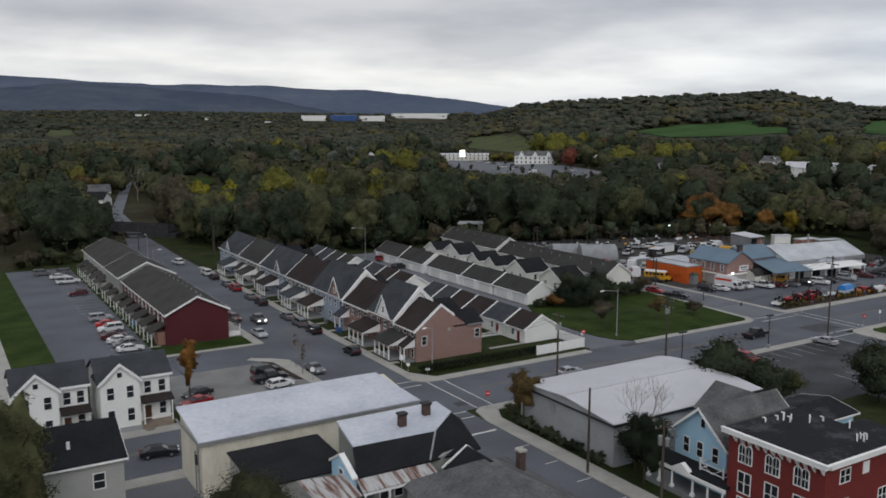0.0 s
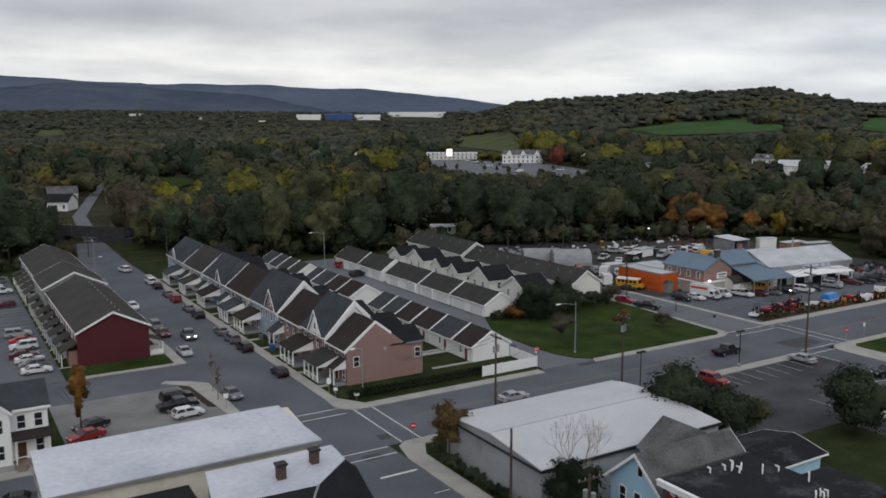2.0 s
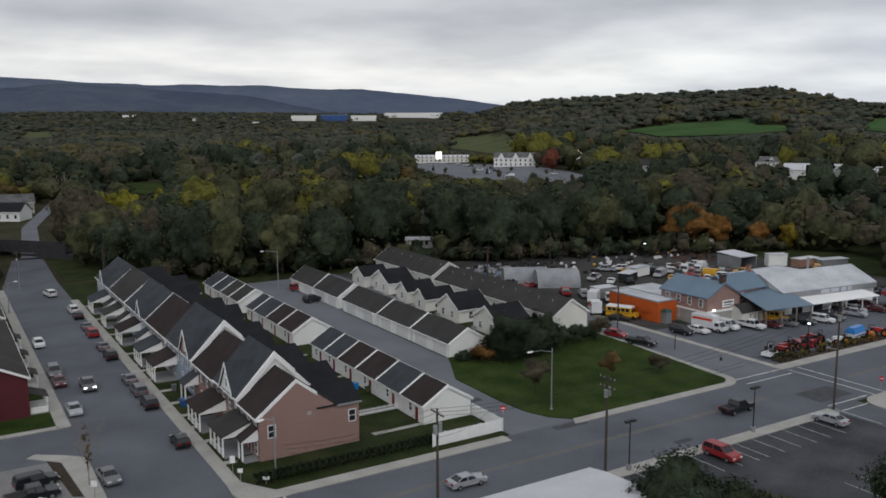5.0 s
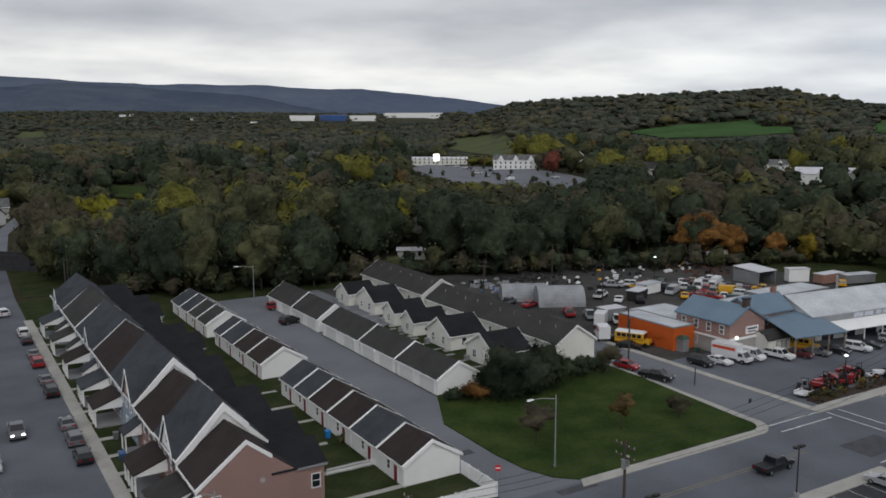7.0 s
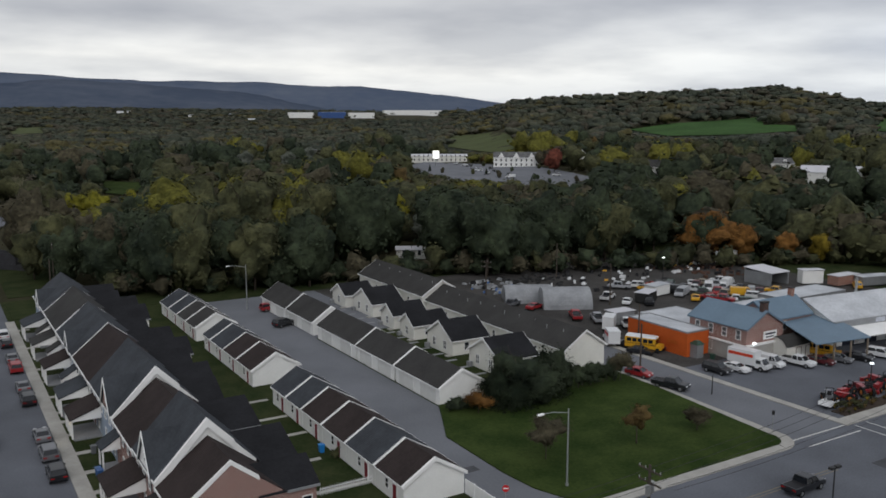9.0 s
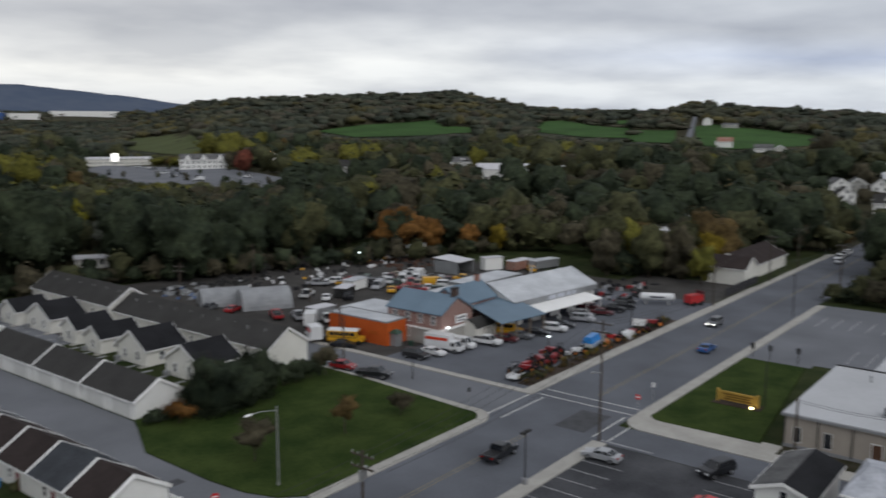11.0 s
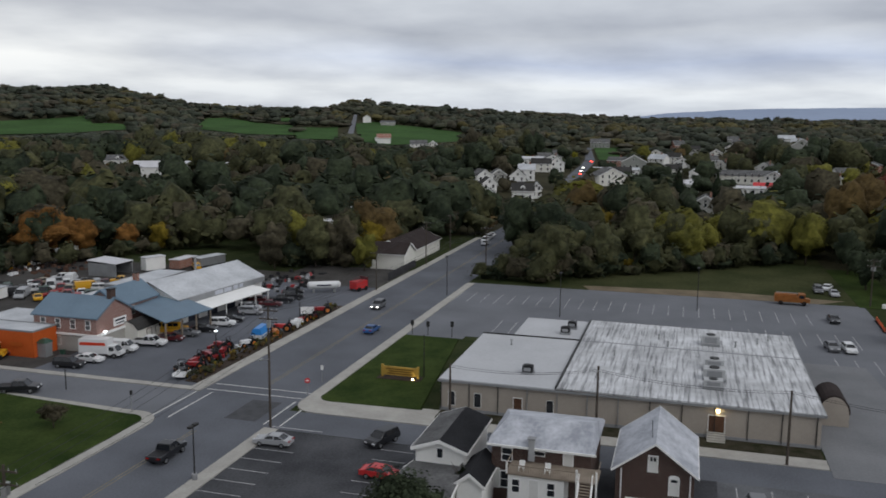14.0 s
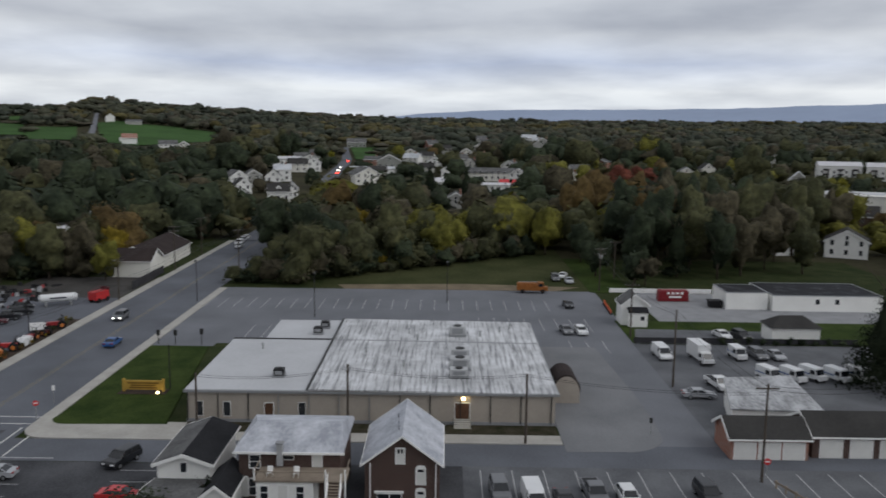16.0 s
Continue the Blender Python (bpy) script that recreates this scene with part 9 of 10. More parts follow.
part("steeple", Mesh().solid([(-1.5, -7, 8), (1.5, -7, 8), (1.5, -4, 8), (-1.5, -4, 8)], [(-0.1, -5.6, 14), (0.1, -5.6, 14), (0.1, -5.4, 14), (-0.1, -5.4, 14)]), WHT, ch)
small_house(383, 600, 44, 14, 4.6, 5.6, "x", CRM, MEMBRANE, "long pale shop building beside a car park", span=320, show=0.5)
gw = small_house(391, 511, 30, 12, 6.4, 9.6, "x", WHT, ROOF_GREY, "white two-storey building with small front gables", span=280, show=1.0, dormers=0)
for q in (-10, 0, 10):
    part("front_gable", Mesh().prism_y([(q - 2.2, 6.2), (q + 2.2, 6.2), (q, 9.4)], -6.3, 0), WHT, gw)
# houses scattered through the town's trees
hr = random.Random(5)
hlab = {WHT: "white sided house in the next town", CRM: "cream sided house in the next town", GRY: "grey sided house in the next town", BRICK: "brick house in the next town"}
for x, y in ((610, 150), (640, 140), (665, 150), (700, 145), (640, 96), (665, 70), (690, 60), (720, 74), (690, 20), (660, 36), (600, 30), (610, 4), (580, -20), (545, -30), (520, 5), (505, -20), (540, -90), (600, -120), (640, -60), (700, -60), (500, -110), (505, -140), (430, -95), (720, -10), (830, 60), (850, 10), (870, -40), (820, -70)):
    w_ = hr.choice((WHT, WHT, CRM, GRY, BRICK))
    small_house(x, y, hr.uniform(8, 12), hr.uniform(8, 11), hr.choice((5.4, 5.6, 4.0)), hr.choice((8.0, 8.6, 7.4)), hr.choice("xy"), w_, hr.choice((ROOF_CHAR, ROOF_GREY, METAL_GALV, ROOF_GREY)), hlab[w_], turn=hr.uniform(-30, 30), show=4.0, span=70, chimney=hr.random() < 0.4)
# white farms far off in the valley
for az_, r_, w_ in ((11.0, 2350, 16), (11.5, 2360, 10), (15.2, 2150, 12), (17.6, 2200, 9), (19.0, 1900, 14), (24.6, 2150, 24)):
    small_house(C0[0] + r_ * math.sin(radians(az_)), C0[1] + r_ * math.cos(radians(az_)), w_, 9, 4.0, 6.0, "x", WHT, METAL_GALV, "far white farm building in the valley", windows=False, trim=False, show=1.5, span=200)
BLUE_WALL = mat("blue_wall", (0.05, 0.10, 0.26), 0.6, 0.1, 20, 5, 0.0)
for x0, y0, w, wl2, h in ((803, 1990, 60, WHT, 12.5), (872, 1970, 66, BLUE_WALL, 13.5), (939, 1942, 62, WHT, 12.5), (1142, 2150, 160, WHT, 9)):
    t = thing("distribution_hall", (x0, y0, float(terrain(x0, y0))), "far blue distribution hall" if wl2 is BLUE_WALL else "far white distribution hall", "building", "far halls", turn=-22)
    z_ = max(0.0, (34.0 if w < 100 else 48.0) - float(terrain(x0, y0)))
    part("wall", Mesh().box(0, 0, -5, w, 50, z_ + h), wl2, t)
    part("roof", Mesh().box(0, 0, z_ + h, w, 50, z_ + h + 0.5), MEMBRANE, t)
    keep_in_view(x0 + w * 0.46, y0 - w * 0.19, w * 0.5, 36.0, 600, True)

hx_, hy_, hr_ = (np.array([h[k] for h in HOUSES]) for k in (0, 1, 2))


def tree_spots(r0, r1, gap, az1=121.0):
    out = []
    for x, y in jitter_grid(r0, r1, gap, -4.0, az1):
        a, r = math.degrees(math.atan2(x - C0[0], y - C0[1])), math.hypot(x - C0[0], y - C0[1])
        if a > 34 and r > float(np.interp(a, CREST_AZ, CREST_R)) + 70:
            continue  # the far side of the hills
        q = 13.0 * min(1.0, max(0.0, (r - 480) / 200))
        ox, oy = q * noise.noise((x / 31.0, y / 31.0, 1)), q * noise.noise((x / 31.0, y / 31.0, 9))
        if inside(TOWN, x, y) or any(inside(c, x + ox, y + oy) for c in CLEAR):
            continue
        if np.any((x - hx_) ** 2 + (y - hy_) ** 2 < hr_ ** 2):
            continue
        thin = any(inside(c, x, y) for c in SPARSE)
        if thin and rng.random() < 0.5:
            continue
        out.append((x, y, thin))
    return out


# single trees that stand out, each with its height and spread
LONE = ((80, 272, "green", 2, 17, 1.1), (88, 263, "green", 1, 18, 1.1), (96, 257, "green", 10, 17, 1.1), (75, 288, "olive", 4, 15, 1.0), (45, 318, "green", 1, 13, 1.2), (247, 219, "orange", 21, 15.5, 1.7), (253, 213, "orange", 22, 12, 1.3), (264, 206, "orange", 22, 9.5, 1.25), (138, 270, "yellow", 26, 25, 0.85), (133, 352, "yellow", 6, 23, 1.1), (146, 345, "yellow", 26, 24, 1.0), (163, 320, "yellow", 6, 23, 1.0), (187, 301, "lime", 24, 20, 0.95), (168, 332, "yellow", 6, 21, 1.0), (224, 370, "yellow", 26, 17, 1.2), (101, 396, "lime", 24, 15, 1.4), (108, 392, "lime", 25, 14, 1.4), (119, 380, "lime", 25, 15, 1.0), (205, 293, "green", 1, 18, 1.1), (255, 310, "olive", 3, 18, 1.1), (273, 264, "olive", 4, 23, 1.1), (284, 270, "yellow", 26, 20, 1.0), (308, 225, "green", 2, 20, 1.1), (270, 199, "gold", 23, 6, 1.0), (376, 452, "red", 27, 16, 1.2), (520, 225, "yellow", 6, 16, 1.3), (369, 154, "gold", 23, 15, 1.2), (297, 142, "yellow", 26, 12.5, 0.9), (402, -10, "rust", 7, 19, 1.2), (466, -38, "red", 27, 17, 1.4), (478, -52, "red", 28, 16, 1.4), (380, -23, "yellow", 6, 19, 1.1), (424, 68, "orange", 21, 8, 1.2), (674, 129, "lime", 24, 11, 0.8), (474, -149, "lime", 25, 9, 1.1), (419, 53, "pine", 8, 22, 1.0), (525, 165, "green", 1, 22, 1.5), (482, 113.5, "green", 2, 11, 1.2), (473, -103, "olive", 3, 26, 1.2), (355, -76, "olive", 4, 24, 1.2), (340, -88, "yellow", 6, 21, 1.1), (383, -59, "olive", 3, 20, 1.2), (437, 9, "pine", 29, 15, 1.6), (700, 160, "green", 10, 24, 0.7), (692, 166, "green", 1, 22, 0.7), (710, 172, "olive", 3, 24, 0.8), (229, 581, "silver", 30, 18, 1.2), (252, 566, "silver", 30, 17, 1.2), (280, 600, "silver", 30, 18, 1.3), (191, 290, "silver", 30, 13, 0.9), (274, 133, "gold", 23, 13, 1.0), (280, 140, "yellow", 6, 14, 1.0), (262, 140, "brown", 5, 13, 1.0), (257.5, 129, "yellow", 26, 11.5, 0.9), (281, 63, "gold", 23, 4, 1.0), (340, 76, "gold", 23, 12, 1.0), (258, 143, "olive", 3, 15, 1.0), (263, 151, "yellow", 6, 16, 1.0), (268, 139, "olive", 4, 15, 1.0), (252, 152, "brown", 5, 14, 1.0), (112, 330, "green", 2, 21, 1.1), (90, 350, "brown", 9, 17, 1.1), (36, 290, "olive", 3, 15, 1.1), (46, 300, "olive", 4, 14, 1.0), (306, 96, "olive", 3, 12, 1.0), (316, 95, "brown", 5, 13, 1.0), (325, 97, "olive", 4, 12, 1.0), (334, 97, "green", 1, 14, 1.0), (345, 98, "olive", 3, 13, 1.1), (358, 97, "brown", 9, 13, 1.1), (372, 121, "green", 10, 14, 1.0), (358, 122, "olive", 4, 12, 1.0), (342, 123, "green", 2, 11, 1.0), (330, 126, "brown", 5, 12, 1.0), (300, 152, "brown", 9, 13, 1.0), (288, 160, "yellow", 26, 12, 0.9), (20, 300, "brown", 9, 14, 1.2))
# woods before these trees are capped so that they show from the camera
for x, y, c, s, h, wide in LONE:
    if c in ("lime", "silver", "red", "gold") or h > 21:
        keep_in_view(x, y, 3.5, float(terrain(x, y)) + h * 0.6, 130, y > 200)


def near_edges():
    """Growth before each field and the car park is kept low for the camera's view."""
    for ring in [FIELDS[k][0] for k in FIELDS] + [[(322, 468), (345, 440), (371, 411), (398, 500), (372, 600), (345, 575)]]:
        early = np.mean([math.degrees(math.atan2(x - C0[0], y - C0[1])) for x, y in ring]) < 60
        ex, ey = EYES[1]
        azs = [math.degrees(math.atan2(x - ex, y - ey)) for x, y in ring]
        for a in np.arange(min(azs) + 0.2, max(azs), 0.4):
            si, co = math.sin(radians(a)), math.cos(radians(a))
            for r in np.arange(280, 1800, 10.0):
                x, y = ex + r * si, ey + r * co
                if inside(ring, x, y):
                    keep_in_view(x, y, r * 0.006, float(terrain(x, y)) + 1.0, 330, early)
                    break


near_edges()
SIGHT_ = np.array(SIGHT_LINES)


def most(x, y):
    """The height growth may reach here without hiding from the camera what lies beyond."""
    dx, dy = x - SIGHT_[:, 0], y - SIGHT_[:, 1]
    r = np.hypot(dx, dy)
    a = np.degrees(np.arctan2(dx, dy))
    hit = (a > SIGHT_[:, 2]) & (a < SIGHT_[:, 3]) & (r < SIGHT_[:, 4] + 4) & (r > SIGHT_[:, 4] - SIGHT_[:, 6])
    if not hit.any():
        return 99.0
    z = 40.5 + (SIGHT_[hit, 5] - 40.5) * r[hit] / SIGHT_[hit, 4]
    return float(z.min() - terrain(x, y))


def wood_colour(x, y):
    u = rng.random() * 0.55 + 0.22 + 0.75 * noise.noise((x / 75.0, y / 75.0, 0)) + 0.5 * noise.noise((x / 260.0, y / 260.0, 3))
    for lim, c in ((0.14, "yellow"), (0.16, "rust"), (0.47, "olive"), (0.58, "brown"), (1.02, "green"), (9, "pine")):
        if u < lim:
            return c


for x, y, c, s, h, wide in LONE:
    wood_tree(x, y, c, s, h, 40 * s % 360, wide)
bare_tree((90, 440, 0.5), 17, "tall bare grey tree beside the lane", 13, top=5, r=0.22)
# near wood: each tree a thing of its own
near = sorted(tree_spots(150, 345, 10.4), key=lambda q: math.hypot(q[0] - C0[0], q[1] - C0[1]) - (25 if q[0] < 250 else 0) + (60 if q[0] < 10 else 0))
rest = near[150:]
for k, (x, y, thin) in enumerate(near[:150]):
    c = wood_colour(x, y)
    if k < 75 and x < 250 and rng.random() < 0.6:
        c = "green"  # the wood's front rank is the darkest
    seeds = [s for k, s in WOOD_KINDS if k == c]
    h = rng.uniform(16, 26) if y > 118 and x < 235 else rng.uniform(12.5, 19)
    h *= 1 + 0.30 * noise.noise((x / 26.0, y / 26.0, 7))
    if 245 < x < 288 and 82 < y < 99:  # lowered and shifted to keep the road in the camera's view
        y, h = min(y, 89.0), h * 0.62
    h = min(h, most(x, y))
    if h > 3.5:
        wood_tree(x, y, c, seeds[int(rng.integers(len(seeds)))], h, rng.uniform(0, 360), rng.uniform(0.9, 1.25))
# undergrowth along the wood's edge
EDGE = []
for (x0, y0), (x1, y1), n in (((84, 252), (178, 232), 44), ((178, 230), (277, 192), 40), ((253, 84), (306, 18), 52), ((254, 152), (262, 133), 10), ((20, 260), (50, 272), 12), ((256, 96), (256, 80), 8)):
    for k in range(n):
        u = (k + rng.uniform(0.1, 0.9)) / n
        EDGE.append((x0 + (x1 - x0) * u + rng.uniform(0, 5), y0 + (y1 - y0) * u + rng.uniform(0, 6), False))


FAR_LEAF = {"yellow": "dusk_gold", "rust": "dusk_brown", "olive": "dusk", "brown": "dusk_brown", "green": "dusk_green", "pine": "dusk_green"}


def woods(r0, r1, gap, lobes, cards, size, hmin, hmax, label, more=(), far=False, full=0.5, az1=121.0):
    """Farther woods: many crowns joined, one mass for each colour."""
    pts = tree_spots(r0, r1, gap, az1) + list(more)
    by = {}
    for x, y, thin in pts:
        c = wood_colour(x, y) if r1 > 1 else ("green", "olive", "brown")[int(rng.integers(3))]
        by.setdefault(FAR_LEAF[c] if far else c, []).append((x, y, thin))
    for c, ps in by.items():
        V, F3, F4, n = [], [], [], 0
        shapes = [crown_shape(300 + k, 0.5, 0.97, 0.0, lobes, cards, size, 2 if gap < 20 else 1, c == "pine", full) for k in range(7)]
        for x, y, thin in ps:
            v, a, b = shapes[int(rng.integers(7))]
            h = rng.uniform(hmin, hmax) * (0.75 if thin else 1.0) * (1.0 + 0.5 * noise.noise((x / 45.0, y / 45.0, 4)))
            if far and x * x + y * y > 1.2e6:
                h *= 0.8
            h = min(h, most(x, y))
            if h < 2.0:
                continue
            w = max(h * rng.uniform(0.75, 1.15), gap * rng.uniform(0.75, 1.9) if far else min(gap * 1.25, h * 1.6)) * (0.6 if c == "pine" else 1.0)
            t = rng.uniform(0, 2 * math.pi)
            co, si = math.cos(t), math.sin(t)
            V.append(np.stack([x + w * (v[:, 0] * co - v[:, 1] * si), y + w * (v[:, 0] * si + v[:, 1] * co), float(terrain(x, y)) - 0.4 + h * v[:, 2]], 1))
            F3.append(a + n)
            F4.append(b + n)
            n += len(v)
        if not V:
            continue
        me = fast_mesh("woods", np.concatenate(V), np.concatenate(F3), np.concatenate(F4), LEAF[c])
        tagged(new("woods", me), label + ", " + c.replace("dusk_", "hazed ").replace("dusk", "hazed olive") + " crowns", "woods", "", "stuff")


woods(0, 0.1, 6.0, 9, 150, 0.055, 4.0, 8.5, "undergrowth along the wood's edge", EDGE)
woods(345, 700, 13.5, 9, 78, 0.056, 9.5, 22, "mixed autumn woods in the valley", rest, False, 0.55)
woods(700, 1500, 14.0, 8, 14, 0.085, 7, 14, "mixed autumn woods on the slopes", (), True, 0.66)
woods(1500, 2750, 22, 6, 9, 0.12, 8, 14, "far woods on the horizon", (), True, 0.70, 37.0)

for k in range(14):
    u, w = rng.random(), rng.random()
    x, y = 325 + 60 * u + rng.uniform(-4, 4), 400 + 150 * w + rng.uniform(-6, 6)
    if not np.any((x - hx_) ** 2 + (y - hy_) ** 2 < hr_ ** 2):
        wood_tree(x, y, ("green", "olive", "pine", "brown")[k % 4], (1, 3, 8, 5)[k % 4], rng.uniform(3.5, 6), 37 * k)

# single trees and shrubs of the town
tree_thing((67.6, 90.0, 0), "rust", 8.2, 2.5, "rusty brown street tree before a grey hall", 0.28, 10, 900, 0.26, 41, 0.14)
bare_tree((71.8, 71.6, 0), 10.5, "bare pale tree beside a white-roofed hall", 3, top=5)
tree_thing((52.4, 69.4, 0), "pine", 4.6, 1.5, "small dark shrub tree at a street corner", 0.2, 8, 500, 0.28, 151, 0.08)
tree_thing((67.6, 67.0, 0), "pine", 10.2, 3.0, "dark ragged evergreen beside the pavement", 0.1, 10, 900, 0.3, 42, 0.16)
tree_thing((69.6, 70.5, 0), "pine", 7.0, 2.6, "dark leafy shrub tree by a hall", 0.08, 8, 700, 0.3, 43, 0.14)
tree_thing((96.6, 80.9, 0), "green", 10.8, 5.0, "broad dark tree behind a hall", 0.02, 16, 2600, 0.34, 44, 0.2)
tree_thing((101.4, 78.6, 0), "green", 8.4, 4.6, "dark broad tree at a car park's edge", 0.02, 14, 2200, 0.34, 45, 0.2)
tree_thing((105.6, 77.4, 0), "olive", 6.6, 3.2, "olive autumn tree at a car park's edge", 0.04, 11, 1300, 0.3, 46, 0.16)
tree_thing((118.5, 70.5, 0), "green", 9.2, 5.0, "dark round tree beside a black car park", 0.02, 14, 2200, 0.34, 47, 0.2)
tree_thing((23.6, 75.0, 0), "olive", 9.4, 5.2, "broad dark olive-brown tree behind a hall", 0.05, 14, 1900, 0.26, 48, 0.25)
tree_thing((4.4, 79.0, 0), "olive", 20.5, 3.6, "tall olive tree beside a grey house", 0.2, 15, 2200, 0.30, 49, 0.28)
tree_thing((31.4, 124.4, 0), "orange", 11.2, 1.7, "narrow orange autumn tree beside parked cars", 0.16, 12, 800, 0.22, 50, 0.12)
for x, y, h, s in ((51.4, 132.5, 7.4, 5), (50.9, 128.2, 6.2, 6), (47.8, 166, 5.5, 7)):
    t = bare_tree((x, y, 0.1), h, "slim bare young tree with brown twigs", s, "young_tree", r=0.07)
    v, a, b = crown_shape(60 + s, 0.55, h * 0.65, h * 0.3, 6, 160, 0.12, 1)
    part("leaves", fast_mesh("leaves", v, a[:0], b, LEAF["rust"]), None, t)
for x, y, h, r, c, s, lab in ((117.0, 145.2, 3.4, 2.3, "orange", 51, "rounded orange shrub beside a garage"), (114.9, 127.2, 5.6, 3.3, "brown", 52, "small olive-brown lawn tree"), (128.0, 125.2, 6.0, 2.1, "rust", 53, "thin rusty lawn tree"), (138.2, 124.4, 3.6, 2.2, "brown", 54, "sparse dark red lawn tree"), (144.6, 146.0, 5.0, 2.6, "brown", 55, "dark purplish tree at a lawn's edge")):
    tree_thing((x, y, 0.15), c, h, r, lab, 0.2, 8, 520 if s in (53, 54) else 700, 0.2, s, 0.08)
for k, (x, y, h) in enumerate(((121.5, 147.0, 7.2), (125.5, 148.0, 8.6), (129.5, 146.6, 8.8), (132.5, 148.2, 7.0), (123.4, 144.6, 5.6), (127.6, 144.4, 6.4))):
    tree_thing((x, y, 0), "green" if k % 2 else "pine", h * 0.94, 4.2, "dense dark conifer in a screening clump", 0.0, 14, 1300, 0.24, 70 + k, 0.12, k % 2 == 0, group="screening conifers")
for k in range(9):
    tree_thing((134 + k * 1.25, 146.6 + 0.5 * (k % 2), 0), "green", 3.6 + 0.5 * (k % 3), 1.7, "dense dark green clipped shrub", 0.0, 6, 320, 0.22, 80 + k, 0.06, name="shrub", category="shrub", group="shrubs along the lawn", limbs=3)
for k in range(5):
    tree_thing((113.8 + 1.2 * k, 147.8, 0), "green", 2.0 + 0.3 * (k % 2), 1.1, "low dark green shrub by a garage", 0.0, 5, 220, 0.2, 90 + k, 0.05, name="shrub", category="shrub", group="shrubs by the garage", limbs=3)
v, a, b = crown_shape(99, 1.0, 1.9, 0.0, 6, 200, 0.2, 1)
V, F3, F4, n = [], [], [], 0
for k in range(30):
    x = 67.6 + k * 0.83
    V.append(v * np.array([0.62, 0.85, 0.92]) + np.array([x, 117.9 + 0.12 * math.sin(k * 2.3), 0.05]))
    F3.append(a + n)
    F4.append(b + n)
    n += len(v)
tagged(new("hedge", fast_mesh("hedge", np.concatenate(V), np.concatenate(F3), np.concatenate(F4), LEAF["pine"])), "long dark clipped hedge behind the pavement", "hedge", "", "stuff")
for k in range(11):
    tree_thing((67.4, 92 - k * 1.75, 0), "green", 1.5 + 0.4 * (k % 3), 1.0, "dark shrub before a grey wall", 0.0, 5, 200, 0.18, 110 + k, 0.05, name="shrub", category="shrub", group="shrubs before the hall", limbs=3)
for x, y, h in ((69.5, 95.8, 1.4), (71.2, 96.0, 1.3), (68.6, 94.4, 1.2), (93.2, 141.0, 1.7), (88, 136, 1.0)):
    tree_thing((x, y, 0), "olive", h, 0.8, "small olive garden shrub", 0.0, 5, 160, 0.15, int(h * 100), 0.04, name="shrub", category="shrub", group="small garden shrubs", limbs=3)
tree_thing((132.0, 69.2, 0), "pine", 5.4, 1.7, "small pointed dark conifer beside a cottage", 0.0, 10, 800, 0.2, 121, 0.1, True)
tree_thing((178.5, -22.0, 0), "pine", 21.5, 7.4, "tall dark spruce beside a parking yard", 0.0, 30, 4200, 0.34, 122, 0.3, True)
tree_thing((272, 7.0, 0), "green", 11.0, 5.2, "round dark tree beside a field", 0.05, 12, 1200, 0.38, 123, 0.25)
tree_thing((259.5, -3.0, 0), "brown", 8.0, 3.6, "thinning brown tree beside a field lane", 0.1, 10, 900, 0.32, 124, 0.2)
for x, y, h, r, c, s in ((276, -5, 16, 5.5, "green", 131), (272, -14, 17, 3.6, "pine", 132), (282, -20, 20, 6.5, "olive", 133), (290, -30, 22, 7.5, "brown", 134), (276, -32, 15, 5.5, "brown", 135), (300, -42, 23, 8.0, "olive", 136), (312, -28, 22, 7.5, "olive", 137), (298, -14, 21, 7.0, "rust", 138), (310, -10, 22, 7.0, "green", 139), (322, -46, 22, 8.0, "green", 140), (330, -16, 22, 7.5, "rust", 141), (286, -42, 17, 5.5, "brown", 142), (312, -60, 21, 7.5, "olive", 143), (326, -70, 22, 8.0, "olive", 145), (300, -50, 20, 6.5, "brown", 146), (340, -58, 21, 8.0, "green", 147), (284, -12, 21, 6.5, "green", 148), (270, -24, 17, 4.5, "green", 149), (294, -24, 23, 7.0, "green", 150), (308, -20, 24, 7.5, "brown", 161), (318, -36, 24, 8, "olive", 162), (306, -34, 23, 7.5, "green", 163), (332, -34, 23, 8, "olive", 164), (280, -50, 14, 4.5, "olive", 165), (344, -28, 23, 8, "green", 166), (336, -82, 20, 7, "brown", 167), (352, -44, 22, 8, "olive", 168), (346, -4, 22, 8, "rust", 169), (338, 2, 20, 7, "rust", 170), (262, -1, 8.5, 3.6, "green", 144)):
    tree_thing((x, y, 0), c, h * 1.18, r * 1.1, WOOD_LABEL[c].replace("in the wood", "among town houses").replace("at the wood's edge", "among town houses"), 0.03, 14, 800, 0.40, s, 0.3, c == "pine", group="big trees among town houses")
for k, x in enumerate(np.arange(-12, 13, 2.4)):
    tree_thing((203.0, -16 + x, 0), "green", 1.2 + 0.3 * (k % 3), 0.9, "low dark shrub along a fence", 0.0, 5, 140, 0.16, 140 + k, 0.04, name="shrub", category="shrub", group="shrubs along the fence", limbs=3)


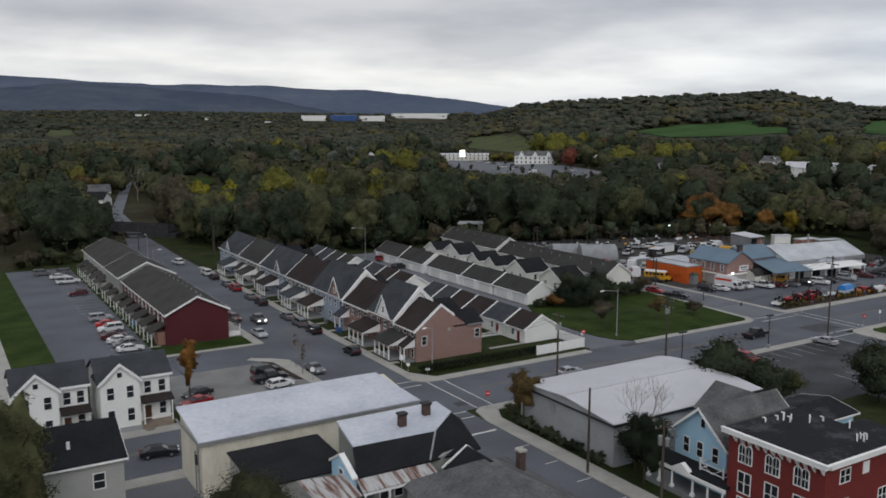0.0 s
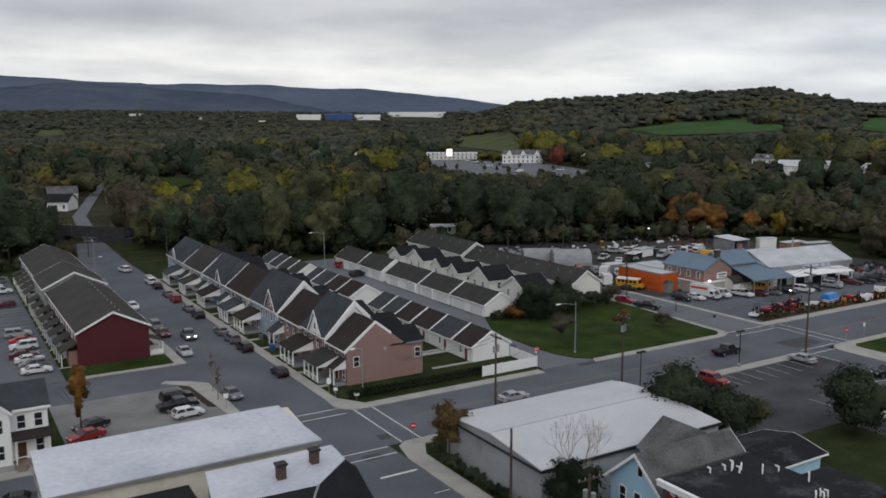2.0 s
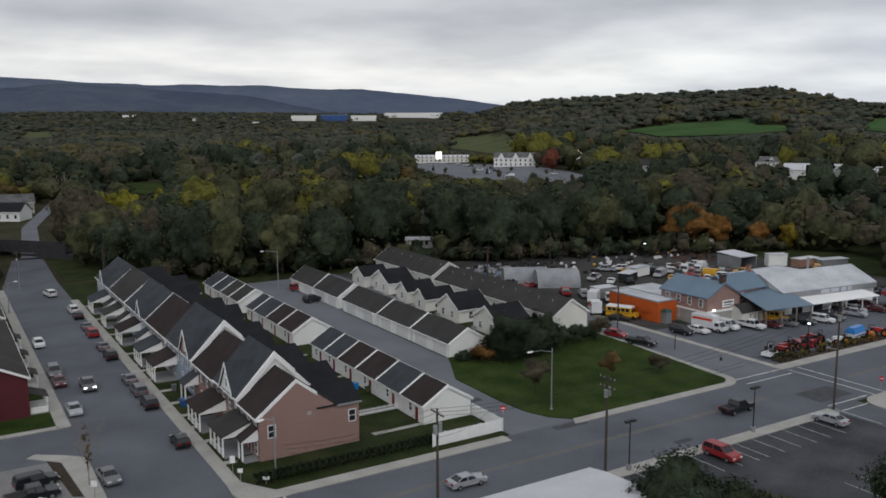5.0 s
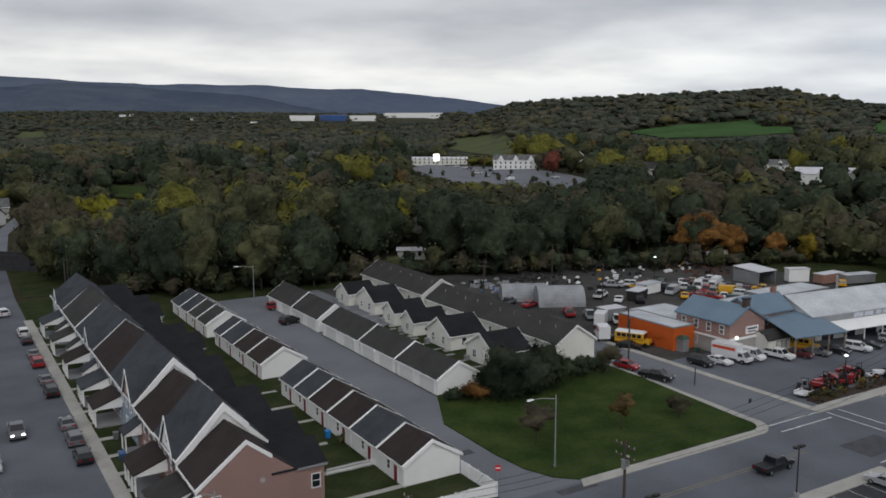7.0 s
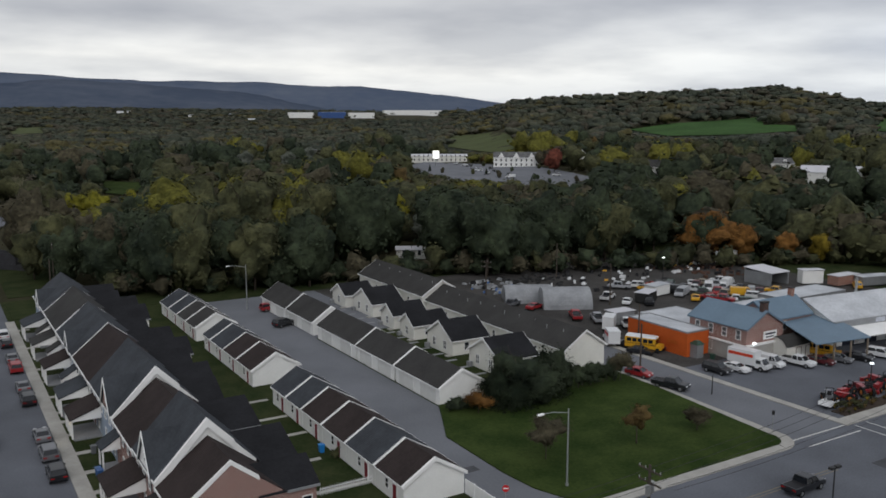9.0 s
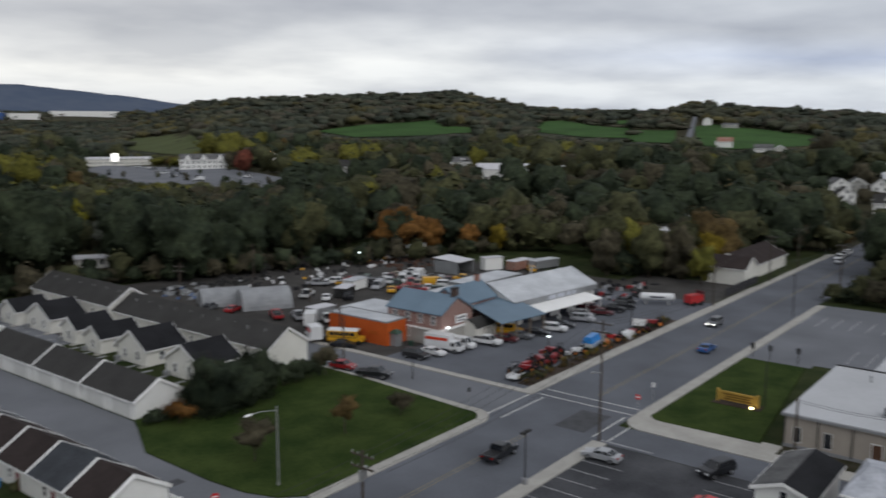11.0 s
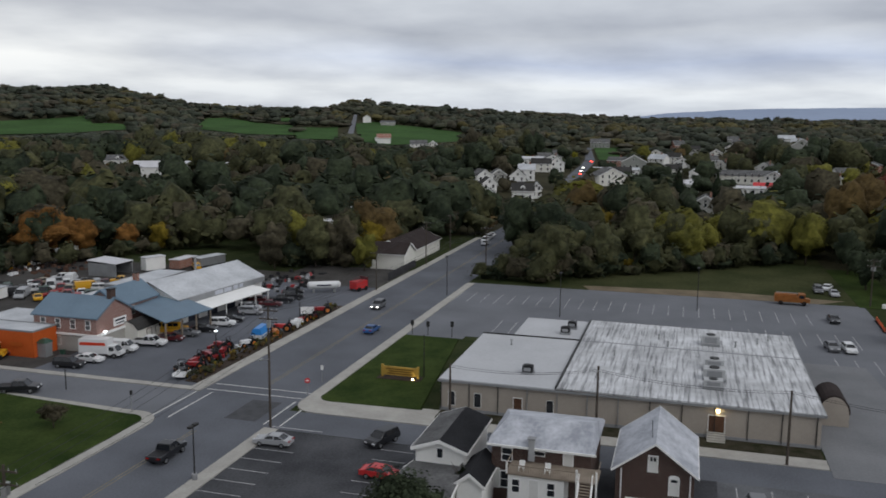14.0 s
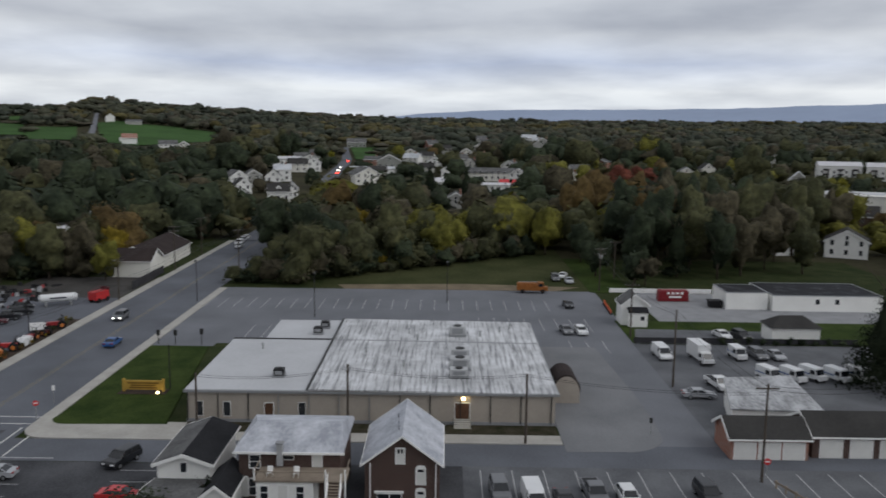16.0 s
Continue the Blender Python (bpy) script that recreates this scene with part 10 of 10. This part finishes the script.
# ---- poles, lamps, wires, signs, fences and clutter ----
def utility_pole(x, y, h, turn=0.0, arms=1, can=False, label="weathered wooden utility pole with a crossarm", light=None):
    t = thing("utility_pole", (x, y, 0), label, "utility pole", "utility poles", turn=turn)
    part("pole", Mesh().tube((0, 0, -0.3), (0, 0, h), 0.17, 0.12, 8), WOOD_POLE, t)
    for k in range(arms):
        z = h - 0.5 - 1.1 * k
        a = part("crossarm", Mesh().box(-0.06, -1.3, z - 0.07, 0.06, 1.3, z + 0.07), WOOD_POLE, t)
        for yy in (-1.2, -0.5, 0.5, 1.2):
            part("insulator", Mesh().tube((0, yy, z + 0.07), (0, yy, z + 0.27), 0.06, 0.04, 6), STEEL, a)
    if can:
        part("transformer", Mesh().tube((0.35, 0.1, h - 2.6), (0.35, 0.1, h - 1.6), 0.26, n=10), STEEL, t)
        part("transformer", Mesh().tube((-0.35, -0.2, h - 2.6), (-0.35, -0.2, h - 1.7), 0.24, n=10), STEEL, t)
    if light:
        part("lamp_arm", Mesh().tube((0, 0, light[1]), (light[0], 0, light[1] + 0.5), 0.04), STEEL, t)
        part("lamp_head", Mesh().box(light[0] - 0.3, -0.12, light[1] + 0.42, light[0] + 0.4, 0.12, light[1] + 0.58), STEEL, t)
    return t


def cobra_lamp(x, y, h, turn, label="tall grey street lamp with a long arm", arm=3.6, lit=None):
    t = thing("street_lamp", (x, y, 0.1), label, "street lamp", "street lamps", turn=turn)
    part("pole", Mesh().tube((0, 0, 0), (0, 0, h), 0.11, 0.07, 8), STEEL, t)
    part("arm", Mesh().tube((0, 0, h - 0.5), (arm * 0.6, 0, h - 0.05), 0.045, n=6).tube((arm * 0.6, 0, h - 0.05), (arm, 0, h), 0.04, n=6), STEEL, t)
    part("head", Mesh().solid([(arm - 0.1, -0.14, h - 0.06), (arm + 0.75, -0.18, h - 0.08), (arm + 0.75, 0.18, h - 0.08), (arm - 0.1, 0.14, h - 0.06)], [(arm - 0.1, -0.1, h + 0.08), (arm + 0.6, -0.12, h + 0.1), (arm + 0.6, 0.12, h + 0.1), (arm - 0.1, 0.1, h + 0.08)]), lit or SIGN_WHITE, t)
    part("base", Mesh().tube((0, 0, 0), (0, 0, 0.4), 0.22, 0.16, 8), STEEL, t)
    return t


def lot_lamp(x, y, h, label="dark car park lamp with paired heads", heads=2, lit=None, base=True):
    t = thing("car_park_lamp", (x, y, 0), label, "street lamp", "car park lamps")
    part("pole", Mesh().tube((0, 0, 0), (0, 0, h), 0.09, 0.07, 8), DARK_METAL, t)
    if base:
        part("base", Mesh().tube((0, 0, 0), (0, 0, 0.8), 0.32, n=12), CONCRETE_GREY, t)
    for k in range(heads):
        s = 1 if k else -1
        part("head", Mesh().box(s * 0.1, -0.22, h - 0.1, s * 0.8, 0.22, h + 0.14) if s > 0 else Mesh().box(-0.8, -0.22, h - 0.1, -0.1, 0.22, h + 0.14), lit or DARK_METAL, t) if not lit else part("head", Mesh().box(-0.22, -0.2, h - 0.05, 0.22, 0.2, h + 0.14), lit, t)
    return t


utility_pole(147.0, 98.6, 15.8, 0, 2, True, light=(-2.2, 9.0))
utility_pole(103.4, 98.6, 12.4, 0, 2, True, "wooden utility pole with doubled crossarms")
utility_pole(80.2, 98.4, 12.7, 0, 1, True)
utility_pole(64.6, 73.2, 10.5, 90, 0, label="plain wooden pole beside the pavement")
utility_pole(64.7, 61.5, 10.0, 90, 1, True, "wooden pole with a grey transformer")
utility_pole(154.4, 76.8, 8.3, 90, 0, label="short wooden pole before the mill")
utility_pole(153.6, 58.0, 9.9, 90, 1)
utility_pole(153.6, 36.1, 9.0, 90, 0, label="short wooden pole at the pavement")
utility_pole(177.8, 11.6, 11.9, 0, 0, label="plain wooden pole at a yard entrance")
utility_pole(143.2, 10.8, 11.3, 0, 1)
utility_pole(208.0, 11.6, 10.3, 0, 1)
utility_pole(252, 9.6, 10.5, 0, 2, True)
utility_pole(268, 3.0, 10.0, 0, 1)
utility_pole(163.7, 212.1, 8.3, 30, 2)
utility_pole(163.4, 161.4, 7.4, 30, 0, label="short wooden pole at the yard's edge")
utility_pole(181.0, 188.5, 9.4, 30, 0, label="plain pole beside a corrugated hut")
utility_pole(192, 221, 9.0, 30, 0, label="plain pole at the back of the yard")
utility_pole(77.3, 268.4, 12.0, 0, 1)
utility_pole(75.8, 262.0, 9.0, 0, 0, label="plain wooden pole at the street's end")
utility_pole(53.0, 284, 10.0, 0, 1)
utility_pole(57.0, 281, 7.4, 0, 0, label="short pole at the street's end")
utility_pole(265.0, 98.2, 12.2, 0, 1)
utility_pole(272.0, 116.6, 12.0, 0, 2)
utility_pole(234.5, 117.0, 9.2, 0, 1)
utility_pole(300.0, 117.6, 11.0, 0, 1)
utility_pole(152.6, 149.8, 7.6, 0, 0, label="plain wooden pole beside a side street")
utility_pole(149.5, -8.0, 10.0, 0, 1)
cobra_lamp(112.3, 120.0, 9.2, 180)
cobra_lamp(110.6, 226.4, 9.8, 180)
cobra_lamp(70.0, 118.6, 7.6, 200, "grey street lamp at a planted corner", 1.6)
cobra_lamp(55.6, 262, 7.2, 90, arm=1.6)
cobra_lamp(51.0, 233.6, 6.8, 0, arm=1.4)
lot_lamp(129.8, 98.8, 6.2)
lot_lamp(106.8, 98.2, 6.2)
lot_lamp(221.0, 72.4, 9.0, "tall grey car park lamp behind the mill", 2, None, False)
lot_lamp(235.9, 45.7, 9.1, "tall grey car park lamp behind the mill", 2, None, False)
lot_lamp(173.2, 86.2, 6.8, "slim flagless pole on the mill lawn", 0, None, False)
lot_lamp(234.5, 100.0, 9.0, "tall pole with a lamp beside the road", 1, None, False)
lot_lamp(206.8, 197.8, 7.2, "lit yard lamp on a thin pole", 1, GLOW_WHITE, False)
lot_lamp(176.4, 124.0, 3.6, "lit low lamp among tractors", 1, GLOW_WHITE, False)
lot_lamp(205.5, 122.5, 7.8, "slim lamp pole in the sales lot", 1, None, False)
lot_lamp(152.0, 134.0, 3.0, "short dark post beside the kerb", 0, None, False)
for x, y, z in ((93, 494, 0), (424, 538, 3), (444, 508, 0)):
    t = thing("street_lamp", (x, y, float(terrain(x, y))), "distant lit sodium street lamp", "street lamp", "distant lamps")
    part("pole", Mesh().tube((0, 0, 0), (0, 0, z + 8), 0.12, n=6), STEEL, t)
    part("bulb", Mesh().tube((0, 0, z + 8), (0, 0, z + 8.9), 0.5, n=8), GLOW_ORANGE, t)
t = thing("lit_sign", (353, 552, float(terrain(353, 552))), "tall lit white shop sign by a car park", "sign")
part("post", Mesh().tube((0, 0, 0), (0, 0, 6), 0.3, n=6), STEEL, t)
part("face", Mesh().box(-2.2, -0.4, 6, 2.2, 0.4, 11), GLOW_SIGN, t)
for k, (kind, c, x, y) in enumerate((("sedan", "white", 340, 470), ("suv", "white", 348, 492), ("sedan", "black", 352, 480), ("sedan", "silver", 357, 512), ("suv", "black", 363, 500), ("sedan", "white", 369, 540), ("pickup", "white", 372, 556), ("suv", "grey", 366, 530), ("sedan", "black", 345, 455), ("van", "white", 335, 440), ("sedan", "grey", 352, 440), ("suv", "white", 360, 430))):
    car(kind, c, x, y, 40 + 90 * (k % 2), "on a shopping car park", z=float(terrain(x, y)) + 0.55, rich=False, group="cars on the shop car park")
for x, y, a in ((449, 108.5, 0), (560, 110.5, 0), (690, 119, 0), (620, 116, 180), (515, 108, 180), (585, 113, 180)):
    t = car("sedan", "grey", x, y, a, "on the far town road", z=float(terrain(x, y)) + 0.3, group="cars on the far road")
    part("lit_lamp", Mesh().box(-2.5, -0.9, 0.6, -2.36, 0.9, 1.0) if a == 0 else Mesh().box(2.36, -0.9, 0.6, 2.5, 0.9, 1.0), GLOW_RED if a == 0 else GLOW_HEAD, t)


def wires(points, label, drop=0.9, offs=(-1.2, 0.0, 1.2), sag=0.7, across=(0, 1)):
    t = thing("power_line", points[0], label, "power line", "power lines")
    o = points[0]
    for w in offs:
        m = Mesh(o)
        for (x0, y0, z0), (x1, y1, z1) in zip(points, points[1:]):
            prev = None
            for k in range(9):
                u = k / 8
                q = (x0 + (x1 - x0) * u + across[0] * w, y0 + (y1 - y0) * u + across[1] * w, z0 + (z1 - z0) * u - sag * 4 * u * (1 - u))
                if prev:
                    m.tube(prev, q, 0.022, n=3)
                prev = q
        part("wire", m, BLACK, t)
    return t


wires([(64, 98.4, 11.8), (80.2, 98.4, 12.3), (105.8, 98.4, 11.6), (147, 98.6, 15.4), (190, 99, 13), (234.5, 100, 12), (265, 98.2, 11.8), (300, 100, 11.5)], "sagging black power lines along the main road")
wires([(105.8, 98.4, 9.8), (147, 98.6, 11.6), (234.5, 117, 8.9), (272, 116.6, 11.6), (300, 117.6, 10.6), (340, 118, 11)], "black wires crossing to the poles past the yard", offs=(-0.5, 0.5))
wires([(80.2, 98.4, 9.6), (97, 113, 5.2)], "black wire dropping to a white fence", offs=(0.0,))
wires([(143.2, 10.8, 10.9), (149.5, -8, 9.6), (152, -40, 9.6)], "black wires over the garages", offs=(-0.9, 0.9), across=(1, 0))
wires([(143.2, 10.8, 10.6), (177.8, 11.6, 11.4), (208, 11.6, 9.9), (252, 9.6, 9.9), (268, 3, 9.6)], "black wires along the lane", offs=(-0.6, 0.6))
wires([(154.4, 76.8, 8.0), (153.6, 58, 9.4), (153.6, 36.1, 8.8), (143.2, 10.8, 10.2)], "black wires before the mill", offs=(-0.4, 0.4), across=(1, 0))


def sign(x, y, h, face, w, hh, turn, label, board="round"):
    t = thing("road_sign", (x, y, 0.1), label, "sign", "road signs", turn=turn)
    part("post", Mesh().tube((0, 0, 0), (0, 0, h), 0.04, n=6), STEEL, t)
    m = Mesh()
    if board == "round":
        m.tube((-0.06, 0, h - hh / 2), (-0.03, 0, h - hh / 2), w / 2, n=12)
    else:
        m.box(-0.06, -w / 2, h - hh, -0.03, w / 2, h)
    p = part("plate", m, face, t)
    if face is SIGN_RED:
        part("bar", Mesh().box(-0.075, -w * 0.35, h - hh / 2 - 0.07, -0.06, w * 0.35, h - hh / 2 + 0.07), SIGN_WHITE, p)
    return t


sign(103.2, 119.2, 2.6, SIGN_RED, 0.8, 0.8, 60, "round red no-entry sign at the alley")
sign(67.4, 98.4, 2.6, SIGN_RED, 0.8, 0.8, 60, "red stop sign at the crossing")
sign(159.8, 99.4, 2.6, SIGN_RED, 0.75, 0.75, 20, "red stop sign by the mill lawn")
sign(144.0, 10.0, 2.4, SIGN_RED, 0.8, 0.8, 0, "red no-entry sign at the lane")
sign(65.8, 121.6, 2.6, SIGN_WHITE, 0.6, 0.9, 60, "white street sign by the hedge", "plate")
sign(66.2, 120.0, 1.5, SIGN_WHITE, 0.6, 0.5, 60, "low white sign by the hedge", "plate")
sign(50.8, 123.8, 2.2, SIGN_WHITE, 0.7, 0.7, 60, "white parking sign at a kerb", "plate")
sign(68.4, 117.4, 1.0, SIGN_WHITE, 0.8, 0.4, 60, "low pale sign at the corner bed", "plate")
sign(166.2, 100.0, 2.6, SIGN_WHITE, 0.4, 0.7, 10, "narrow white roadside sign", "plate")
sign(104.6, 121.2, 1.3, SIGN_WHITE, 0.4, 0.4, 60, "short marker at a grass corner", "plate")
sign(157.4, 19.8, 2.2, DARK_METAL, 0.4, 0.7, 0, "dark post sign at the apron's end", "plate")
sign(147.4, 119.6, 2.6, DARK_METAL, 0.4, 0.6, 60, "small dark sign on the lawn", "plate")
sign(202.5, 119.4, 2.6, SIGN_WHITE, 2.6, 1.4, 20, "white and red board on the sales lot", "plate")
for y, h in ((96.4, 2.6), (93.4, 2.6), (88.8, 2.9)):
    t = thing("banner_post", (198.6, y, 0.02), "short dark banner post at the car park", "post", "banner posts")
    part("post", Mesh().tube((0, 0, 0), (0, 0, h), 0.07, n=6), DARK_METAL, t)
    part("banner", Mesh().box(-0.04, -0.3, h - 1.0, 0.04, 0.3, h), DARK_METAL, t)

# fences
vf = thing("vinyl_fence", (96.0, 116.9, 0.1), "tall white vinyl privacy fence round a yard", "fence")
for k in range(6):
    part("panel", Mesh().box(-5.4 + k * 1.8, -0.04, 0.05, -3.7 + k * 1.8, 0.04, 1.7), SIGN_WHITE, vf)
    part("post", Mesh().box(-5.5 + k * 1.8, -0.08, 0, -5.34 + k * 1.8, 0.08, 1.8), SIGN_WHITE, vf)
for k in range(4):
    part("panel", Mesh().box(5.4, 0.05 + k * 1.9, 0.05, 5.48, 1.85 + k * 1.9, 1.7), SIGN_WHITE, vf)
    part("post", Mesh().box(5.36, -0.08 + k * 1.9, 0, 5.52, 0.08 + k * 1.9, 1.8), SIGN_WHITE, vf)
pf = thing("picket_fence", (90.8, 132.2, 0.1), "low white picket fence in a back yard", "fence")
for k in range(24):
    part("picket", Mesh().solid([(-3.5 + k * 0.29, -0.02, 0.05), (-3.38 + k * 0.29, -0.02, 0.05), (-3.38 + k * 0.29, 0.02, 0.05), (-3.5 + k * 0.29, 0.02, 0.05)], [(-3.46 + k * 0.29, -0.02, 1.0), (-3.42 + k * 0.29, -0.02, 1.0), (-3.42 + k * 0.29, 0.02, 1.0), (-3.46 + k * 0.29, 0.02, 1.0)]), SIGN_WHITE, pf)
part("rail", Mesh().box(-3.5, 0.02, 0.3, 3.5, 0.06, 0.4).box(-3.5, 0.02, 0.7, 3.5, 0.06, 0.8), SIGN_WHITE, pf)
cf = thing("yard_fence", (203.2, -8.0, 0.03), "low dark fence behind parked vans", "fence")
for k in range(21):
    part("post", Mesh().box(-0.04, -20.5 + k * 2, 0, 0.04, -20.42 + k * 2, 1.3), DARK_METAL, cf)
part("rail", Mesh().box(-0.03, -20.5, 0.2, 0.03, 20, 0.28).box(-0.03, -20.5, 1.1, 0.03, 20, 1.18), DARK_METAL, cf)
part("mesh_panel", Mesh().box(-0.01, -20.5, 0.28, 0.01, 20, 1.1), FENCE_DARK, cf)
lw = thing("low_wall", (250.6, -4.5, 0), "low white wall behind a lane", "wall")
part("wall", Mesh().box(-0.2, -12, 0, 0.2, 12, 1.0), SIGN_WHITE, lw)
for k in range(5):
    ob_ = thing("barrier", (236.4 - k * 2.3, 11.2 + 0.1 * k, 0.03), "orange plastic safety barrier", "barrier", "orange barriers")
    part("board", Mesh().box(-0.7, -0.05, 0.3, 0.7, 0.05, 1.0), mat("orange_plastic", (0.6, 0.12, 0.05), 0.5, 0.1, 1, 0.1, 0.0) if k == 0 else bpy.data.materials["orange_plastic"], ob_)
    part("foot", Mesh().box(-0.6, -0.3, 0, -0.5, 0.3, 0.3).box(0.5, -0.3, 0, 0.6, 0.3, 0.3), BLACK, ob_)
gr = thing("guard_rail", (141.6, 9.8, 0.03), "brown wooden guard rail at a lane", "fence", turn=200)
for k in range(5):
    part("post", Mesh().box(k * 1.5 - 0.08, -0.08, 0, k * 1.5 + 0.08, 0.08, 0.9), WOOD, gr)
part("rail", Mesh().box(-0.2, -0.1, 0.55, 6.2, -0.04, 0.8), WOOD, gr)
br = thing("rail_bridge", (60.5, 319, 0), "dark steel railway bridge across the road", "bridge", turn=-48)
part("girder", Mesh().box(-18, -0.4, 1.6, 18, 0.0, 4.6), FENCE_DARK, br)
part("girder", Mesh().box(-18, 4.0, 1.6, 18, 4.4, 4.6), FENCE_DARK, br)
part("deck", Mesh().box(-18, 0.0, 1.6, 18, 4.0, 2.2), FENCE_DARK, br)
for x in (-14, 14):
    part("abutment", Mesh().box(x - 7, -0.6, 0, x + 7, 4.8, 1.6), FENCE_DARK, br)

# bins and small garden things
for x, y, c in ((67.3, 150.6, "blue"), (67.4, 149.8, "blue"), (48.9, 178, "blue"), (34.0, 177, "bright blue"), (68.0, 158, "grey"), (92.4, 143.6, "bright blue"), (166.4, 146.6, "green")):
    t = thing("wheeled_bin", (x, y, 0.1), c + " wheeled rubbish bin", "bin", "wheeled bins")
    part("body", Mesh().solid([(-0.25, -0.28, 0.05), (0.25, -0.28, 0.05), (0.25, 0.28, 0.05), (-0.25, 0.28, 0.05)], [(-0.32, -0.34, 1.0), (0.32, -0.34, 1.0), (0.32, 0.34, 1.0), (-0.32, 0.34, 1.0)]), PAINT[c], t)
    part("lid", Mesh().box(-0.36, -0.37, 1.0, 0.36, 0.37, 1.08), PAINT[c], t)
dm = thing("skip", (235.6, -12.6, 0.02), "black steel rubbish skip by a white wall", "skip")
part("body", Mesh().solid([(-0.9, -1.2, 0.1), (0.9, -1.2, 0.1), (0.9, 1.2, 0.1), (-0.9, 1.2, 0.1)], [(-1.1, -1.4, 1.5), (1.1, -1.4, 1.5), (1.1, 1.4, 1.5), (-1.1, 1.4, 1.5)]), BLACK, dm)
part("lid", Mesh().box(-1.15, -1.45, 1.5, 1.15, 1.45, 1.58), BLACK, dm)
ps = thing("pump_shelter", (165.6, 149.4, 0.02), "small grey booth with a green cap", "booth")
part("booth", Mesh().box(-0.8, -0.8, 0, 0.8, 0.8, 2.4), METAL_GREY, ps)
part("cap", Mesh().solid([(-1.0, -1.0, 2.4), (1.0, -1.0, 2.4), (1.0, 1.0, 2.4), (-1.0, 1.0, 2.4)], [(-0.3, -0.3, 3.0), (0.3, -0.3, 3.0), (0.3, 0.3, 3.0), (-0.3, 0.3, 3.0)]), PAINT["green"], ps)

# flower bed along the sales lot
sheet("flower_bed", [rect(160.5, 117.4, 216, 119.8)], 0.16, MULCH, "planted bed along the pavement", "lawn")
sr = np.random.default_rng(31)
for nm, c, k in (("bed_plants", "olive", 70), ("bed_flowers", "gold", 26), ("bed_shrubs", "rust", 40)):
    V, F3, F4, n = [], [], [], 0
    v, a, b = crown_shape(200 + k, 0.5, 0.9, 0.0, 5, 60, 0.14, 1)
    for _ in range(k):
        x = sr.uniform(161, 215)
        s = sr.uniform(0.6, 1.3)
        V.append(v * s + np.array([x, sr.uniform(117.8, 120.4), 0.1]))
        F3.append(a + n)
        F4.append(b + n)
        n += len(v)
    tagged(new(nm, fast_mesh(nm, np.concatenate(V), np.concatenate(F3), np.concatenate(F4), LEAF[c])), "low autumn plants along the sales lot, " + c, "plants", "", "stuff")

# scrap heaps of the yard
sc = random.Random(8)
for c, zone, n in ((METAL_GREY, (165, 208, 178, 226), 60), (DARK_METAL, (172, 210, 196, 228), 50), (mat("rusty_scrap", (0.085, 0.048, 0.035), 0.9, 0.3, 0.6, 0.1, 0.2), (222, 197, 246, 218), 70), (PAINT["white"], (180, 205, 240, 222), 30), (BLACK, (166, 200, 246, 226), 120), (PAINT["blue"], (164, 212, 178, 222), 8), (PAINT["yellow"], (176, 210, 236, 222), 5), (PAINT["red"], (224, 136, 248, 146), 8), (METAL_DULL, (222, 134, 248, 146), 14), (BLACK, (222, 134, 252, 148), 50)):
    m = Mesh()
    for _ in range(n):
        x, y, s = sc.uniform(zone[0], zone[2]), sc.uniform(zone[1], zone[3]), sc.uniform(0.25, 0.8)
        if inside([(160, 188), (160, 212), (183, 204), (183, 188)], x, y):
            continue
        a = sc.uniform(0, 3.14)
        ca, sa = math.cos(a), math.sin(a)
        r4 = [(x + s * (u * ca - w * sa * 0.6), y + s * (u * sa + w * ca * 0.6)) for u, w in ((-1, -1), (1, -1), (1, 1), (-1, 1))]
        k = sc.uniform(0.5, 0.95)
        h_ = sc.uniform(0.2, 0.9)
        m.solid([(p, q, 0.0) for p, q in r4], [(x + (p - x) * k + 0.1, y + (q - y) * k, h_) for p, q in r4])
    tagged(new("scrap", m.data("scrap", c)), "heaps of scrap parts and machinery in the yard", "scrap", "", "stuff")
